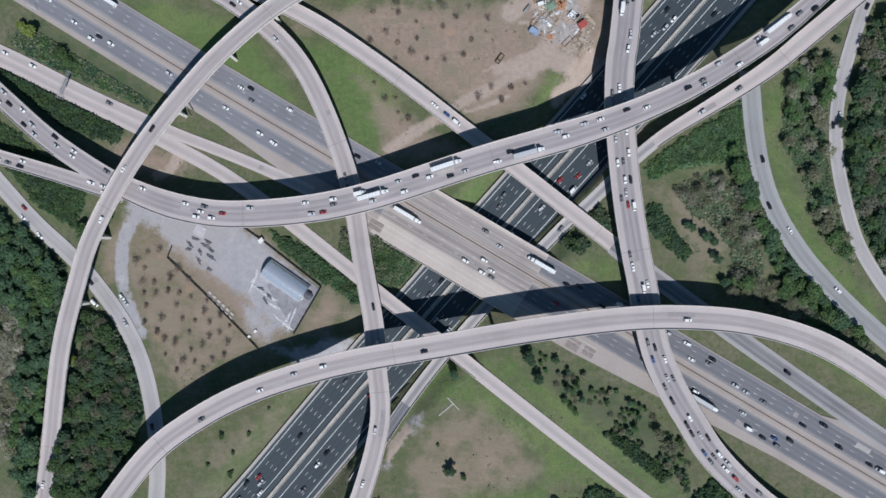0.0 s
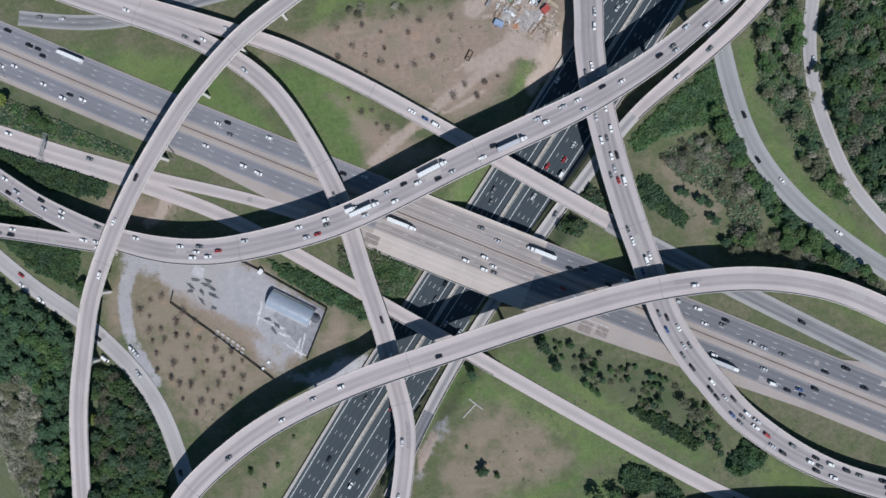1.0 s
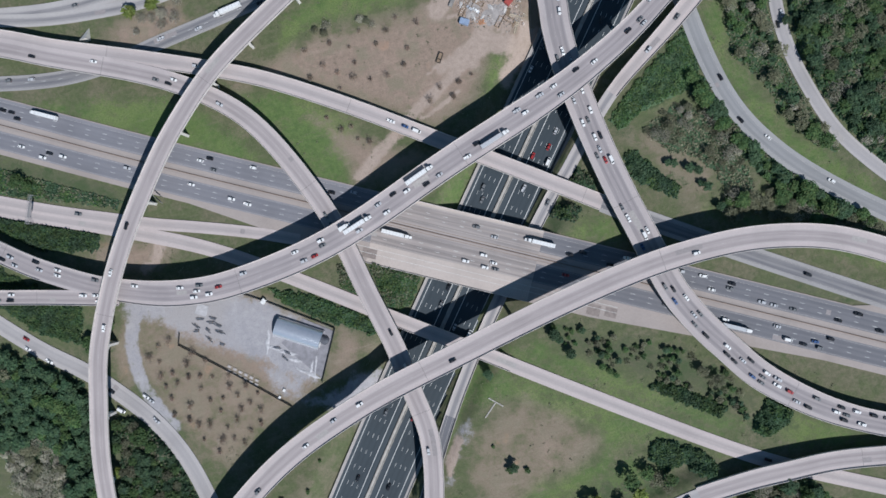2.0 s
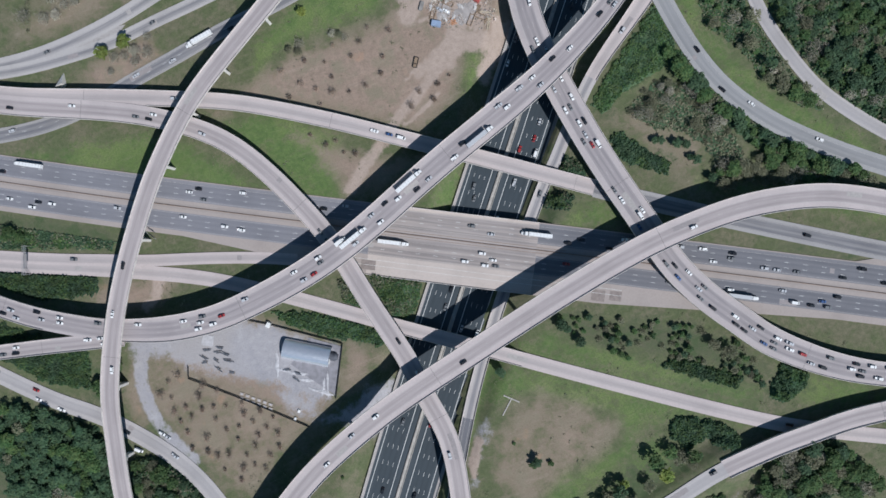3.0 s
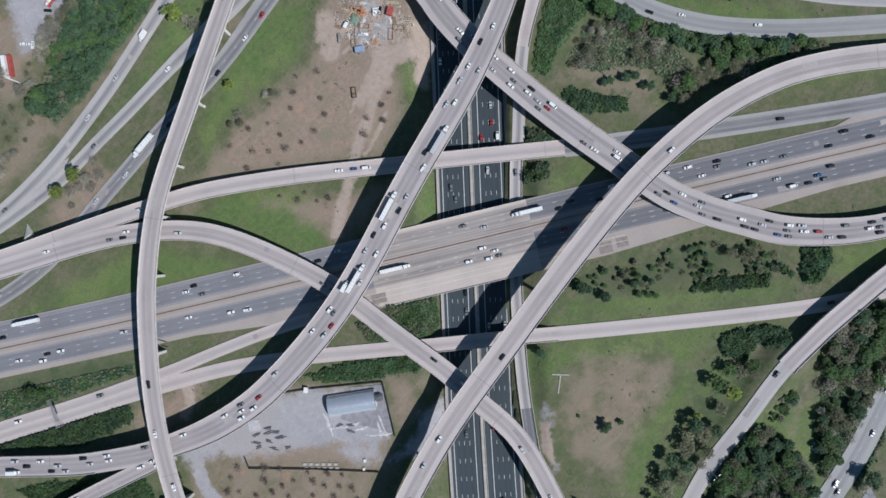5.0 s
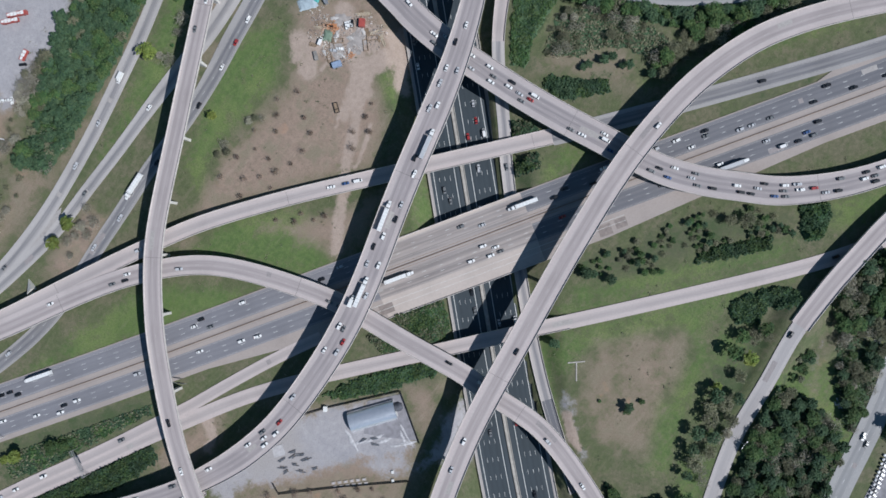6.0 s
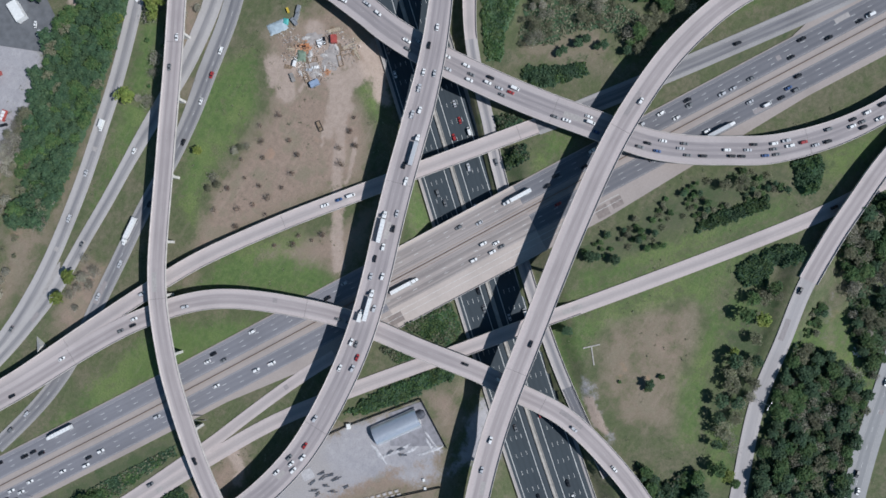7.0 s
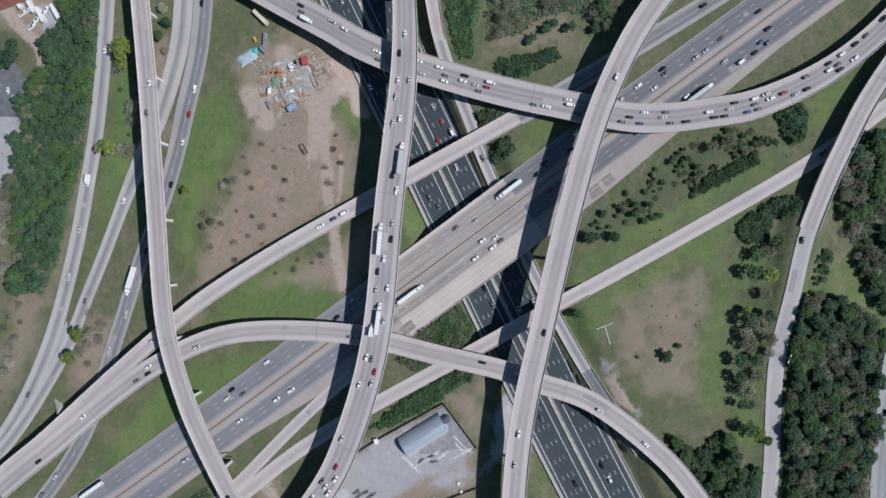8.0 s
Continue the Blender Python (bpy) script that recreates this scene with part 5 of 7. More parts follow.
def inside_any(x, y, polys):
    """Which points lie inside one of several outlines."""
    any_in = np.zeros(x.shape, bool)
    for poly in polys:
        inn, p = np.zeros(x.shape, bool), np.array(poly, float)
        for (ax, ay), (bx, by) in zip(p, np.roll(p, -1, 0)):
            inn ^= ((ay > y) != (by > y)) & (x < (bx - ax) * (y - ay) / (by - ay + 1e-12) + ax)
        any_in |= inn
    return any_in


def plant(kind, x, y, rng, size=None):
    base = KINDS[kind][rng.integers(len(KINDS[kind]))]
    g = size or 0.72 + 0.55 * rng.random()
    z = ground_height(np.array([x]), np.array([y]))[0] - 0.1
    m = Matrix.Translation((x, y, z)) @ Matrix.Rotation(rng.random() * 6.28, 4, "Z")
    if base not in USED:
        USED.add(base)
        base.matrix_basis = m
        base.scale = (g, g, g * (0.9 + 0.2 * rng.random()))
        return base
    ob = copy_thing(base, m)
    ob.scale = (g, g, g * (0.9 + 0.2 * rng.random()))
    return ob


def clear_of_roads(x, y, margin):
    """Which points keep away from pavement that lies low over the ground."""
    ok = np.ones(x.shape, bool)
    for k, l in LINES.items():
        d, h = distance_field(l, x, y, 3)
        wide = WIDTH[k] / 2 + (6 if k == "main_freeway" else 1 if k == "sunken_freeway" else 0)
        ok &= (d > wide + margin) | ((h > 15) & (d > wide - 4)) | ((h > 4) & (d > wide + 0.6))
    return ok


def plant_stuff(name, label, spots, rng):
    """A dense wood that nobody could count, joined into one mesh."""
    verts, faces, mats, count = [], [], [], 0
    table = {}
    for kind, x, y in spots:
        base = KINDS[kind][rng.integers(len(KINDS[kind]))]
        if base not in table:
            table[base] = [(np.array([v.co[:] for v in o.data.vertices]), [tuple(q.vertices) for q in o.data.polygons], o.data.materials[0]) for o in base.children if o.name.split(".")[0] not in ("limb_frame", "bare_top")]
        g, a = 0.75 + 0.5 * rng.random(), rng.random() * 6.28
        z = ground_height(np.array([x]), np.array([y]))[0] - 0.1
        rot = np.array(((math.cos(a), math.sin(a), 0), (-math.sin(a), math.cos(a), 0), (0, 0, 1))) * g
        for co, polys, mat in table[base]:
            if mat not in mats:
                mats.append(mat)
            k = mats.index(mat)
            verts.append(co @ rot + (x, y, z))
            faces += [(tuple(i + count for i in q), k) for q in polys]
            count += len(co)
    me = mesh_of(name, np.concatenate(verts), [q for q, _ in faces], mats, smooth=True)
    me.polygons.foreach_set("material_index", [k for _, k in faces])
    tagged(new(name, me), label, "wood", kind="stuff")


DENSE = {"strip_bush": "fresh green bushes beside the ramp", "gore_shrubs": "low dark green shrubs on the grass island",
         "bridge_trees": "dense grey-green bushes beside the freeway bridge", "bridge_bush": "grey-green bushes under the ramp bridge",
         "round_bush": "rounded clump of dark green bushes below the flyover",
         "east_wood": "dense mixed wood beside the outer road", "southwest_wood": "dense dark green wood below the flyover", "bare_wood": "leafless brown wood below the flyover",
         "bank_wood": "dense green wood on the bank by the creek", "northwest_wood": "dense belt of dark green trees along the road",
         "kudzu_bank": "low green thicket covering the bank", "ramp_wood": "green wood between the flyover and the road", "triangle_wood": "mixed green trees between the ramps", "verge_wood": "tangled brown and green brush between two roads", "olive_wood": "olive-brown budding trees beside the flyover",
         "upper_belt": "green trees between the road and the creek", "creek_belt": "thin brown scrub along the stony creek", "thicket": "dense clump of green bushes by the flyover", "service_scrub": "low green scrub between the roads", "hedge": "dense low green hedge beside the ramp", "triangle_hedge": "dense low green hedge in rough grass", "cut_scrub": "low green scrub on the bank beside the freeway",
         "median_wood": "thick green bushes between ramp and flyover", "strip_scrub": "grey-brown and green scrub along the ramp", "row_wood": "thick green bushes beside the flyover", "bare_copse": "leafless grey brushwood on brown soil"}


LOOSE = {"triangle_scrub": -0.1, "bank_wood": -0.48, "creek_belt": -0.5, "verge_wood": -0.12, "bare_copse": -0.12, "low_scrub": -0.2}


THICKETS = {"kudzu_bank": (2.0, "DLL"), "strip_scrub": (0.9, "DOL"), "strip_bush": (2.6, "LLO"), "gore_shrubs": (1.6, "DLO"), "service_scrub": (1.5, "DLL"), "hedge": (2.6, "LDL"), "median_wood": (2.7, "DLL"), "cut_scrub": (2.6, "LLO"), "row_wood": (3.6, "DLD"),
            "thicket": (4.4, "DDL"), "triangle_hedge": (2.8, "DLL"), "round_bush": (2.6, "DDL"), "bridge_trees": (6.0, "DOL"), "bridge_bush": (4.5, "DOL")}
UNDERWOOD = {"bank_wood": (3.2, "DOL", 1.1), "ramp_wood": (5.2, "DLO", 1.1), "northwest_wood": (3.8, "DDL", 1.1), "southwest_wood": (5.2, "DDL", 1.1), "upper_belt": (3.4, "DLO", 1.1), "east_wood": (5.2, "DLO", 1.1), "field_end_wood": (4.2, "DLO", 1.1), "triangle_wood": (4.0, "DLO", 1.1),
             "verge_wood": (0.9, "OLO", 0.9), "creek_belt": (1.4, "OOL", 0.9), "bare_copse": (0.8, "OOO", 1.2), "bare_wood": (2.2, "ODO", 1.1)}


def thicket(name, label, poly, high, kinds, seed, grain=0.42):
    """Bushes grown together: a lumpy leafy bank over a dark inside, with an uneven edge."""
    rng = np.random.default_rng(seed)
    p = np.array(poly, float)
    lo, hi = p.min(0) - 3, p.max(0) + 3

    def depth(x, y):
        inn, dist = np.zeros(len(x), bool), np.full(len(x), 1e9)
        for (ax, ay), (bx, by) in zip(p, np.roll(p, -1, 0)):
            inn ^= ((ay > y) != (by > y)) & (x < (bx - ax) * (y - ay) / (by - ay + 1e-12) + ax)
            dx, dy = bx - ax, by - ay
            t = np.clip(((x - ax) * dx + (y - ay) * dy) / (dx * dx + dy * dy), 0, 1)
            dist = np.minimum(dist, np.hypot(x - ax - t * dx, y - ay - t * dy))
        rag = np.array([noise.noise((a * 0.21, b * 0.21, seed)) + 0.6 * noise.noise((a * 0.55, b * 0.55, seed)) for a, b in zip(x, y)])
        return np.where(inn, dist, -dist) + 2.6 * rag

    def top(x, y, d):
        lump = np.array([0.55 + 0.55 * noise.noise((a * 0.16, b * 0.16, seed + 3)) + 0.42 * abs(noise.noise((a * 0.42, b * 0.42, seed + 5))) for a, b in zip(x, y)])
        return ground_height(x, y) + high * np.clip(d / 2.2, 0, 1) ** 0.6 * np.clip(lump, 0.2, 1.2)

    step = 1.5
    gx, gy = np.arange(lo[0], hi[0], step), np.arange(lo[1], hi[1], step)
    X, Y = (q.ravel() for q in np.meshgrid(gx, gy, indexing="ij"))
    keep = clear_of_roads(X, Y, 0.8) & ~inside_any(X, Y, CLEARINGS) & (np.hypot(X, Y) < 350)
    d = np.where(keep, depth(X, Y), -9.0)
    z = np.where(d > 0, top(X, Y, d) - 0.35, ground_height(X, Y) - 0.4)
    v = [tuple(q) for q in np.stack([X, Y, z], 1)]
    n, f, m = len(gy), [], []
    for i in range(len(gx) - 1):
        for j in range(n - 1):
            a = i * n + j
            if max(d[a], d[a + 1], d[a + n], d[a + n + 1]) > 0:
                f.append((a, a + n, a + n + 1, a + 1))
                m.append(0)
    count = int((hi - lo).prod() / grain)
    x, y = (lo + rng.random((count, 2)) * (hi - lo)).T
    keep = clear_of_roads(x, y, 1.0) & ~inside_any(x, y, CLEARINGS) & (np.hypot(x, y) < 350)
    x, y = x[keep], y[keep]
    d = depth(x, y)
    x, y, d = x[d > 0.1], y[d > 0.1], d[d > 0.1]
    z = top(x, y, d)
    mats = [DARKLEAF, LEAF, OLIVE, TWIGS]
    for a, b, c in zip(x, y, z):
        k, s = len(v), (0.42 + 0.5 * rng.random()) * (1 + 0.35 * (grain > 1))
        t = rng.random() * 6.28
        ux, uy = math.cos(t) * s, math.sin(t) * s
        tilt = rng.normal(size=2) * 0.5 * s
        c += 0.35 * (rng.random() - 0.35)
        v += [(a + ux, b + uy, c + tilt[0]), (a - uy * 0.6, b + ux * 0.6, c + tilt[1]), (a - ux, b - uy, c - tilt[0]), (a + uy * 0.6, b - ux * 0.6, c - tilt[1])]
        f.append((k, k + 1, k + 2, k + 3))
        pick = noise.noise((a * 0.09, b * 0.09, seed + 8)) + rng.normal() * 0.22
        m.append({"D": 0, "L": 1, "O": 2, "T": 3}[kinds[0 if pick < -0.12 else 1 if pick < 0.18 else 2]])
    me = mesh_of(name, v, f, mats)
    me.polygons.foreach_set("material_index", m)
    tagged(new(name, me), label, "thicket", kind="stuff")


def plant_woods():
    rng = np.random.default_rng(5)
    for name, gap, mix, poly in WOODS:
        kinds = mix.split()
        if name in THICKETS:
            thicket(name, DENSE[name], poly, *THICKETS[name], seed=len(name))
            continue
        if name in UNDERWOOD:
            thicket("undergrowth", "dense low undergrowth between the trees", poly, *UNDERWOOD[name][:2], seed=len(name) + 20, grain=UNDERWOOD[name][2])
        p = np.array(poly, float)
        lo, hi = p.min(0), p.max(0)
        n = int((hi - lo).prod() / gap ** 2 * 1.35) + 4
        x, y = (lo + rng.random((n * 3, 2)) * (hi - lo)).T
        inn = np.zeros(len(x), bool)
        for (ax, ay), (bx, by) in zip(p, np.roll(p, -1, 0)):
            inn ^= ((ay > y) != (by > y)) & (x < (bx - ax) * (y - ay) / (by - ay + 1e-12) + ax)
        inn &= np.hypot(x, y) < 348
        inn &= clear_of_roads(x, y, 1.5 if kinds[0] in ("sapling", "shrub", "brush", "bush") else 1.4 if name == "bank_wood" else 3.2)
        inn &= ~inside_any(x, y, CLEARINGS)
        kept = []
        loose = name in LOOSE
        for a, b in zip(x[inn], y[inn]):
            clump = noise.noise((a * 0.06, b * 0.06, 4.0)) + 0.6 * noise.noise((a * 0.17, b * 0.17, 9.0))
            if loose and clump < LOOSE[name]:
                continue
            if all((a - c) ** 2 + (b - d) ** 2 > (gap * (0.55 + 0.5 * (clump < 0) if loose else 0.8)) ** 2 for _, c, d in kept):
                kept.append((kinds[rng.integers(len(kinds))], a, b))
        if name in ("triangle_wood", "bank_wood", "ramp_wood"):
            low = [(a, b) for a, b in zip(x[inn], y[inn]) if all((a - c) ** 2 + (b - d) ** 2 > 6 for _, c, d in kept)]
            kept += [("shrub", a, b) for a, b in low[:int(len(kept) * 0.9)]]
        if name in DENSE:
            plant_stuff(name, DENSE[name], kept, rng)
        else:
            for k, a, b in kept:
                plant(k, a, b, rng)


plant_woods()


def plant_single(kind, spots, seed, low=0.85, high=1.15):
    rng = np.random.default_rng(seed)
    for x, y in spots:
        plant(kind, x, y, rng, low + (high - low) * rng.random())


plant_single("gold", [(-33.3, 192.7)], 41, 0.9, 1.0)
plant_single("dark", [(-7.4, -84.2)], 44, 0.95, 1.0)
plant_single("dark", [(-9.6, -148.9), (147.4, -159.2), (167.8, -5.6), (165.5, 6.2), (151.3, 15.5)], 42, 0.5, 0.75)
for kind, spots in SINGLES.items():
    for n, (x, y, size) in enumerate(spots):
        plant_single(kind, [(x, y)], 200 + n, size * 0.95, size * 1.05)


def weeds():
    """Tufts and low weeds scattered over the open ground."""
    rng = np.random.default_rng(8)
    x, y = rng.uniform(-330, 330, (2, 16000))
    ok = clear_of_roads(x, y, 1.0)
    patch = np.array([noise.noise((a * 0.03, b * 0.03, 7.0)) + 0.7 * noise.noise((a * 0.15, b * 0.15, 2.0)) for a, b in zip(x, y)])
    ok &= patch > 0.18
    ok &= ~((x > -250) & (x < -90) & (y > -70) & (y < 40))
    x, y = x[ok], y[ok]
    z = ground_height(x, y) - 0.1
    v, f = [], []
    for a, b, c in zip(x, y, z):
        r = 0.2 + 0.42 * rng.random() ** 2
        for _ in range(4):
            d = rng.normal(size=2) * r
            t = rng.random() * 6.28
            ux, uy, s = math.cos(t), math.sin(t), r * (0.6 + 0.6 * rng.random())
            k = len(v)
            q = (a + d[0], b + d[1], c + r * 0.5)
            v += [(q[0] + ux * s, q[1] + uy * s, q[2]), (q[0] - uy * s, q[1] + ux * s, q[2] + s * 0.6), (q[0] - ux * s, q[1] - uy * s, q[2] + 0.1)]
            f.append((k, k + 1, k + 2))
    tagged(new("weed_tufts", mesh_of("weed_tufts", v, f, OLIVE)), "low green weeds and grass tufts on open ground", "weeds", kind="stuff")


weeds()
for kinds in KINDS.values():
    for base in kinds:
        if base not in USED:
            for o in (*base.children_recursive, base):
                bpy.data.objects.remove(o)


# ---- vehicles ----
def loft(sections, chamfer=0.12):
    """A rounded hull through sections (x, half width, low, high)."""
    v, f = [], []
    for x, w, lo, hi in sections:
        c = min(chamfer, w * 0.45, (hi - lo) * 0.45)
        v += [(x, -w + c, lo), (x, w - c, lo), (x, w, lo + c), (x, w, hi - c), (x, w - c, hi), (x, -w + c, hi), (x, -w, hi - c), (x, -w, lo + c)]
    for i in range(len(sections) - 1):
        for j in range(8):
            a, b = i * 8 + j, i * 8 + (j + 1) % 8
            f.append((a, a + 8, b + 8, b))
    return v, f + [tuple(range(8)), tuple(range(len(v) - 1, len(v) - 9, -1))]


def hull(name, sections, mat, chamfer=0.12):
    v, f = loft(sections, chamfer)
    return mesh_of(name, v, f, mat, smooth=False)


def paint(name, base, rough=0.3):
    m = plain(name, base, rough, 0.0, vary=0.06, scale=0.8)
    m.node_tree.nodes["Principled BSDF"].inputs["Coat Weight"].default_value = 0.5
    return m


PAINT = {
    "white": paint("white_car_paint", (0.80, 0.80, 0.79)), "silver": paint("silver_car_paint", (0.50, 0.51, 0.53)), "grey": paint("grey_car_paint", (0.17, 0.175, 0.18)),
    "black": paint("black_car_paint", (0.016, 0.017, 0.02)), "red": paint("red_car_paint", (0.33, 0.035, 0.035)), "blue": paint("blue_car_paint", (0.05, 0.10, 0.24)),
    "tan": paint("tan_car_paint", (0.42, 0.36, 0.27)), "maroon": paint("maroon_paint", (0.16, 0.045, 0.04)),
}
LAMP = plain("pale_lamp_lens", (0.7, 0.7, 0.66), 0.2)
TAIL = plain("red_lamp_lens", (0.35, 0.02, 0.015), 0.25)


def wheel_mesh(r, w, name="wheel"):
    s = Soup()
    s.tube((0, -w / 2, 0), (0, w / 2, 0), r, r, 12)
    return s.mesh(name, RUBBER)


CAR_WHEEL, TRUCK_WHEEL = wheel_mesh(0.33, 0.22), wheel_mesh(0.5, 0.3)


def wheels(thing, xs, half, mesh, r):
    for x in xs:
        for y in (-half, half):
            part("wheel", mesh, thing, at=Matrix.Translation((x, y, r)))


def plate(name, pts, mat):
    """A thin solid quad, four corners, thickened inwards along its normal."""
    p = [Vector(q) for q in pts]
    n = (p[1] - p[0]).cross(p[3] - p[0]).normalized() * 0.03
    v = [q + n for q in p] + [q - n for q in p]
    return mesh_of(name, v, [(0, 1, 2, 3), (7, 6, 5, 4), (0, 4, 5, 1), (1, 5, 6, 2), (2, 6, 7, 3), (3, 7, 4, 0)], mat)


def cabin(thing, x0, x1, x2, x3, w, lo, hi, mat):
    """Pillars and roof over dark glass: x0 rear foot, x1 rear roof, x2 front roof, x3 front foot."""
    part("window_glass", hull("window_glass", [(x0, w, lo - 0.05, lo + 0.04), (x1, w - 0.12, lo - 0.05, hi - 0.03), (x2, w - 0.12, lo - 0.05, hi - 0.03), (x3, w, lo - 0.05, lo + 0.04)], GLASS, 0.1), thing, "dark tinted glass")
    part("roof", hull("roof", [(x1 - 0.12, w - 0.16, hi - 0.06, hi - 0.01), (x1 + 0.15, w - 0.12, hi - 0.07, hi + 0.03), (x2 - 0.15, w - 0.12, hi - 0.07, hi + 0.03), (x2 + 0.12, w - 0.16, hi - 0.06, hi - 0.01)], mat, 0.05), thing)


def lights(thing, x0, x1, w, z):
    for y in (-w, w):
        part("headlight", hull("headlight", [(x1 - 0.12, 0.16, z - 0.06, z + 0.08), (x1 + 0.03, 0.13, z - 0.05, z + 0.06)], LAMP, 0.03), thing, at=Matrix.Translation((0, y, 0)))
        part("tail_light", hull("tail_light", [(x0 - 0.03, 0.14, z - 0.05, z + 0.12), (x0 + 0.1, 0.16, z - 0.05, z + 0.12)], TAIL, 0.03), thing, at=Matrix.Translation((0, y, 0)))


def sedan(colour):
    t = tagged(new("sedan"), f"{colour} sedan with dark windows on the roadway", "car", "traffic on the roads")
    m = PAINT[colour]
    part("body", hull("body", [(-2.4, 0.72, 0.35, 0.82), (-2.25, 0.86, 0.22, 0.98), (-1.2, 0.92, 0.2, 1.0), (0.9, 0.92, 0.2, 0.98), (1.9, 0.88, 0.2, 0.88), (2.3, 0.78, 0.25, 0.76), (2.42, 0.62, 0.35, 0.64)], m), t)
    cabin(t, -1.85, -1.1, 0.25, 1.15, 0.84, 0.96, 1.44, m)
    wheels(t, (-1.45, 1.45), 0.82, CAR_WHEEL, 0.33)
    lights(t, -2.4, 2.3, 0.62, 0.68)
    return t


def suv(colour):
    t = tagged(new("suv"), f"{colour} tall estate car with dark windows on the roadway", "car", "traffic on the roads")
    m = PAINT[colour]
    part("body", hull("body", [(-2.4, 0.86, 0.4, 1.05), (-2.3, 0.94, 0.3, 1.12), (0.9, 0.97, 0.28, 1.12), (1.9, 0.93, 0.28, 1.04), (2.3, 0.84, 0.32, 0.95), (2.42, 0.7, 0.42, 0.8)], m), t)
    cabin(t, -2.32, -2.05, 0.2, 1.05, 0.88, 1.1, 1.74, m)
    wheels(t, (-1.45, 1.45), 0.86, CAR_WHEEL, 0.33)
    lights(t, -2.4, 2.3, 0.68, 0.85)
    return t


def pickup(colour):
    t = tagged(new("pickup_truck"), f"{colour} pickup truck with an open bed on the roadway", "car", "traffic on the roads")
    m = PAINT[colour]
    part("body", hull("body", [(-0.75, 0.95, 0.4, 1.1), (0.0, 0.97, 0.38, 1.12), (1.5, 0.97, 0.38, 1.1), (2.5, 0.92, 0.4, 1.02), (2.75, 0.8, 0.45, 0.9)], m), t)
    cabin(t, -0.7, -0.5, 0.75, 1.45, 0.88, 1.1, 1.78, m)
    b = Soup()
    b.box(-1.75, 0, 0.62, 2.0, 1.9, 0.14)
    b.box(-1.75, 0.9, 0.88, 2.0, 0.12, 0.45)
    b.box(-1.75, -0.9, 0.88, 2.0, 0.12, 0.45)
    b.box(-2.7, 0, 0.88, 0.1, 1.92, 0.45)
    part("cargo_bed", b.mesh("cargo_bed", m), t)
    wheels(t, (-1.8, 1.75), 0.86, CAR_WHEEL, 0.33)
    lights(t, -2.7, 2.62, 0.7, 0.82)
    return t


def van(colour):
    t = tagged(new("van"), f"{colour} delivery van on the roadway", "van", "traffic on the roads")
    m = PAINT[colour]
    part("body", hull("body", [(-2.9, 0.98, 0.35, 2.25), (-2.7, 1.0, 0.3, 2.4), (1.0, 1.0, 0.3, 2.4), (1.7, 0.97, 0.3, 1.9), (2.3, 0.95, 0.3, 1.25), (2.85, 0.85, 0.35, 1.0)], m, 0.16), t)
    part("windscreen", plate("windscreen", [(1.28, -0.86, 2.24), (1.28, 0.86, 2.24), (2.24, 0.88, 1.36), (2.24, -0.88, 1.36)][::-1], GLASS), t)
    wheels(t, (-1.9, 1.85), 0.88, CAR_WHEEL, 0.33)
    lights(t, -2.9, 2.75, 0.7, 0.8)
    return t


def box_truck(colour):
    t = tagged(new("box_truck"), f"box truck with a {colour} cab and white cargo box", "truck", "traffic on the roads")
    part("cab", hull("cab", [(1.6, 1.05, 0.5, 2.3), (2.6, 1.05, 0.45, 2.3), (3.1, 1.0, 0.45, 1.5), (3.9, 0.92, 0.5, 1.25)], PAINT[colour], 0.14), t)
    part("windscreen", plate("windscreen", [(2.72, -0.92, 2.14), (2.72, 0.92, 2.14), (3.1, 0.92, 1.58), (3.1, -0.92, 1.58)][::-1], GLASS), t)
    part("cargo_box", hull("cargo_box", [(-4.1, 1.25, 0.9, 3.6), (1.5, 1.25, 0.9, 3.6)], WHITE, 0.05), t)
    b = Soup()
    b.box(-0.6, 0, 0.72, 7.2, 0.9, 0.3)
    part("chassis", b.mesh("chassis", RUBBER), t)
    wheels(t, (-2.6, 2.7), 0.95, TRUCK_WHEEL, 0.5)
    return t


def semi(colour, load):
    t = tagged(new("semi_truck"), f"articulated lorry with a {colour} cab and long {load} trailer", "truck", "traffic on the roads")
    m = PAINT[colour]
    part("cab", hull("cab", [(6.0, 1.2, 0.8, 3.6), (7.8, 1.2, 0.7, 3.7), (8.5, 1.15, 0.7, 2.9), (8.8, 1.1, 0.7, 2.0), (10.2, 0.95, 0.6, 1.75), (10.5, 0.8, 0.6, 1.5)], m, 0.2), t)
    part("windscreen", plate("windscreen", [(8.35, -1.0, 3.05), (8.35, 1.0, 3.05), (8.85, 1.0, 2.1), (8.85, -1.0, 2.1)][::-1], GLASS), t)
    trailer = part("trailer", hull("trailer", [(-10.2, 1.3, 1.15, 4.1), (5.4, 1.3, 1.15, 4.1)], PAINT[load] if load in PAINT else WHITE, 0.06), t, f"long {load} box trailer")
    for k in range(7):
        part("roof_rib", hull("roof_rib", [(-9.2 + k * 2.3, 1.27, 4.09, 4.13), (-9.06 + k * 2.3, 1.27, 4.09, 4.13)], STEEL, 0.01), trailer)
    b = Soup()
    b.box(7.0, 0, 0.85, 6.2, 1.0, 0.35)
    b.box(-4.0, 0, 1.0, 11.5, 0.9, 0.28)
    part("chassis", b.mesh("chassis", RUBBER), t)
    wheels(t, (-9.0, -7.7, 4.6, 5.9, 9.3), 1.05, TRUCK_WHEEL, 0.5)
    return t


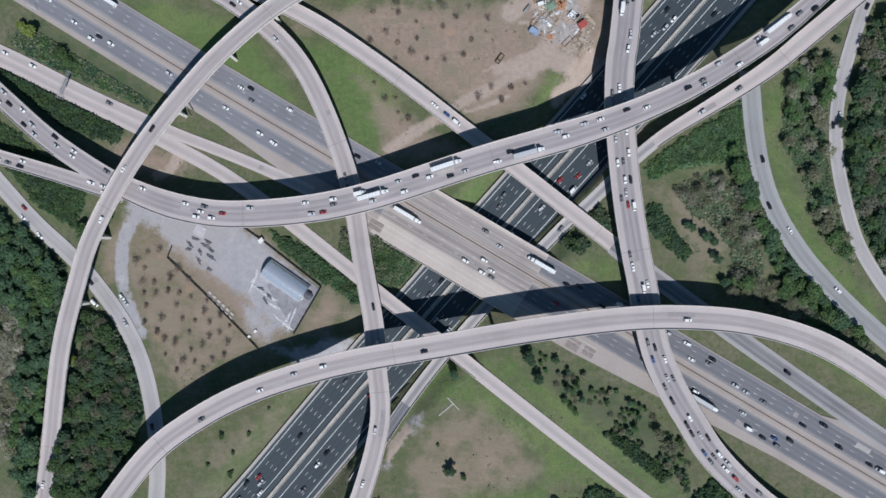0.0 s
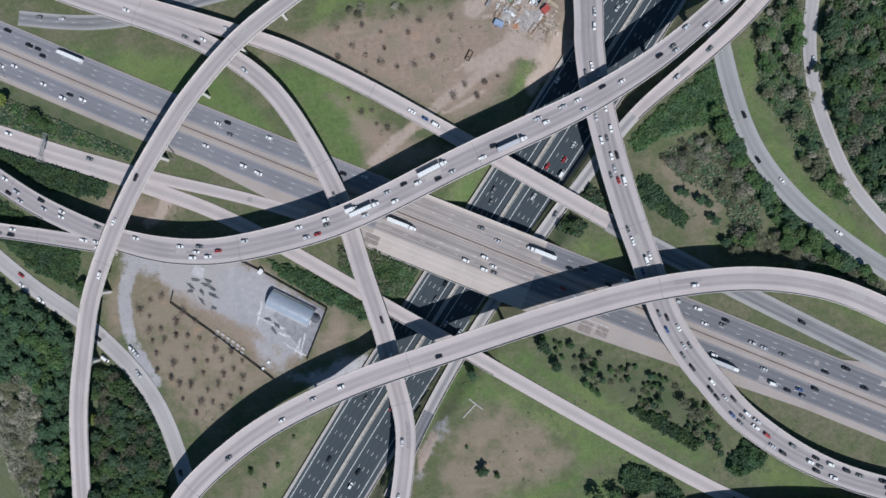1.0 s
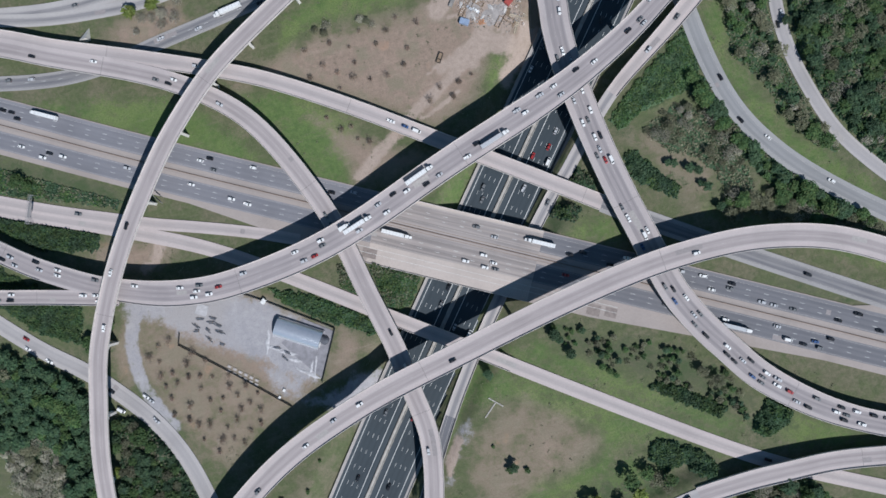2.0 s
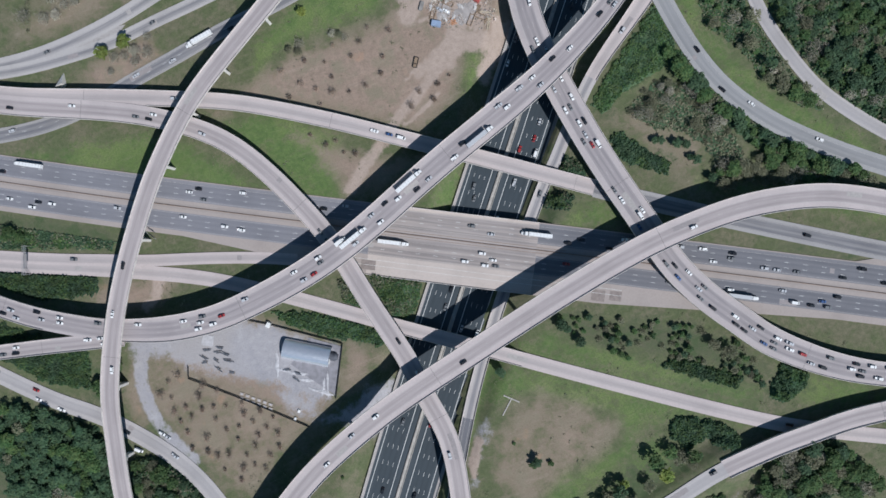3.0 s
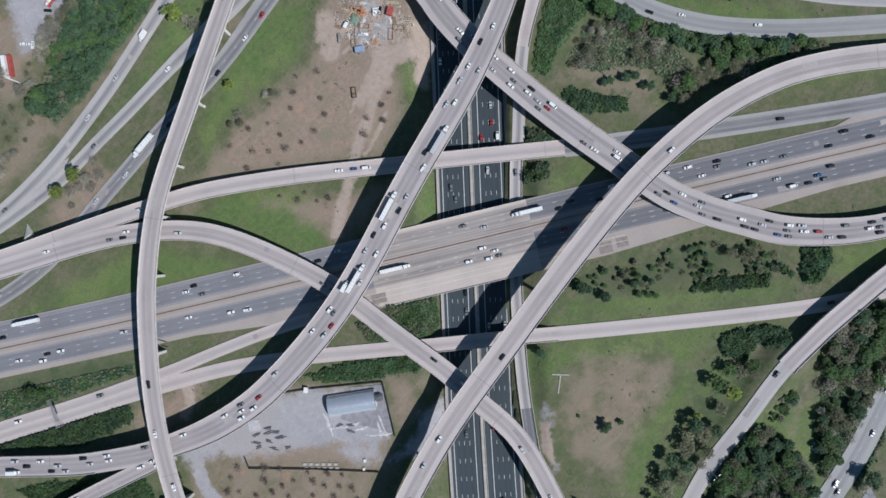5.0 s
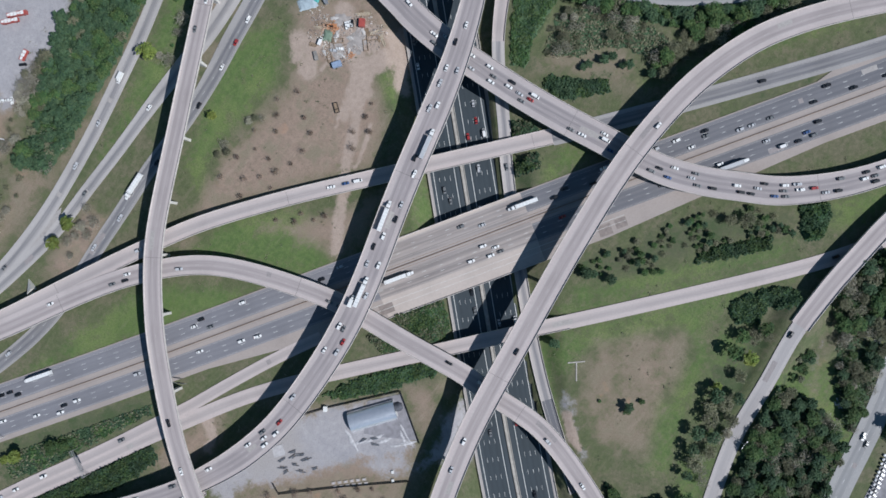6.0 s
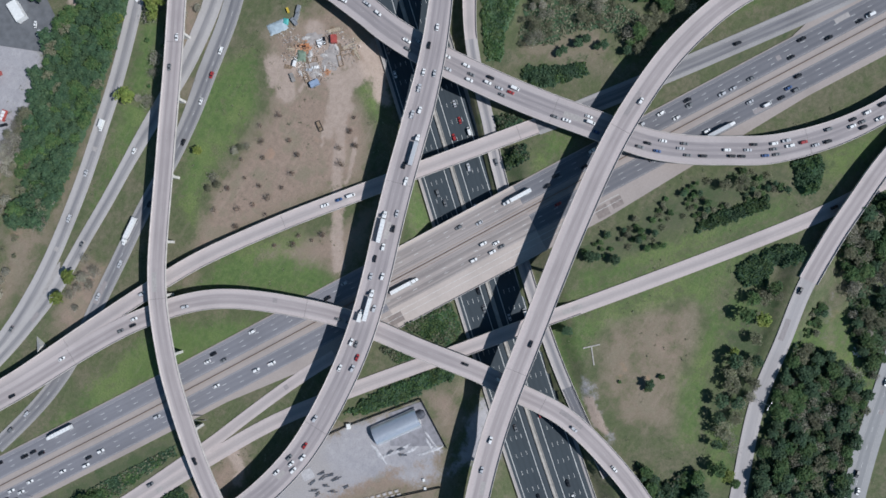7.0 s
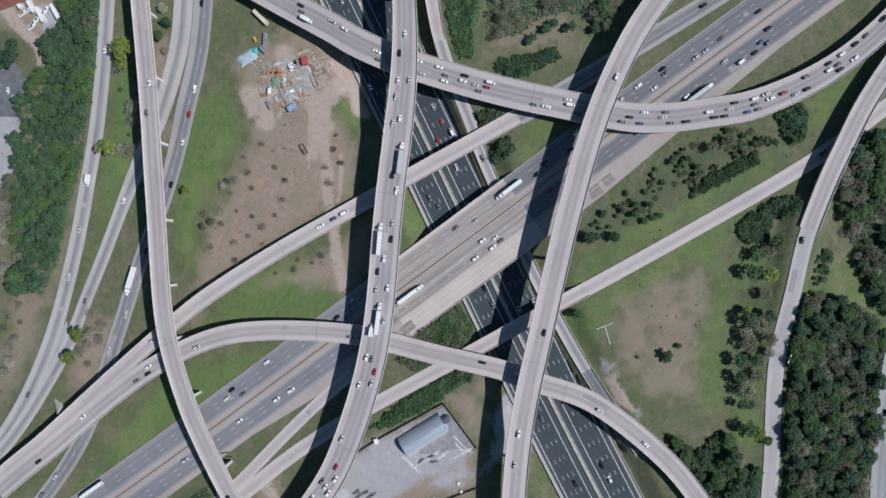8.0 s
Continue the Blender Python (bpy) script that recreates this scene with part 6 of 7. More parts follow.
CARS = [f(c) for f, cs in ((sedan, ("white", "silver", "black", "grey", "red", "blue")), (suv, ("white", "silver", "black", "grey", "red")),
                           (pickup, ("white", "black", "silver")), (van, ("white",))) for c in cs]
ODDS = [9, 6, 9, 6, 1.2, 1, 7, 4, 8, 5, 0.6, 3, 2, 2, 2.5]
TRUCKS = [semi("white", "white"), semi("red", "white"), semi("blue", "maroon"), semi("white", "silver"), box_truck("white"), box_truck("blue")]
PARKED = set()


def put_vehicle(base, line, s, off, turn, dz=0.03):
    p, yaw = line.at(s, off, dz)
    slope = line.pitch(s)
    if turn:
        yaw, slope = yaw + math.pi, -slope
    m = Matrix.Translation(p) @ Matrix.Rotation(yaw, 4, "Z") @ Matrix.Rotation(-slope, 4, "Y")
    if base not in PARKED:
        PARKED.add(base)
        base.matrix_basis = m
        return base
    return copy_thing(base, m)


def traffic(key, seed, offsets, gap, turn=False, lorries=0.06, span=None, dz=0.03):
    """Vehicles along lanes at irregular gaps; span: the stretch of the plan that carries them."""
    rng, line = np.random.default_rng(seed), LINES[key]
    a, b = span or (0, line.length)
    odds = np.array(ODDS) / sum(ODDS)
    for off in offsets:
        s = a + rng.random() * gap
        while s < b - 12:
            big = rng.random() < lorries
            if big:
                s += 9
                base = TRUCKS[rng.choice(6, p=[0.34, 0.13, 0.06, 0.13, 0.26, 0.08])]
            else:
                base = CARS[rng.choice(len(CARS), p=odds)]
            put_vehicle(base, line, s, off + rng.normal() * 0.22, turn, dz)
            s += (14 if big else 0) + 6.5 + rng.exponential(max(gap - 6.5, 1.5))


def stretch(key, p, q):
    return tuple(sorted((ahead(key, *p), ahead(key, *q))))


traffic("central_flyover", 1, (-3.7, 0.0, 3.7), 31, lorries=0.2)
traffic("traffic_flyover", 2, (-3.9, -0.2, 3.5), 25, span=stretch("traffic_flyover", (97, 110), (118, -57)), lorries=0.05)
traffic("traffic_flyover", 3, (-3.6, 0.1, 3.6), 19.5, span=stretch("traffic_flyover", (119, -60), (290, -210)), lorries=0.02)
traffic("traffic_flyover", 4, (-3.6, 0.1, 3.6), 46, span=stretch("traffic_flyover", (113, 255), (97, 112)), lorries=0.42)
traffic("joining_ramp", 5, (-1.8, 1.8), 60)
traffic("left_flyover", 6, (-1.8, 1.8), 190, lorries=0.0)
traffic("south_flyover", 7, (-1.8, 1.8), 190, lorries=0.0)
traffic("arc_ramp", 8, (-1.8, 1.8), 110, lorries=0.02)
traffic("upper_ramp", 9, (0.0,), 170, lorries=0.0)
traffic("lower_ramp", 10, (0.3,), 150, lorries=0.1)
traffic("merge_ramp", 11, (0.0,), 60, lorries=0.0)
traffic("eastern_flyover", 12, (-1.8,), 210, lorries=0.0)
traffic("frontage_road", 13, (0.0,), 140, lorries=0.15)
traffic("northern_road", 14, (-1.9, 1.9), 110, turn=True, lorries=0.3)
traffic("outer_road", 15, (-1.9, 1.9), 150, lorries=0.05)
traffic("west_road", 16, (0.0,), 110, lorries=0.1)
traffic("slip_road", 17, (0.0,), 200, lorries=0.1)
traffic("service_road", 18, (-1.9, 1.9), 75, lorries=0.2)
traffic("southwest_road", 19, (-1.9, 1.9), 95, lorries=0.0)
traffic("main_freeway", 20, (-6.7, -10.4, -14.0), 62, lorries=0.07)
traffic("main_freeway", 21, (6.7, 10.4, 14.0), 62, turn=True, lorries=0.07)
traffic("sunken_freeway", 22, (-7.6, -11.3, -14.9, -18.6), 85, lorries=0.02)
traffic("sunken_freeway", 23, (7.4, 11.1, 14.7, 18.4), 80, turn=True, lorries=0.03)
traffic("street", 24, (-1.9, 1.9), 60)

for base in (*CARS, *TRUCKS):
    if base not in PARKED:
        for o in (*base.children_recursive, base):
            bpy.data.objects.remove(o)

# ---- yard, works and roadside things ----
TIN = material("corrugated_tin", (0.74, 0.74, 0.78), 0.2, 0.68)
_n = Nodes(TIN)
_n.colour(_n.mix(_n.step(_n.noise(0.35, 6), 0.4, 0.7), (0.84, 0.86, 0.90), (0.76, 0.79, 0.84)))
DARKTIN = plain("dark_tin", (0.12, 0.125, 0.145), 0.6, 0.3, vary=0.3)
GANTRYGREY = plain("grey_truss_steel", (0.42, 0.42, 0.42), 0.5, 0.4, vary=0.2)
FENCE = plain("dark_fence_mesh", (0.045, 0.045, 0.045), 0.7)
TARP = plain("pale_blue_tarpaulin", (0.42, 0.50, 0.55), 0.6, vary=0.3, scale=0.6, bump=0.4)
TEAL = plain("teal_tarpaulin", (0.10, 0.42, 0.40), 0.6, vary=0.3)
BLUEBOX = plain("blue_container_paint", (0.30, 0.38, 0.52), 0.5, vary=0.25)
ORANGE = plain("orange_machine_paint", (0.50, 0.22, 0.10), 0.5, vary=0.25)
REDBOX = plain("red_container_paint", (0.42, 0.09, 0.075), 0.5, vary=0.3)
CREAM = plain("cream_trailer_paint", (0.66, 0.60, 0.48), 0.5, vary=0.2)
SUNYELLOW = plain("yellow_machine_paint", (0.62, 0.46, 0.06), 0.5, vary=0.2)
DEBRIS = foliage("mixed_rubble", (0.40, 0.33, 0.285), (0.55, 0.485, 0.44), (0.78, 0.74, 0.70))
TIMBER = plain("weathered_timber", (0.30, 0.22, 0.15), 0.9, vary=0.4, scale=1.0)
WATER = material("creek_water", (0.05, 0.06, 0.055), 0.08)


def stand(x, y):
    return float(ground_height(np.array([x]), np.array([y]))[0]) - 0.16


def placed(name, label, category, x, y, yaw=0.0, group="", kind=""):
    ob = tagged(new(name), label, category, group, kind)
    ob.matrix_basis = Matrix.Translation((x, y, stand(x, y))) @ Matrix.Rotation(yaw, 4, "Z")
    return ob


def quonset_hut():
    """A long half-round tin hall with a small lean-to at one end."""
    hut = placed("quonset_hut", "silver half-round corrugated metal hall on pale gravel", "building", -123.4, -21.0, -0.60)
    length, r, high = 32.5, 7.1, 6.0
    rows, v, f = 261, [], []
    arc = 25
    for i in range(rows):
        x = -length / 2 + length * i / (rows - 1)
        g = 1.0 + 0.006 * math.sin(i * math.pi / 2)
        for j in range(arc):
            a = math.pi * j / (arc - 1)
            v.append((x, -r * g * math.cos(a), high * g * math.sin(a) ** 0.9))
    for i in range(rows - 1):
        for j in range(arc - 1):
            a = i * arc + j
            f.append((a, a + 1, a + arc + 1, a + arc))
    part("arched_roof", mesh_of("arched_roof", v, f, TIN, smooth=True), hut, "ribbed shiny tin vault")
    for x, g in ((-length / 2 + 0.5, 1), (length / 2 - 0.5, -1)):
        ring = [(x, -r * math.cos(math.pi * j / 16) * 0.985, high * 0.985 * math.sin(math.pi * j / 16) ** 0.9) for j in range(17)]
        ring += [(x + 0.2 * g, q[1], q[2]) for q in ring]
        faces = [tuple(range(17)), tuple(range(33, 16, -1))] + [(j, j + 17, j + 18, j + 1) for j in range(16)]
        part("end_wall", mesh_of("end_wall", ring, faces, STEEL), hut)
    v = [(length / 2 + x, 1.0 - 3.2 * g * math.cos(math.pi * k / 8), 0.1 + 3.4 * g * math.sin(math.pi * k / 8)) for x, g in ((-0.3, 1.0), (3.2, 1.0), (5.0, 0.55)) for k in range(9)]
    f = [(i * 9 + k, (i + 1) * 9 + k, (i + 1) * 9 + k + 1, i * 9 + k + 1) for i in range(2) for k in range(8)] + [tuple(range(18, 27))]
    part("lean_to", mesh_of("lean_to", v, f, DARKTIN), hut, "dark rounded lean-to")
    b = Soup()
    b.box(length / 2 + 0.05, -2.6, 1.7, 0.25, 3.6, 3.4)
    part("roller_door", b.mesh("roller_door", WHITE), hut)
    return hut


def fence(name, pts, label):
    root = tagged(new(name), label, "fence", "yard fences")
    for (ax, ay), (bx, by) in zip(pts, pts[1:]):
        d = math.hypot(bx - ax, by - ay)
        n = max(int(d / 3.0), 1)
        yaw = math.atan2(by - ay, bx - ax)
        for i in range(n):
            x, y = ax + (bx - ax) * i / n, ay + (by - ay) * i / n
            z = stand(x, y)
            s = Soup()
            s.tube((x, y, z - 0.2), (x, y, z + 2.2), 0.06, 0.06, 6)
            part("post", s.mesh("post", FENCE), root)
            s = Soup()
            s.box(x + math.cos(yaw) * d / n / 2, y + math.sin(yaw) * d / n / 2, z + 1.15, d / n, 0.05, 2.0, yaw)
            part("screen_panel", s.mesh("screen_panel", FENCE), root)
    return root


def container(name, label, x, y, yaw, size, mat, category="container"):
    ob = placed(name, label, category, x, y, yaw, "site containers")
    lx, ly, lz = size
    part("box", hull("box", [(-lx / 2, ly / 2, 0.05, lz), (lx / 2, ly / 2, 0.05, lz)], mat, 0.05), ob)
    for k in range(int(lx / 0.9)):
        q = -lx / 2 + 0.5 + k * 0.9
        part("rib", hull("rib", [(q, ly / 2 + 0.04, 0.15, lz + 0.04), (q + 0.3, ly / 2 + 0.04, 0.15, lz + 0.04)], mat, 0.02), ob)
    return ob


def digger(x, y, yaw):
    ob = placed("excavator", "orange tracked excavator on bare soil", "machine", x, y, yaw)
    for g in (-1.1, 1.1):
        part("track", hull("track", [(-1.9, 0.3, 0.25, 0.6), (-1.5, 0.3, 0.0, 0.85), (1.5, 0.3, 0.0, 0.85), (1.9, 0.3, 0.25, 0.6)], RUBBER, 0.05), ob, at=Matrix.Translation((0, g, 0)))
    part("engine_house", hull("engine_house", [(-2.2, 1.2, 0.9, 2.0), (0.6, 1.25, 0.9, 2.1), (1.2, 1.1, 0.9, 1.6)], ORANGE), ob)
    part("cab", hull("cab", [(0.0, 0.55, 1.0, 2.8), (1.3, 0.5, 1.0, 2.6)], GLASS), ob, at=Matrix.Translation((0, 0.65, 0)))
    s = Soup()
    s.tube((0.9, -0.3, 1.6), (3.6, -0.3, 3.6), 0.28, 0.24)
    part("boom", s.mesh("boom", ORANGE), ob)
    s = Soup()
    s.tube((3.6, -0.3, 3.6), (5.4, -0.3, 1.2), 0.22, 0.16)
    part("stick", s.mesh("stick", ORANGE), ob)
    s = Soup()
    s.box(5.5, -0.3, 0.7, 0.9, 1.1, 0.9, 0, 0.7)
    part("bucket", s.mesh("bucket", RUBBER), ob)


def heap(name, label, x, y, radius, high, count, mat, seed, big=1.0):
    """A loose pile of broken pieces."""
    rng = np.random.default_rng(seed)
    s = Soup()
    z = stand(x, y)
    for _ in range(count):
        r, a = radius * rng.random() ** 0.6, rng.random() * 6.28
        g = big * (0.2 + 0.55 * rng.random() ** 2)
        s.box(x + r * math.cos(a), y + r * math.sin(a), z + 0.1 + high * (1 - r / radius) * rng.random(), g * 2.2, g, g, rng.random() * 3.1, 0.8)
    return tagged(new(name, s.mesh(name, mat)), label, "rubble", kind="stuff")


def mound(name, label, x, y, lx, ly, yaw, high, mat, seed):
    """A low spread of loose earth or dust with a ragged rim."""
    rng = np.random.default_rng(seed)
    sides, rings = 40, 6
    v, f = [(0.0, 0.0, high)], []
    for r in range(1, rings + 1):
        for k in range(sides):
            a = 6.2832 * k / sides
            rag = 1 + 0.5 * noise.noise((math.cos(a) * 1.6, math.sin(a) * 1.6, seed)) + 0.45 * noise.noise((math.cos(a) * 4.5, math.sin(a) * 4.5, seed)) + 0.06 * rng.normal()
            q = r / rings * rag
            v.append((math.cos(a) * q * lx / 2, math.sin(a) * q * ly / 2, -0.15 if r == rings else high * (1 - (r / rings) ** 2) * (0.7 + 0.6 * rng.random())))
    f += [(0, 1 + k, 1 + (k + 1) % sides) for k in range(sides)]
    f += [(1 + r * sides + k, 1 + (r + 1) * sides + k, 1 + (r + 1) * sides + (k + 1) % sides, 1 + r * sides + (k + 1) % sides) for r in range(rings - 1) for k in range(sides)]
    ob = new(name, mesh_of(name, v, f, mat, smooth=True))
    ob.matrix_basis = Matrix.Translation((x, y, stand(x, y) + 0.08)) @ Matrix.Rotation(yaw, 4, "Z")
    return tagged(ob, label, "earth", kind="stuff")


def tarp(name, label, x, y, yaw, lx, ly, mat, seed):
    """A rumpled sheet over a load."""
    rng = np.random.default_rng(seed)
    v, n = [], 14
    for i in range(n):
        for j in range(n):
            e = max(abs(i / (n - 1) - 0.5), abs(j / (n - 1) - 0.5)) * 2
            z = 0.0 if e > 0.99 else 1.1 * (1 - e ** 4) + 0.35 * noise.noise((i * 0.6, j * 0.6, seed))
            v.append(((i / (n - 1) - 0.5) * lx * (1 + 0.1 * rng.normal() * 0.4), (j / (n - 1) - 0.5) * ly * (1 + 0.1 * rng.normal() * 0.4), z))
    f = [(i * n + j, (i + 1) * n + j, (i + 1) * n + j + 1, i * n + j + 1) for i in range(n - 1) for j in range(n - 1)]
    ob = new(name, mesh_of(name, v, f, mat, smooth=True))
    ob.matrix_basis = Matrix.Translation((x, y, stand(x, y))) @ Matrix.Rotation(yaw, 4, "Z")
    return tagged(ob, label, "tarpaulin")


def gantry():
    """A grey truss over the two slip lanes with a sign board on it."""
    (ax, ay), (bx, by) = (-272.3, 123.3), (-280.2, 105.4)
    d, yaw = math.hypot(bx - ax, by - ay), math.atan2(by - ay, bx - ax)
    ob = placed("sign_gantry", "grey steel truss gantry over the slip road", "gantry", ax, ay, yaw)
    for x in (0.0, d):
        for y in (-0.7, 0.7):
            s = Soup()
            s.tube((x, y, -0.2), (x, y, 7.6), 0.18, 0.16, 8)
            part("post", s.mesh("post", GANTRYGREY), ob)
    for y in (-0.8, 0.8):
        for z in (6.2, 7.6):
            s = Soup()
            s.tube((-0.4, y, z), (d + 0.4, y, z), 0.1, 0.1, 6)
            part("chord", s.mesh("chord", GANTRYGREY), ob)
    for k in range(int(d / 1.6)):
        x = 0.8 + k * 1.6
        s = Soup()
        s.tube((x, -0.8, 7.6), (x + 1.6, 0.8, 7.6), 0.07, 0.07, 5)
        s.tube((x, 0.8, 6.2), (x + 1.6, 0.8, 7.6), 0.07, 0.07, 5)
        part("brace", s.mesh("brace", GANTRYGREY), ob)
    s = Soup()
    s.box(d * 0.5, 1.05, 6.9, 9.0, 0.12, 2.6)
    part("sign_board", s.mesh("sign_board", STEEL), ob, "grey back of a sign board")


def mast(x, y, high, name="light_mast", arms=2, yaw=0.0):
    ob = placed(name, "tall galvanised road light mast", "street lamp", x, y, yaw, "road lights")
    s = Soup()
    s.tube((0, 0, -0.2), (0, 0, high), 0.17, 0.09, 8)
    part("pole", s.mesh("pole", WHITE), ob)
    for k in range(arms):
        g = 1 if k % 2 else -1
        s = Soup()
        s.tube((0, 0, high - 0.3), (2.2 * g, 0, high), 0.06, 0.05, 6)
        part("arm", s.mesh("arm", STEEL), ob)
        part("lamp_head", hull("lamp_head", [(2.0, 0.16, high - 0.12, high + 0.06), (2.9, 0.14, high - 0.1, high + 0.04)], STEEL, 0.03), ob, at=Matrix.Rotation(0 if g > 0 else math.pi, 4, "Z"))


def cantilever_sign(x, y, yaw, reach=14.0):
    ob = placed("cantilever_sign", "steel cantilever sign reaching over the shoulder", "road sign", x, y, yaw)
    s = Soup()
    s.tube((0, 0, -0.2), (0, 0, 7.4), 0.24, 0.2, 8)
    part("post", s.mesh("post", STEEL), ob)
    for z in (6.0, 7.2):
        s = Soup()
        s.tube((0, 0, z), (reach, 0, z), 0.12, 0.09, 6)
        part("arm", s.mesh("arm", STEEL), ob)
    s = Soup()
    s.box(reach * 0.7, 0.25, 6.6, 5.0, 0.1, 2.4)
    part("sign_board", s.mesh("sign_board", FENCE), ob)


def kerb_tee():
    ob = placed("concrete_tee", "weathered pale concrete strips laid as a T in grass", "slab", -8.3, -104.3)
    z = 0.25
    for nm, (ax, ay), (bx, by) in (("cross_strip", (-3.9, 4.2), (4.1, -4.0)), ("long_strip", (0, 0), (-9.8, -8.0))):
        s = Soup()
        s.box((ax + bx) / 2, (ay + by) / 2, z - 0.1, math.hypot(bx - ax, by - ay), 0.8, 0.5, math.atan2(by - ay, bx - ax))
        part(nm, s.mesh(nm, BARRIER), ob)


def creek():
    l = Line([(178, -214, 0.0), (165, -221, 0.0), (158, -228, 0.0), (147, -236, 0.0), (136, -243, 0.0), (122, -250, 0.0), (104, -254, 0.0), (88, -262, 0.0)])
    ob = new("creek", l.sweep("creek", [(lambda s: -2.0 - 0.7 * math.sin(s * 0.31), -0.02), (lambda s: 2.2 + 0.8 * math.sin(s * 0.23 + 1), -0.02), (2.0, -0.4), (-2.0, -0.4)], WATER))
    tagged(ob, "narrow shiny creek between dark trees", "water", kind="structure")
    rng = np.random.default_rng(4)
    s = Soup()
    for _ in range(170):
        q, _ = l.at(rng.random() * l.length, rng.normal() * 1.8, 0.0)
        g = 0.25 + 0.5 * rng.random()
        s.box(q.x, q.y, q.z + g * 0.2, g * 1.6, g * 1.2, g, rng.random() * 3, 0.6)
    tagged(new("creek_rocks", s.mesh("creek_rocks", WHITE)), "pale rocks and foam along the creek", "rocks", kind="stuff")


def parked(base, x, y, yaw):
    m = Matrix.Translation((x, y, stand(x, y) + 0.05)) @ Matrix.Rotation(yaw, 4, "Z")
    return copy_thing(base, m)


def first(name, label_word):
    return next(b for b in (*CARS, *TRUCKS) if b in PARKED and b.name.split(".")[0] == name and b["label"].startswith(label_word))


quonset_hut()
fence("chain_fence", [(-154, 16.5), (-138.8, 6.2), (-98.6, -25), (-117.9, -57.8)], "dark screened wire fence round the gravel yard")
fence("chain_fence", [(-203.1, 2.7), (-206.1, -4.8), (-172.4, -37), (-142.4, -67.7)], "dark wire fence between gravel yard and field")
container("site_cabin", "small pale cabin at the yard gate", -140.3, 7.0, 0.66, (3.6, 2.6, 2.6), WHITE, "cabin")
gantry()
mast(18.8, -214.6, 17.0)
mast(-170.4, 224.2, 12.0, yaw=0.4)
mast(-299.0, 168.0, 12.0, yaw=1.0)
cantilever_sign(-193.5, 102.5, math.atan2(-13, 8.3))
kerb_tee()
creek()


def wing_wall():
    """A pale triangular wing wall where the ramp bridge meets its bank."""
    ob = tagged(new("wing_wall"), "pale concrete wing wall beside the ramp bridge", "wall", kind="structure")
    b = Soup()
    p, q, r = (-203.0, 224.0), (-204.6, 215.5), (-209.4, 215.2)
    b.add([(*p, -0.2), (*q, -0.2), (*r, -0.2), (*p, 0.4), (*q, 5.6), (*r, 5.6)], [(2, 1, 0), (3, 4, 5), (0, 1, 4, 3), (1, 2, 5, 4), (2, 0, 3, 5)])
    part("wall_face", b.mesh("wall_face", PIERS), ob)


wing_wall()

container("site_container", "pale blue steel container on bare soil", 46.5, 148.4, math.atan2(-4, 5) + math.pi / 2 - 1.5, (6.4, 3.8, 2.6), BLUEBOX)
tarp("ground_sheet", "pale blue rumpled tarpaulin over stacked material", 66.5, 190.8, math.atan2(-7.8, 10.4), 13.5, 8.0, TARP, 3)
tarp("teal_sheet", "teal tarpaulin over a small stack", 72.6, 188.0, 0.4, 4.6, 4.0, TEAL, 5)
for i, (x, y, a) in enumerate(((84.0, 184.3, 0.3), (79.0, 182.6, 0.2), (75.4, 182.4, 1.2))):
    container("waste_skip", "grey steel waste skip on the works", x, y, a, (5.6, 2.5, 2.0), STEEL)
container("yellow_tank", "yellow fuel tank on the works", 79.8, 190.4, 0.9, (3.6, 1.4, 1.5), SUNYELLOW)
digger(65.6, 166.8, 2.2)
container("red_container", "red steel container on bare soil", 79.1, 152.7, 0.6, (5.6, 4.0, 2.6), REDBOX)
container("open_skip", "dark open skip frame on bare soil", 42.2, 163.7, math.atan2(-3.7, -2.9), (6.0, 2.4, 1.6), GIRDER)
for i, (x, y) in enumerate(((48.9, 159.5), (61.8, 177.1), (75.8, 140.5), (56.7, 165.7), (53.0, 149.0), (68.0, 156.0))):
    heap("rubble_heap", "loose heap of broken concrete, soil and timber", x, y, 5.0 + (i % 3) * 1.6, 0.5, 80, DEBRIS, 70 + i, 0.8)
for i, (x, y, a) in enumerate(((76.6, 146.0, 1.0), (79.0, 137.0, 0.2), (83.6, 157.0, 0.5), (59.0, 176.0, 0.8), (47.0, 170.0, 1.9))):
    ob = placed("timber_stack", "stack of weathered timber planks", "timber", x, y, a, "timber stacks")
    for k in range(5):
        s = Soup()
        s.box(0.1 * k, (k - 2) * 0.55, 0.2 + 0.12 * (k % 2), 6.0 - 0.3 * k, 0.45, 0.3, 0.03 * k)
        part("plank", s.mesh("plank", TIMBER), ob)
parked(first("sedan", "white"), 74.5, 158.6, 0.9)
parked(first("pickup_truck", "white"), 71.2, 160.2, 0.9)
parked(first("pickup_truck", "white"), 56.2, 153.6, 2.2)
parked(first("suv", "silver"), 52.6, 156.4, 2.1)
parked(first("van", "white"), 51.7, 167.5, 0.3)


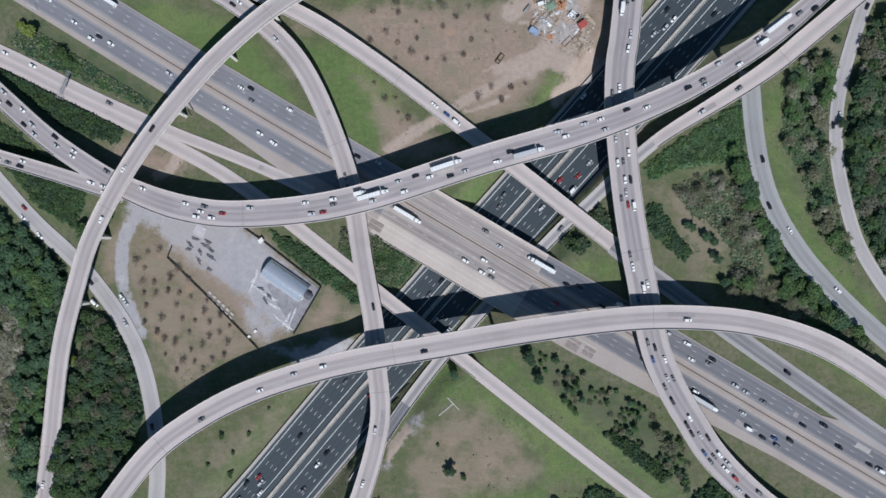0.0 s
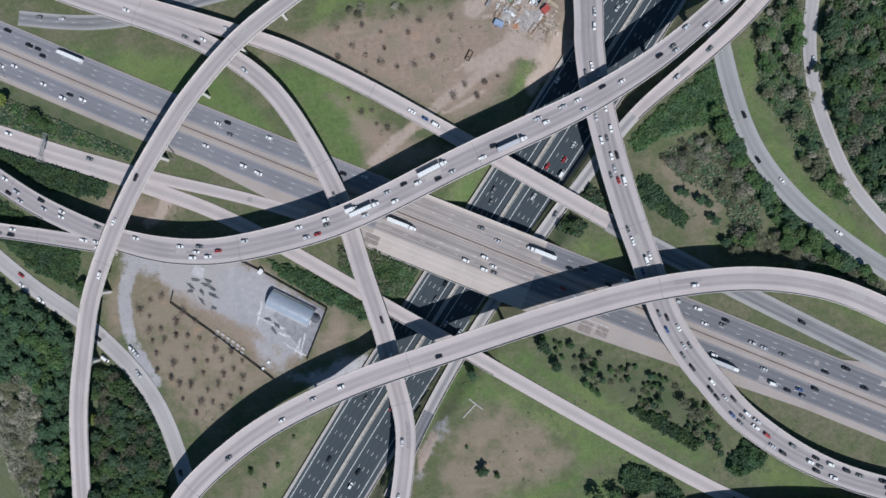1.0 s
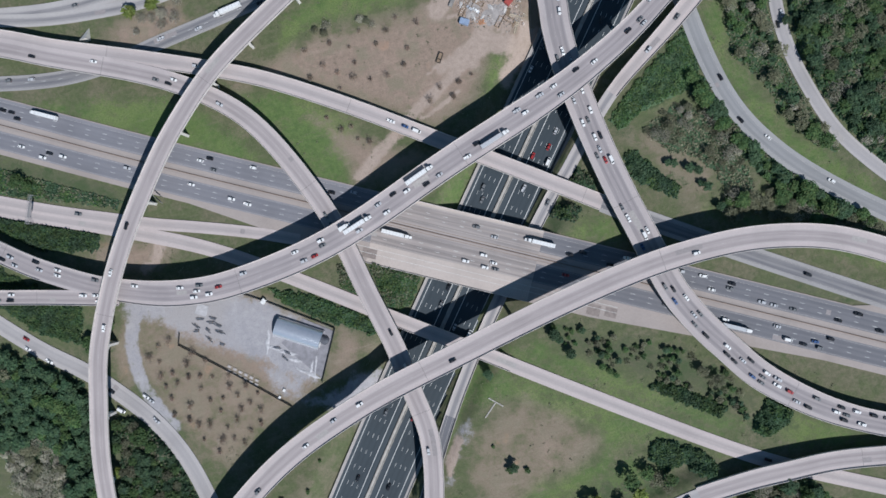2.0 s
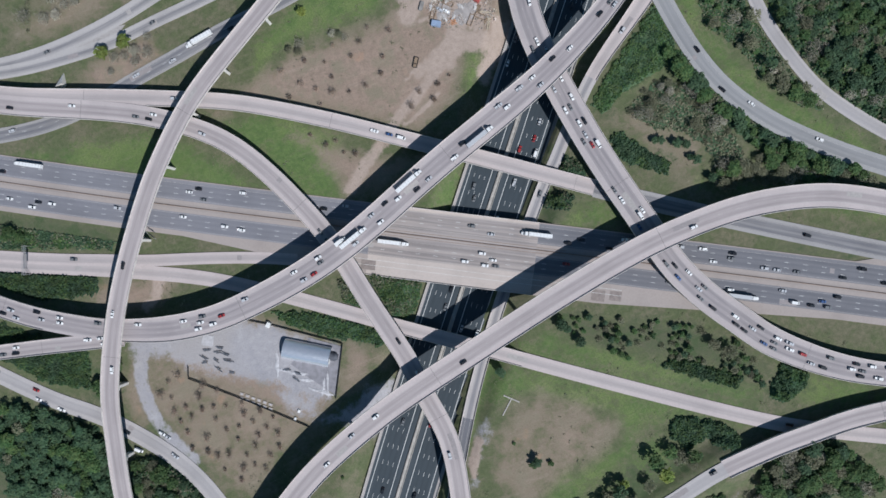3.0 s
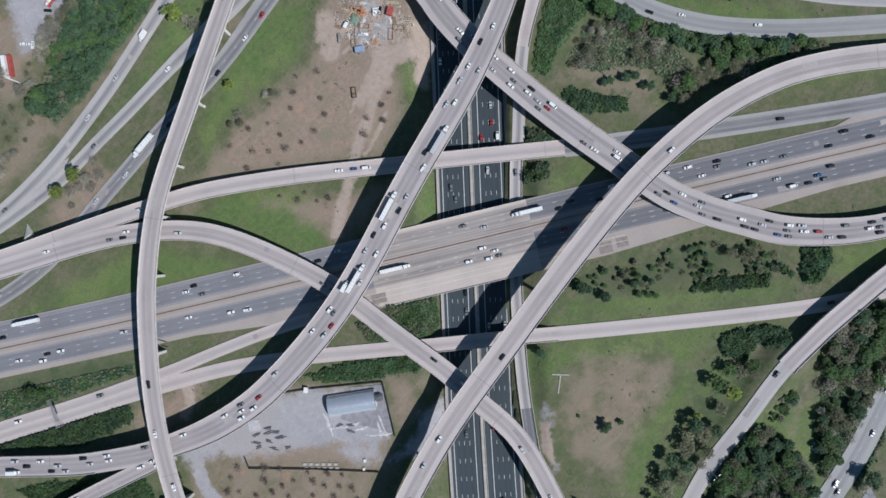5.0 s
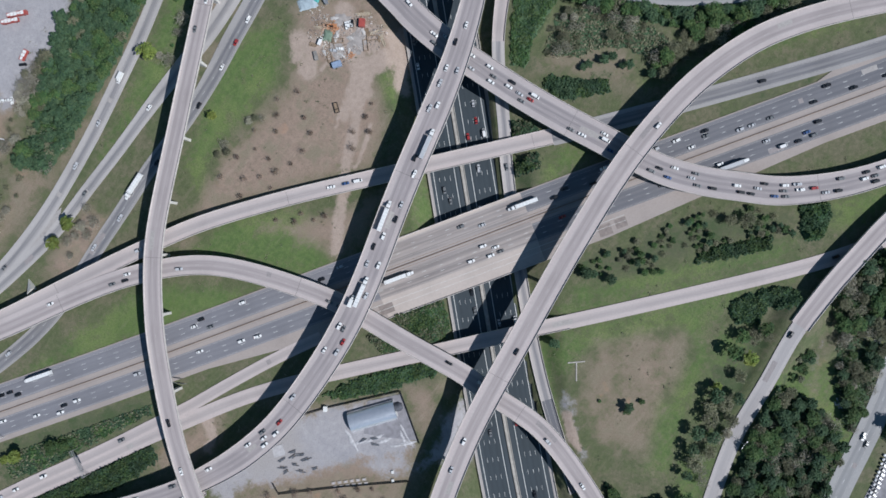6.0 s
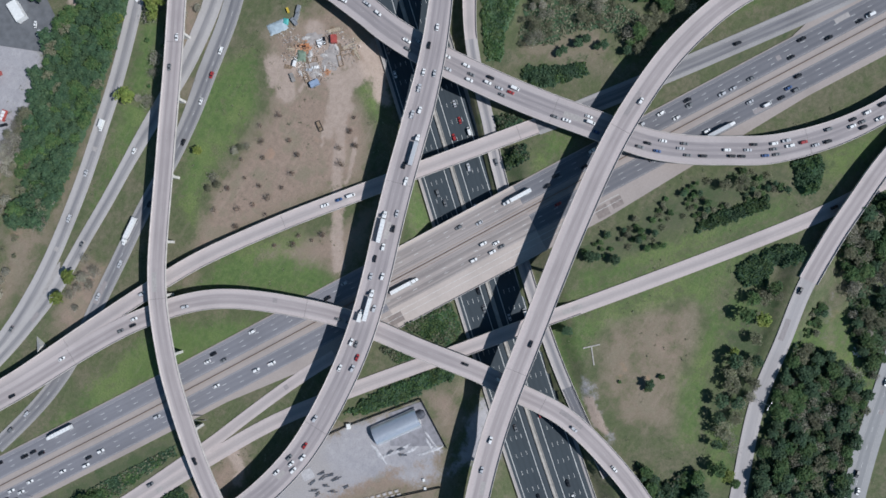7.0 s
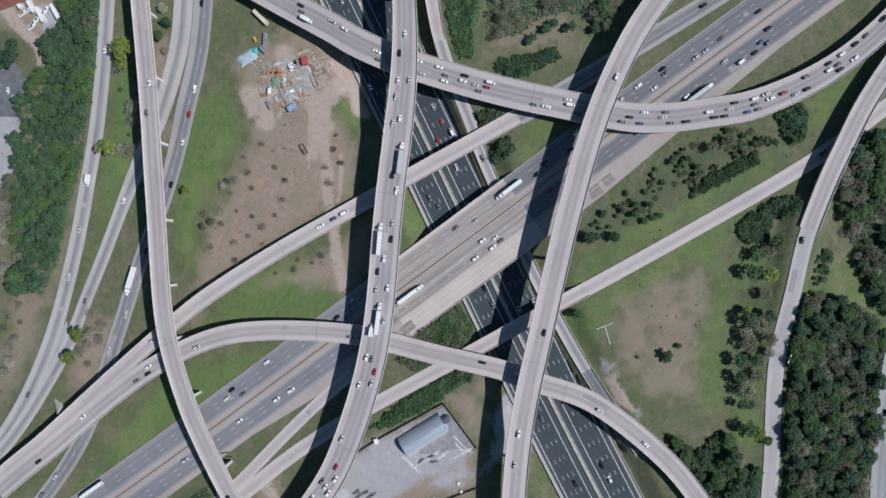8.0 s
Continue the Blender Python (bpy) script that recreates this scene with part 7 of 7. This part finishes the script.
def open_trailer(x, y, yaw, lx, ly):
    """A low flat trailer with a dark rail frame and a pale worn floor."""
    ob = placed("open_trailer", "low open trailer with dark rails on bare soil", "trailer", x, y, yaw, "site trailers")
    part("load_floor", hull("load_floor", [(-lx / 2, ly / 2, 0.5, 0.7), (lx / 2, ly / 2, 0.5, 0.7)], TIMBER, 0.03), ob)
    for nm, cx, cy, sx, sy in (("side_rail", 0, ly / 2, lx, 0.25), ("side_rail", 0, -ly / 2, lx, 0.25), ("end_rail", lx / 2, 0, 0.25, ly), ("end_rail", -lx / 2, 0, 0.25, ly), ("cross_rail", -lx * 0.15, 0, 0.2, ly)):
        b = Soup()
        b.box(cx, cy, 0.95, sx, sy, 0.7)
        part(nm, b.mesh(nm, RUBBER), ob)
    wheels(ob, (-lx * 0.28, lx * 0.2), ly / 2 - 0.1, CAR_WHEEL, 0.33)


def long_poles(x0, y0, x1, y1, seed):
    """Pale poles and planks lying side by side."""
    rng = np.random.default_rng(seed)
    ob = placed("pole_stack", "pale timber poles lying on bare soil", "timber", x0, y0, math.atan2(y1 - y0, x1 - x0), "timber stacks")
    d = math.hypot(x1 - x0, y1 - y0)
    for k in range(4):
        b = Soup()
        b.tube((rng.random() * 1.5, (k - 1.5) * 0.5, 0.35), (d - rng.random() * 2, (k - 1.5) * 0.55 + rng.normal() * 0.3, 0.35), 0.24, 0.2, 6)
        part("pole", b.mesh("pole", PALETIMBER), ob)


PALETIMBER = plain("pale_cut_timber", (0.52, 0.44, 0.33), 0.85, vary=0.3, scale=0.8)
ORANGECLAY = plain("orange_clay_and_timber", (0.52, 0.27, 0.15), 0.9, vary=0.4, scale=0.8)
PALEDUST = plain("pale_concrete_spoil", (0.60, 0.58, 0.56), 0.95, vary=0.4, scale=0.6, bump=0.3)
GREENNET = plain("green_netting", (0.20, 0.27, 0.20), 0.8, vary=0.4, scale=0.5)
open_trailer(23.4, 130.3, 0.95, 7.0, 2.8)
long_poles(80.8, 160.2, 88.3, 152.1, 1)
long_poles(76.8, 144.4, 83.7, 139.6, 2)
long_poles(81.3, 138.6, 76.4, 130.2, 3)
long_poles(60.0, 172.0, 56.5, 178.0, 4)
heap("clay_heap", "heap of orange clay and broken timber", 64.8, 167.1, 4.2, 1.1, 70, ORANGECLAY, 501, 1.5)
heap("clay_heap", "heap of orange clay and broken timber", 57.4, 146.1, 3.0, 0.8, 40, ORANGECLAY, 502, 1.2)
REDSOIL = plain("orange_brown_soil", (0.46, 0.315, 0.225), 0.95, vary=0.3, scale=0.25, bump=0.3)
GREYSOIL = plain("grey_builders_soil", (0.40, 0.365, 0.345), 0.95, vary=0.35, scale=0.3, bump=0.3)
for k, (x, y, lx, ly, a, mat) in enumerate(((66.0, 147.5, 19, 12, 0.4, GREYSOIL), (54.0, 155.0, 15, 9, 0.9, GREYSOIL), (72.0, 166.0, 14, 8, 2.4, GREYSOIL), (62.0, 172.0, 10, 8, 0.3, REDSOIL))):
    mound("spread_soil", "low spread of dumped soil on the works", x, y, lx, ly, a, 0.28, mat, 700 + k)
for k, (x, y, lx, ly, a) in enumerate(((61.6, 161.2, 9, 3, 0.4), (48.0, 161.0, 6, 3, 1.2), (70.5, 169.5, 8, 2.6, 2.2), (58.0, 147.5, 7, 2.4, 0.6), (75.5, 149.0, 6, 3, 1.0), (66.5, 153.0, 6, 2.5, 2.0), (53.5, 150.5, 7, 2.2, 1.7))):
    mound("pale_spoil", "streak of pale crushed concrete on the works", x, y, lx, ly, a, 0.5, PALEDUST, 720 + k)
for k, (x, y, a) in enumerate(((47.5, 156.0, 0.9), (59.5, 158.5, 2.3), (64.0, 170.5, 2.4), (69.0, 141.5, 0.8), (76.0, 141.0, 2.3), (55.5, 160.5, 0.8))):
    ob = placed("formwork_frame", "dark timber formwork frame lying on the works", "formwork", x, y, a, "formwork frames")
    for nm, cx, cy, sx, sy in (("side_board", 0, 1.5, 8.0, 0.35), ("side_board", 0, -1.5, 8.0, 0.35), ("end_board", 3.8, 0, 0.35, 3.0), ("end_board", -3.8, 0, 0.35, 3.0)):
        b = Soup()
        b.box(cx, cy, 0.4, sx, sy, 0.7)
        part(nm, b.mesh(nm, TIMBER), ob)
tarp("green_net", "green netting spread over loose material", 58.2, 166.2, 0.5, 8.5, 6.5, GREENNET, 6)
parked(first("pickup_truck", "black"), 74.9, 158.0, 0.75)
parked(first("suv", "white"), 72.6, 159.6, 0.75)
container("cream_trailer", "long cream box trailer beside the flyover", 94.9, 192.3, -1.95, (13.0, 2.6, 3.2), CREAM, "trailer")

bm = bmesh.new()
ring = [bm.verts.new((x, y, stand(x, y) + 0.3)) for x, y in ((8, 372), (1, 341), (-13.6, 318), (-33, 325.6), (-52, 372))]
face = bm.faces.new(ring)
if face.normal.z < 0:
    bmesh.ops.reverse_faces(bm, faces=[face])
deep = bmesh.ops.extrude_face_region(bm, geom=[face])
bmesh.ops.translate(bm, vec=(0, 0, -0.5), verts=[v for v in deep["geom"] if isinstance(v, bmesh.types.BMVert)])
bmesh.ops.recalc_face_normals(bm, faces=bm.faces)
me = bpy.data.meshes.new("parking_lot")
bm.to_mesh(me)
bm.free()
me.materials.append(plain("parking_asphalt", (0.15, 0.155, 0.165), 0.9, vary=0.3, scale=0.2))
lot = tagged(new("parking_lot", me), "grey asphalt parking lot behind the trees", "parking lot", kind="structure")
for k in range(7):
    s = Soup()
    s.box(-26.0 + k * 2.2, 331.0 - k * 1.4, stand(-20, 330) + 0.31, 5.2, 0.22, 0.02, 1.0)
    part("stall_line", s.mesh("stall_line", LINE), lot)
container("flat_shed", "long low shed with a white roof", -17.3, 352.6, 1.1, (14.0, 7.0, 4.2), WHITE, "building")
for x, y, a in ((38.8, 336.1, 0.9), (42.2, 345.0, 0.9), (44.7, 327.0, 0.9), (41.1, 354.6, 0.9)):
    container("parked_trailer", "white box trailer parked on gravel", x, y, a, (11.0, 2.6, 3.4), WHITE, "trailer")
container("parked_trailer", "red long trailer on bare soil", -135.0, 311.0, math.atan2(12, 8.2), (15.0, 2.0, 3.4), REDBOX, "trailer")
container("parked_trailer", "white long trailer on bare soil", -138.2, 313.4, math.atan2(12, 8.2), (15.0, 2.6, 3.4), WHITE, "trailer")
parked(first("sedan", "white"), -18.6, 338.1, 0.5)
parked(first("suv", "silver"), -22.5, 332.8, 0.5)
parked(first("sedan", "black"), -6.3, 352.0, 1.5)


def beam_stack(x, y, yaw, seed):
    """Dark steel sections lying side by side on sleepers."""
    rng = np.random.default_rng(seed)
    ob = placed("beam_stack", "stack of dark steel sections on gravel", "material stack", x, y, yaw, "yard stacks")
    for k in (-0.9, 0.9):
        s = Soup()
        s.box(k, 0, 0.25, 0.25, 2.2, 0.25)
        part("sleeper", s.mesh("sleeper", TIMBER), ob)
    for k in range(3):
        s = Soup()
        s.box(rng.normal() * 0.9, (k - 1.0) * 0.55 + rng.normal() * 0.12, 0.56 + 0.1 * (k % 2), 2.4 + rng.random() * 3.4, 0.3, 0.36 + 0.2 * rng.random(), rng.normal() * 0.08)
        part("steel_section", s.mesh("steel_section", DARKSTEEL), ob)


def boat(x, y, yaw):
    """A small motor boat on a trailer."""
    ob = placed("parked_boat", "white motor boat on a trailer", "boat", x, y, yaw, "parked boats")
    part("boat_hull", hull("boat_hull", [(-3.4, 1.1, 0.6, 1.6), (0.5, 1.2, 0.5, 1.7), (2.6, 0.8, 0.7, 1.8), (3.8, 0.15, 1.2, 1.9)], WHITE), ob)
    part("cockpit", hull("cockpit", [(-2.6, 0.8, 1.55, 1.74), (0.2, 0.8, 1.65, 1.76)], GIRDER, 0.02), ob)
    part("windscreen", hull("windscreen", [(0.3, 0.8, 1.7, 2.2), (0.9, 0.7, 1.7, 2.0)], GLASS, 0.02), ob)
    s = Soup()
    for k in (-0.9, 0.9):
        s.box(-0.4, k, 0.4, 6.6, 0.12, 0.14)
        s.box(-1.2, k * 1.15, 0.3, 0.6, 0.18, 0.6)
    part("trailer_frame", s.mesh("trailer_frame", STEEL), ob)


TANBLOCK = plain("tan_block_concrete", (0.43, 0.375, 0.325), 0.9, vary=0.3, scale=0.6)
DARKSTEEL = plain("dark_steel", (0.20, 0.215, 0.245), 0.65, 0.1, vary=0.4, scale=0.8)
for k, (x, y) in enumerate(((-177.5, 5.7), (-180.0, 3.6), (-190.8, 4.8), (-175.8, -4.6), (-190.8, 0.7), (-184.3, -6.9), (-176.2, -13.4), (-140.2, -26.5), (-138.0, -34.0), (-175.4, 0.0), (-187.0, 8.2), (-183.5, -1.0), (-135.0, -31.5))):
    beam_stack(x, y, -0.62 + 0.4 * math.sin(k * 2.1), 300 + k)
for x, y in ((-144.6, -55.4), (-149.0, -59.2)):
    container("white_pallet_box", "small white box on the yard soil", x, y, 0.8, (2.0, 1.6, 1.0), WHITE, "box")
PALEPAD = plain("dusty_slab_concrete", (0.50, 0.485, 0.495), 0.9, vary=0.3, scale=0.5, bump=0.2)
GREYPAD = plain("grey_pad_concrete", (0.285, 0.275, 0.295), 0.9, vary=0.35, scale=0.25, bump=0.2)
for i in range(6):
    for j in range(2):
        ob = placed("concrete_block", "low pale tan concrete foundation block on soil", "block", -176.4 + 3.1 * i + 1.7 * j * -0.7, -29.2 - 2.9 * i - 2.6 * j, -0.75 + 0.05 * math.sin(i * 3 + j), "foundation blocks")
        part("slab", hull("slab", [(-1.5, 1.0 + 0.15 * math.sin(i * 2.2 + j), 0.0, 0.5), (1.4, 1.05, 0.0, 0.55)], TANBLOCK, 0.08), ob)
        part("inset", hull("inset", [(-0.8, 0.45, 0.5, 0.57), (0.7, 0.5, 0.5, 0.59)], PALEPAD, 0.02), ob)


def slab(name, label, pts, mat, high=0.12):
    """A cast slab with an even top on the yard."""
    z = max(stand(x, y) for x, y in pts) + 0.16
    v = [(x, y, z + high) for x, y in pts] + [(x, y, z - 0.5) for x, y in pts]
    n = len(pts)
    f = [tuple(range(n)), tuple(range(2 * n - 1, n - 1, -1))] + [(i, i + n, (i + 1) % n + n, (i + 1) % n) for i in range(n)]
    return tagged(new(name, mesh_of(name, v, f, mat)), label, "slab", kind="structure")


slab("yard_slab_1", "whitish concrete slab at the yard edge", [(-184.8, 19.0), (-189.2, 13.0), (-182.3, 8.4), (-178.3, 14.6)], PALEPAD)
slab("yard_slab_2", "grey concrete apron beside the metal hall", [(-137.0, -24.0), (-130.0, -36.0), (-117.5, -55.0), (-100.0, -26.5), (-114.0, -15.5), (-118.0, -12.0)], GREYPAD)
DUST = plain("pale_stone_dust", (0.56, 0.55, 0.565), 0.95, vary=0.35, scale=0.5)
for i, (x0, y0, x1, y1) in enumerate(((-115.0, -36.0, -121.5, -52.0), (-118.5, -40.0, -124.5, -50.0), (-143.5, -13.5, -147.5, -25.0), (-146.0, -23.3, -139.0, -28.5), (-128.0, -35.0, -140.0, -29.0), (-119.0, -54.0, -131.0, -45.0), (-127.0, -40.0, -136.0, -35.5))):
    mound("dust_ridge", "low ridge of pale crushed stone", (x0 + x1) / 2, (y0 + y1) / 2, math.hypot(x1 - x0, y1 - y0) * 1.3, 2.6, math.atan2(y1 - y0, x1 - x0), 0.3, DUST, 400 + i)
for x, y, a in ((34.9, 348.9, -0.52), (37.9, 346.7, -0.52), (36.6, 337.3, -0.52), (34.1, 338.1, -0.52), (31.1, 339.4, -0.52), (40.3, 335.4, -0.52), (43.5, 335.0, -0.52), (28.9, 339.4, -0.52)):
    boat(x, y, a)
for k, (x, y) in enumerate(((66.3, 172.8), (61.4, 164.3), (78.1, 143.8), (62.7, 145.8), (56.1, 151.5), (65.7, 164.0), (79.0, 156.9), (83.7, 150.5), (54.1, 171.9), (51.7, 162.4), (82.1, 139.2), (66.1, 183.4))):
    heap("rubble_heap", "loose heap of broken concrete, soil and timber", x, y, 4.0 + (k % 3) * 1.5, 0.4, 46, DEBRIS, 170 + k, 1.1)


def tile_roof_house(x, y, yaw, lx, ly):
    """A low building with a reddish gabled roof."""
    ob = placed("low_building", "low building with a dull red gabled roof", "building", x, y, yaw)
    s = Soup()
    s.box(0, 0, 1.8, lx - 1.0, ly - 1.0, 3.6)
    part("wall", s.mesh("wall", WALLS), ob)
    for g in (-1, 1):
        s = Soup()
        v = [(-lx / 2, g * ly / 2, 3.4), (lx / 2, g * ly / 2, 3.4), (lx / 2, 0, 5.6), (-lx / 2, 0, 5.6)]
        v += [(a, b, c - 0.2) for a, b, c in v]
        s.add(v, [(0, 1, 2, 3), (7, 6, 5, 4), (0, 4, 5, 1), (1, 5, 6, 2), (2, 6, 7, 3), (3, 7, 4, 0)])
        part("roof_slope", s.mesh("roof_slope", ROOFRED), ob, "dull red metal roof")


ROOFRED = plain("dull_red_roof", (0.23, 0.085, 0.065), 0.7, vary=0.35, scale=0.3)
tile_roof_house(39.5, 359.6, -0.85, 26.0, 9.0)


def striped_trailer(label, x, y, yaw, lx):
    """A box trailer with a red body and white roof panels."""
    ob = placed("striped_trailer", label, "trailer", x, y, yaw, "striped trailers")
    part("box", hull("box", [(-lx / 2, 1.4, 0.9, 3.2), (lx / 2, 1.4, 0.9, 3.2)], REDBOX, 0.05), ob)
    for k in range(int(lx / 2.4)):
        q = -lx / 2 + 0.35 + k * 2.4
        part("roof_panel", hull("roof_panel", [(q, 1.25 if k % 3 else 0.9, 3.19, 3.25), (q + 2.15, 1.25 if k % 3 else 0.9, 3.19, 3.25)], WHITE, 0.02), ob)
    wheels(ob, (-lx * 0.36, lx * 0.3), 1.15, TRUCK_WHEEL, 0.5)


striped_trailer("red box trailer with white roof panels on gravel", -64.8, 345.2, -0.72, 14.0)
striped_trailer("red box trailer with white roof panels on gravel", -71.8, 346.2, -0.72, 12.0)
striped_trailer("short red trailer with white roof panels on gravel", -84.0, 323.5, 0.2, 8.0)
parked(first("pickup_truck", "black"), -90.0, 321.0, 2.3)
parked(first("suv", "white"), -118.5, 316.5, 2.4)
parked(first("sedan", "white"), -115.5, 313.5, 2.4)
parked(first("pickup_truck", "white"), -114.1, 311.2, 0.8)
for kind, tone, x, y, a in (("sedan", "white", -309.2, 23.5, -0.82), ("pickup_truck", "white", -297.0, 10.6, -0.82), ("suv", "white", -238.1, -32.3, -0.95), ("sedan", "silver", -235.6, -36.0, -0.95), ("van", "white", -257.5, -36.5, -0.8)):
    parked(first(kind, tone), x, y, a)

slab("street_lot", "grey asphalt car park beyond the street", [(88.0, -296.5), (80.0, -322.0), (20.0, -340.0), (26.0, -318.0), (39.0, -306.5)], GREYPAD, 0.05)
rng = np.random.default_rng(77)
for k in range(11):
    base = first(("sedan", "suv", "sedan")[k % 3], ("white", "silver", "white", "grey", "white")[k % 5] if k % 3 != 1 else ("white", "silver")[k % 2])
    x, y = 72.0 - 2.75 * k, -299.6 - 0.95 * k
    copy_thing(base, Matrix.Translation((x, y, stand(x, y) + 0.42)) @ Matrix.Rotation(1.55 + rng.normal() * 0.04, 4, "Z"))
for k, (x, y) in enumerate(((152.0, -231.1), (149.0, -233.0), (146.1, -235.0), (143.0, -236.8), (139.8, -238.6), (136.8, -242.8), (103.5, -251.0), (80.7, -254.6), (134.0, -238.5), (92.0, -252.5))):
    heap("creek_stones", "pale stones and litter on the creek bank", x, y, 3.4, 0.3, 60, WHITE, 600 + k, 1.0)
for x0, y0, x1, y1 in ((-149.8, 322.3, -138.8, 298.5), (-155.9, 315.9, -151.3, 305.6)):
    b = Soup()
    ob = tagged(new("pipe"), "long white pipe lying on bare soil", "pipe", "white pipes")
    b.tube((x0, y0, stand(x0, y0) + 0.6), (x1, y1, stand(x1, y1) + 0.6), 0.5, 0.5, 8)
    part("pipe_barrel", b.mesh("pipe_barrel", WHITE), ob)
    for t in (0.02, 0.5, 0.98):
        b = Soup()
        b.box(x0 + (x1 - x0) * t, y0 + (y1 - y0) * t, stand(x0, y0) + 0.15, 0.5, 1.6, 0.5, math.atan2(y1 - y0, x1 - x0))
        part("sleeper", b.mesh("sleeper", TIMBER), ob)
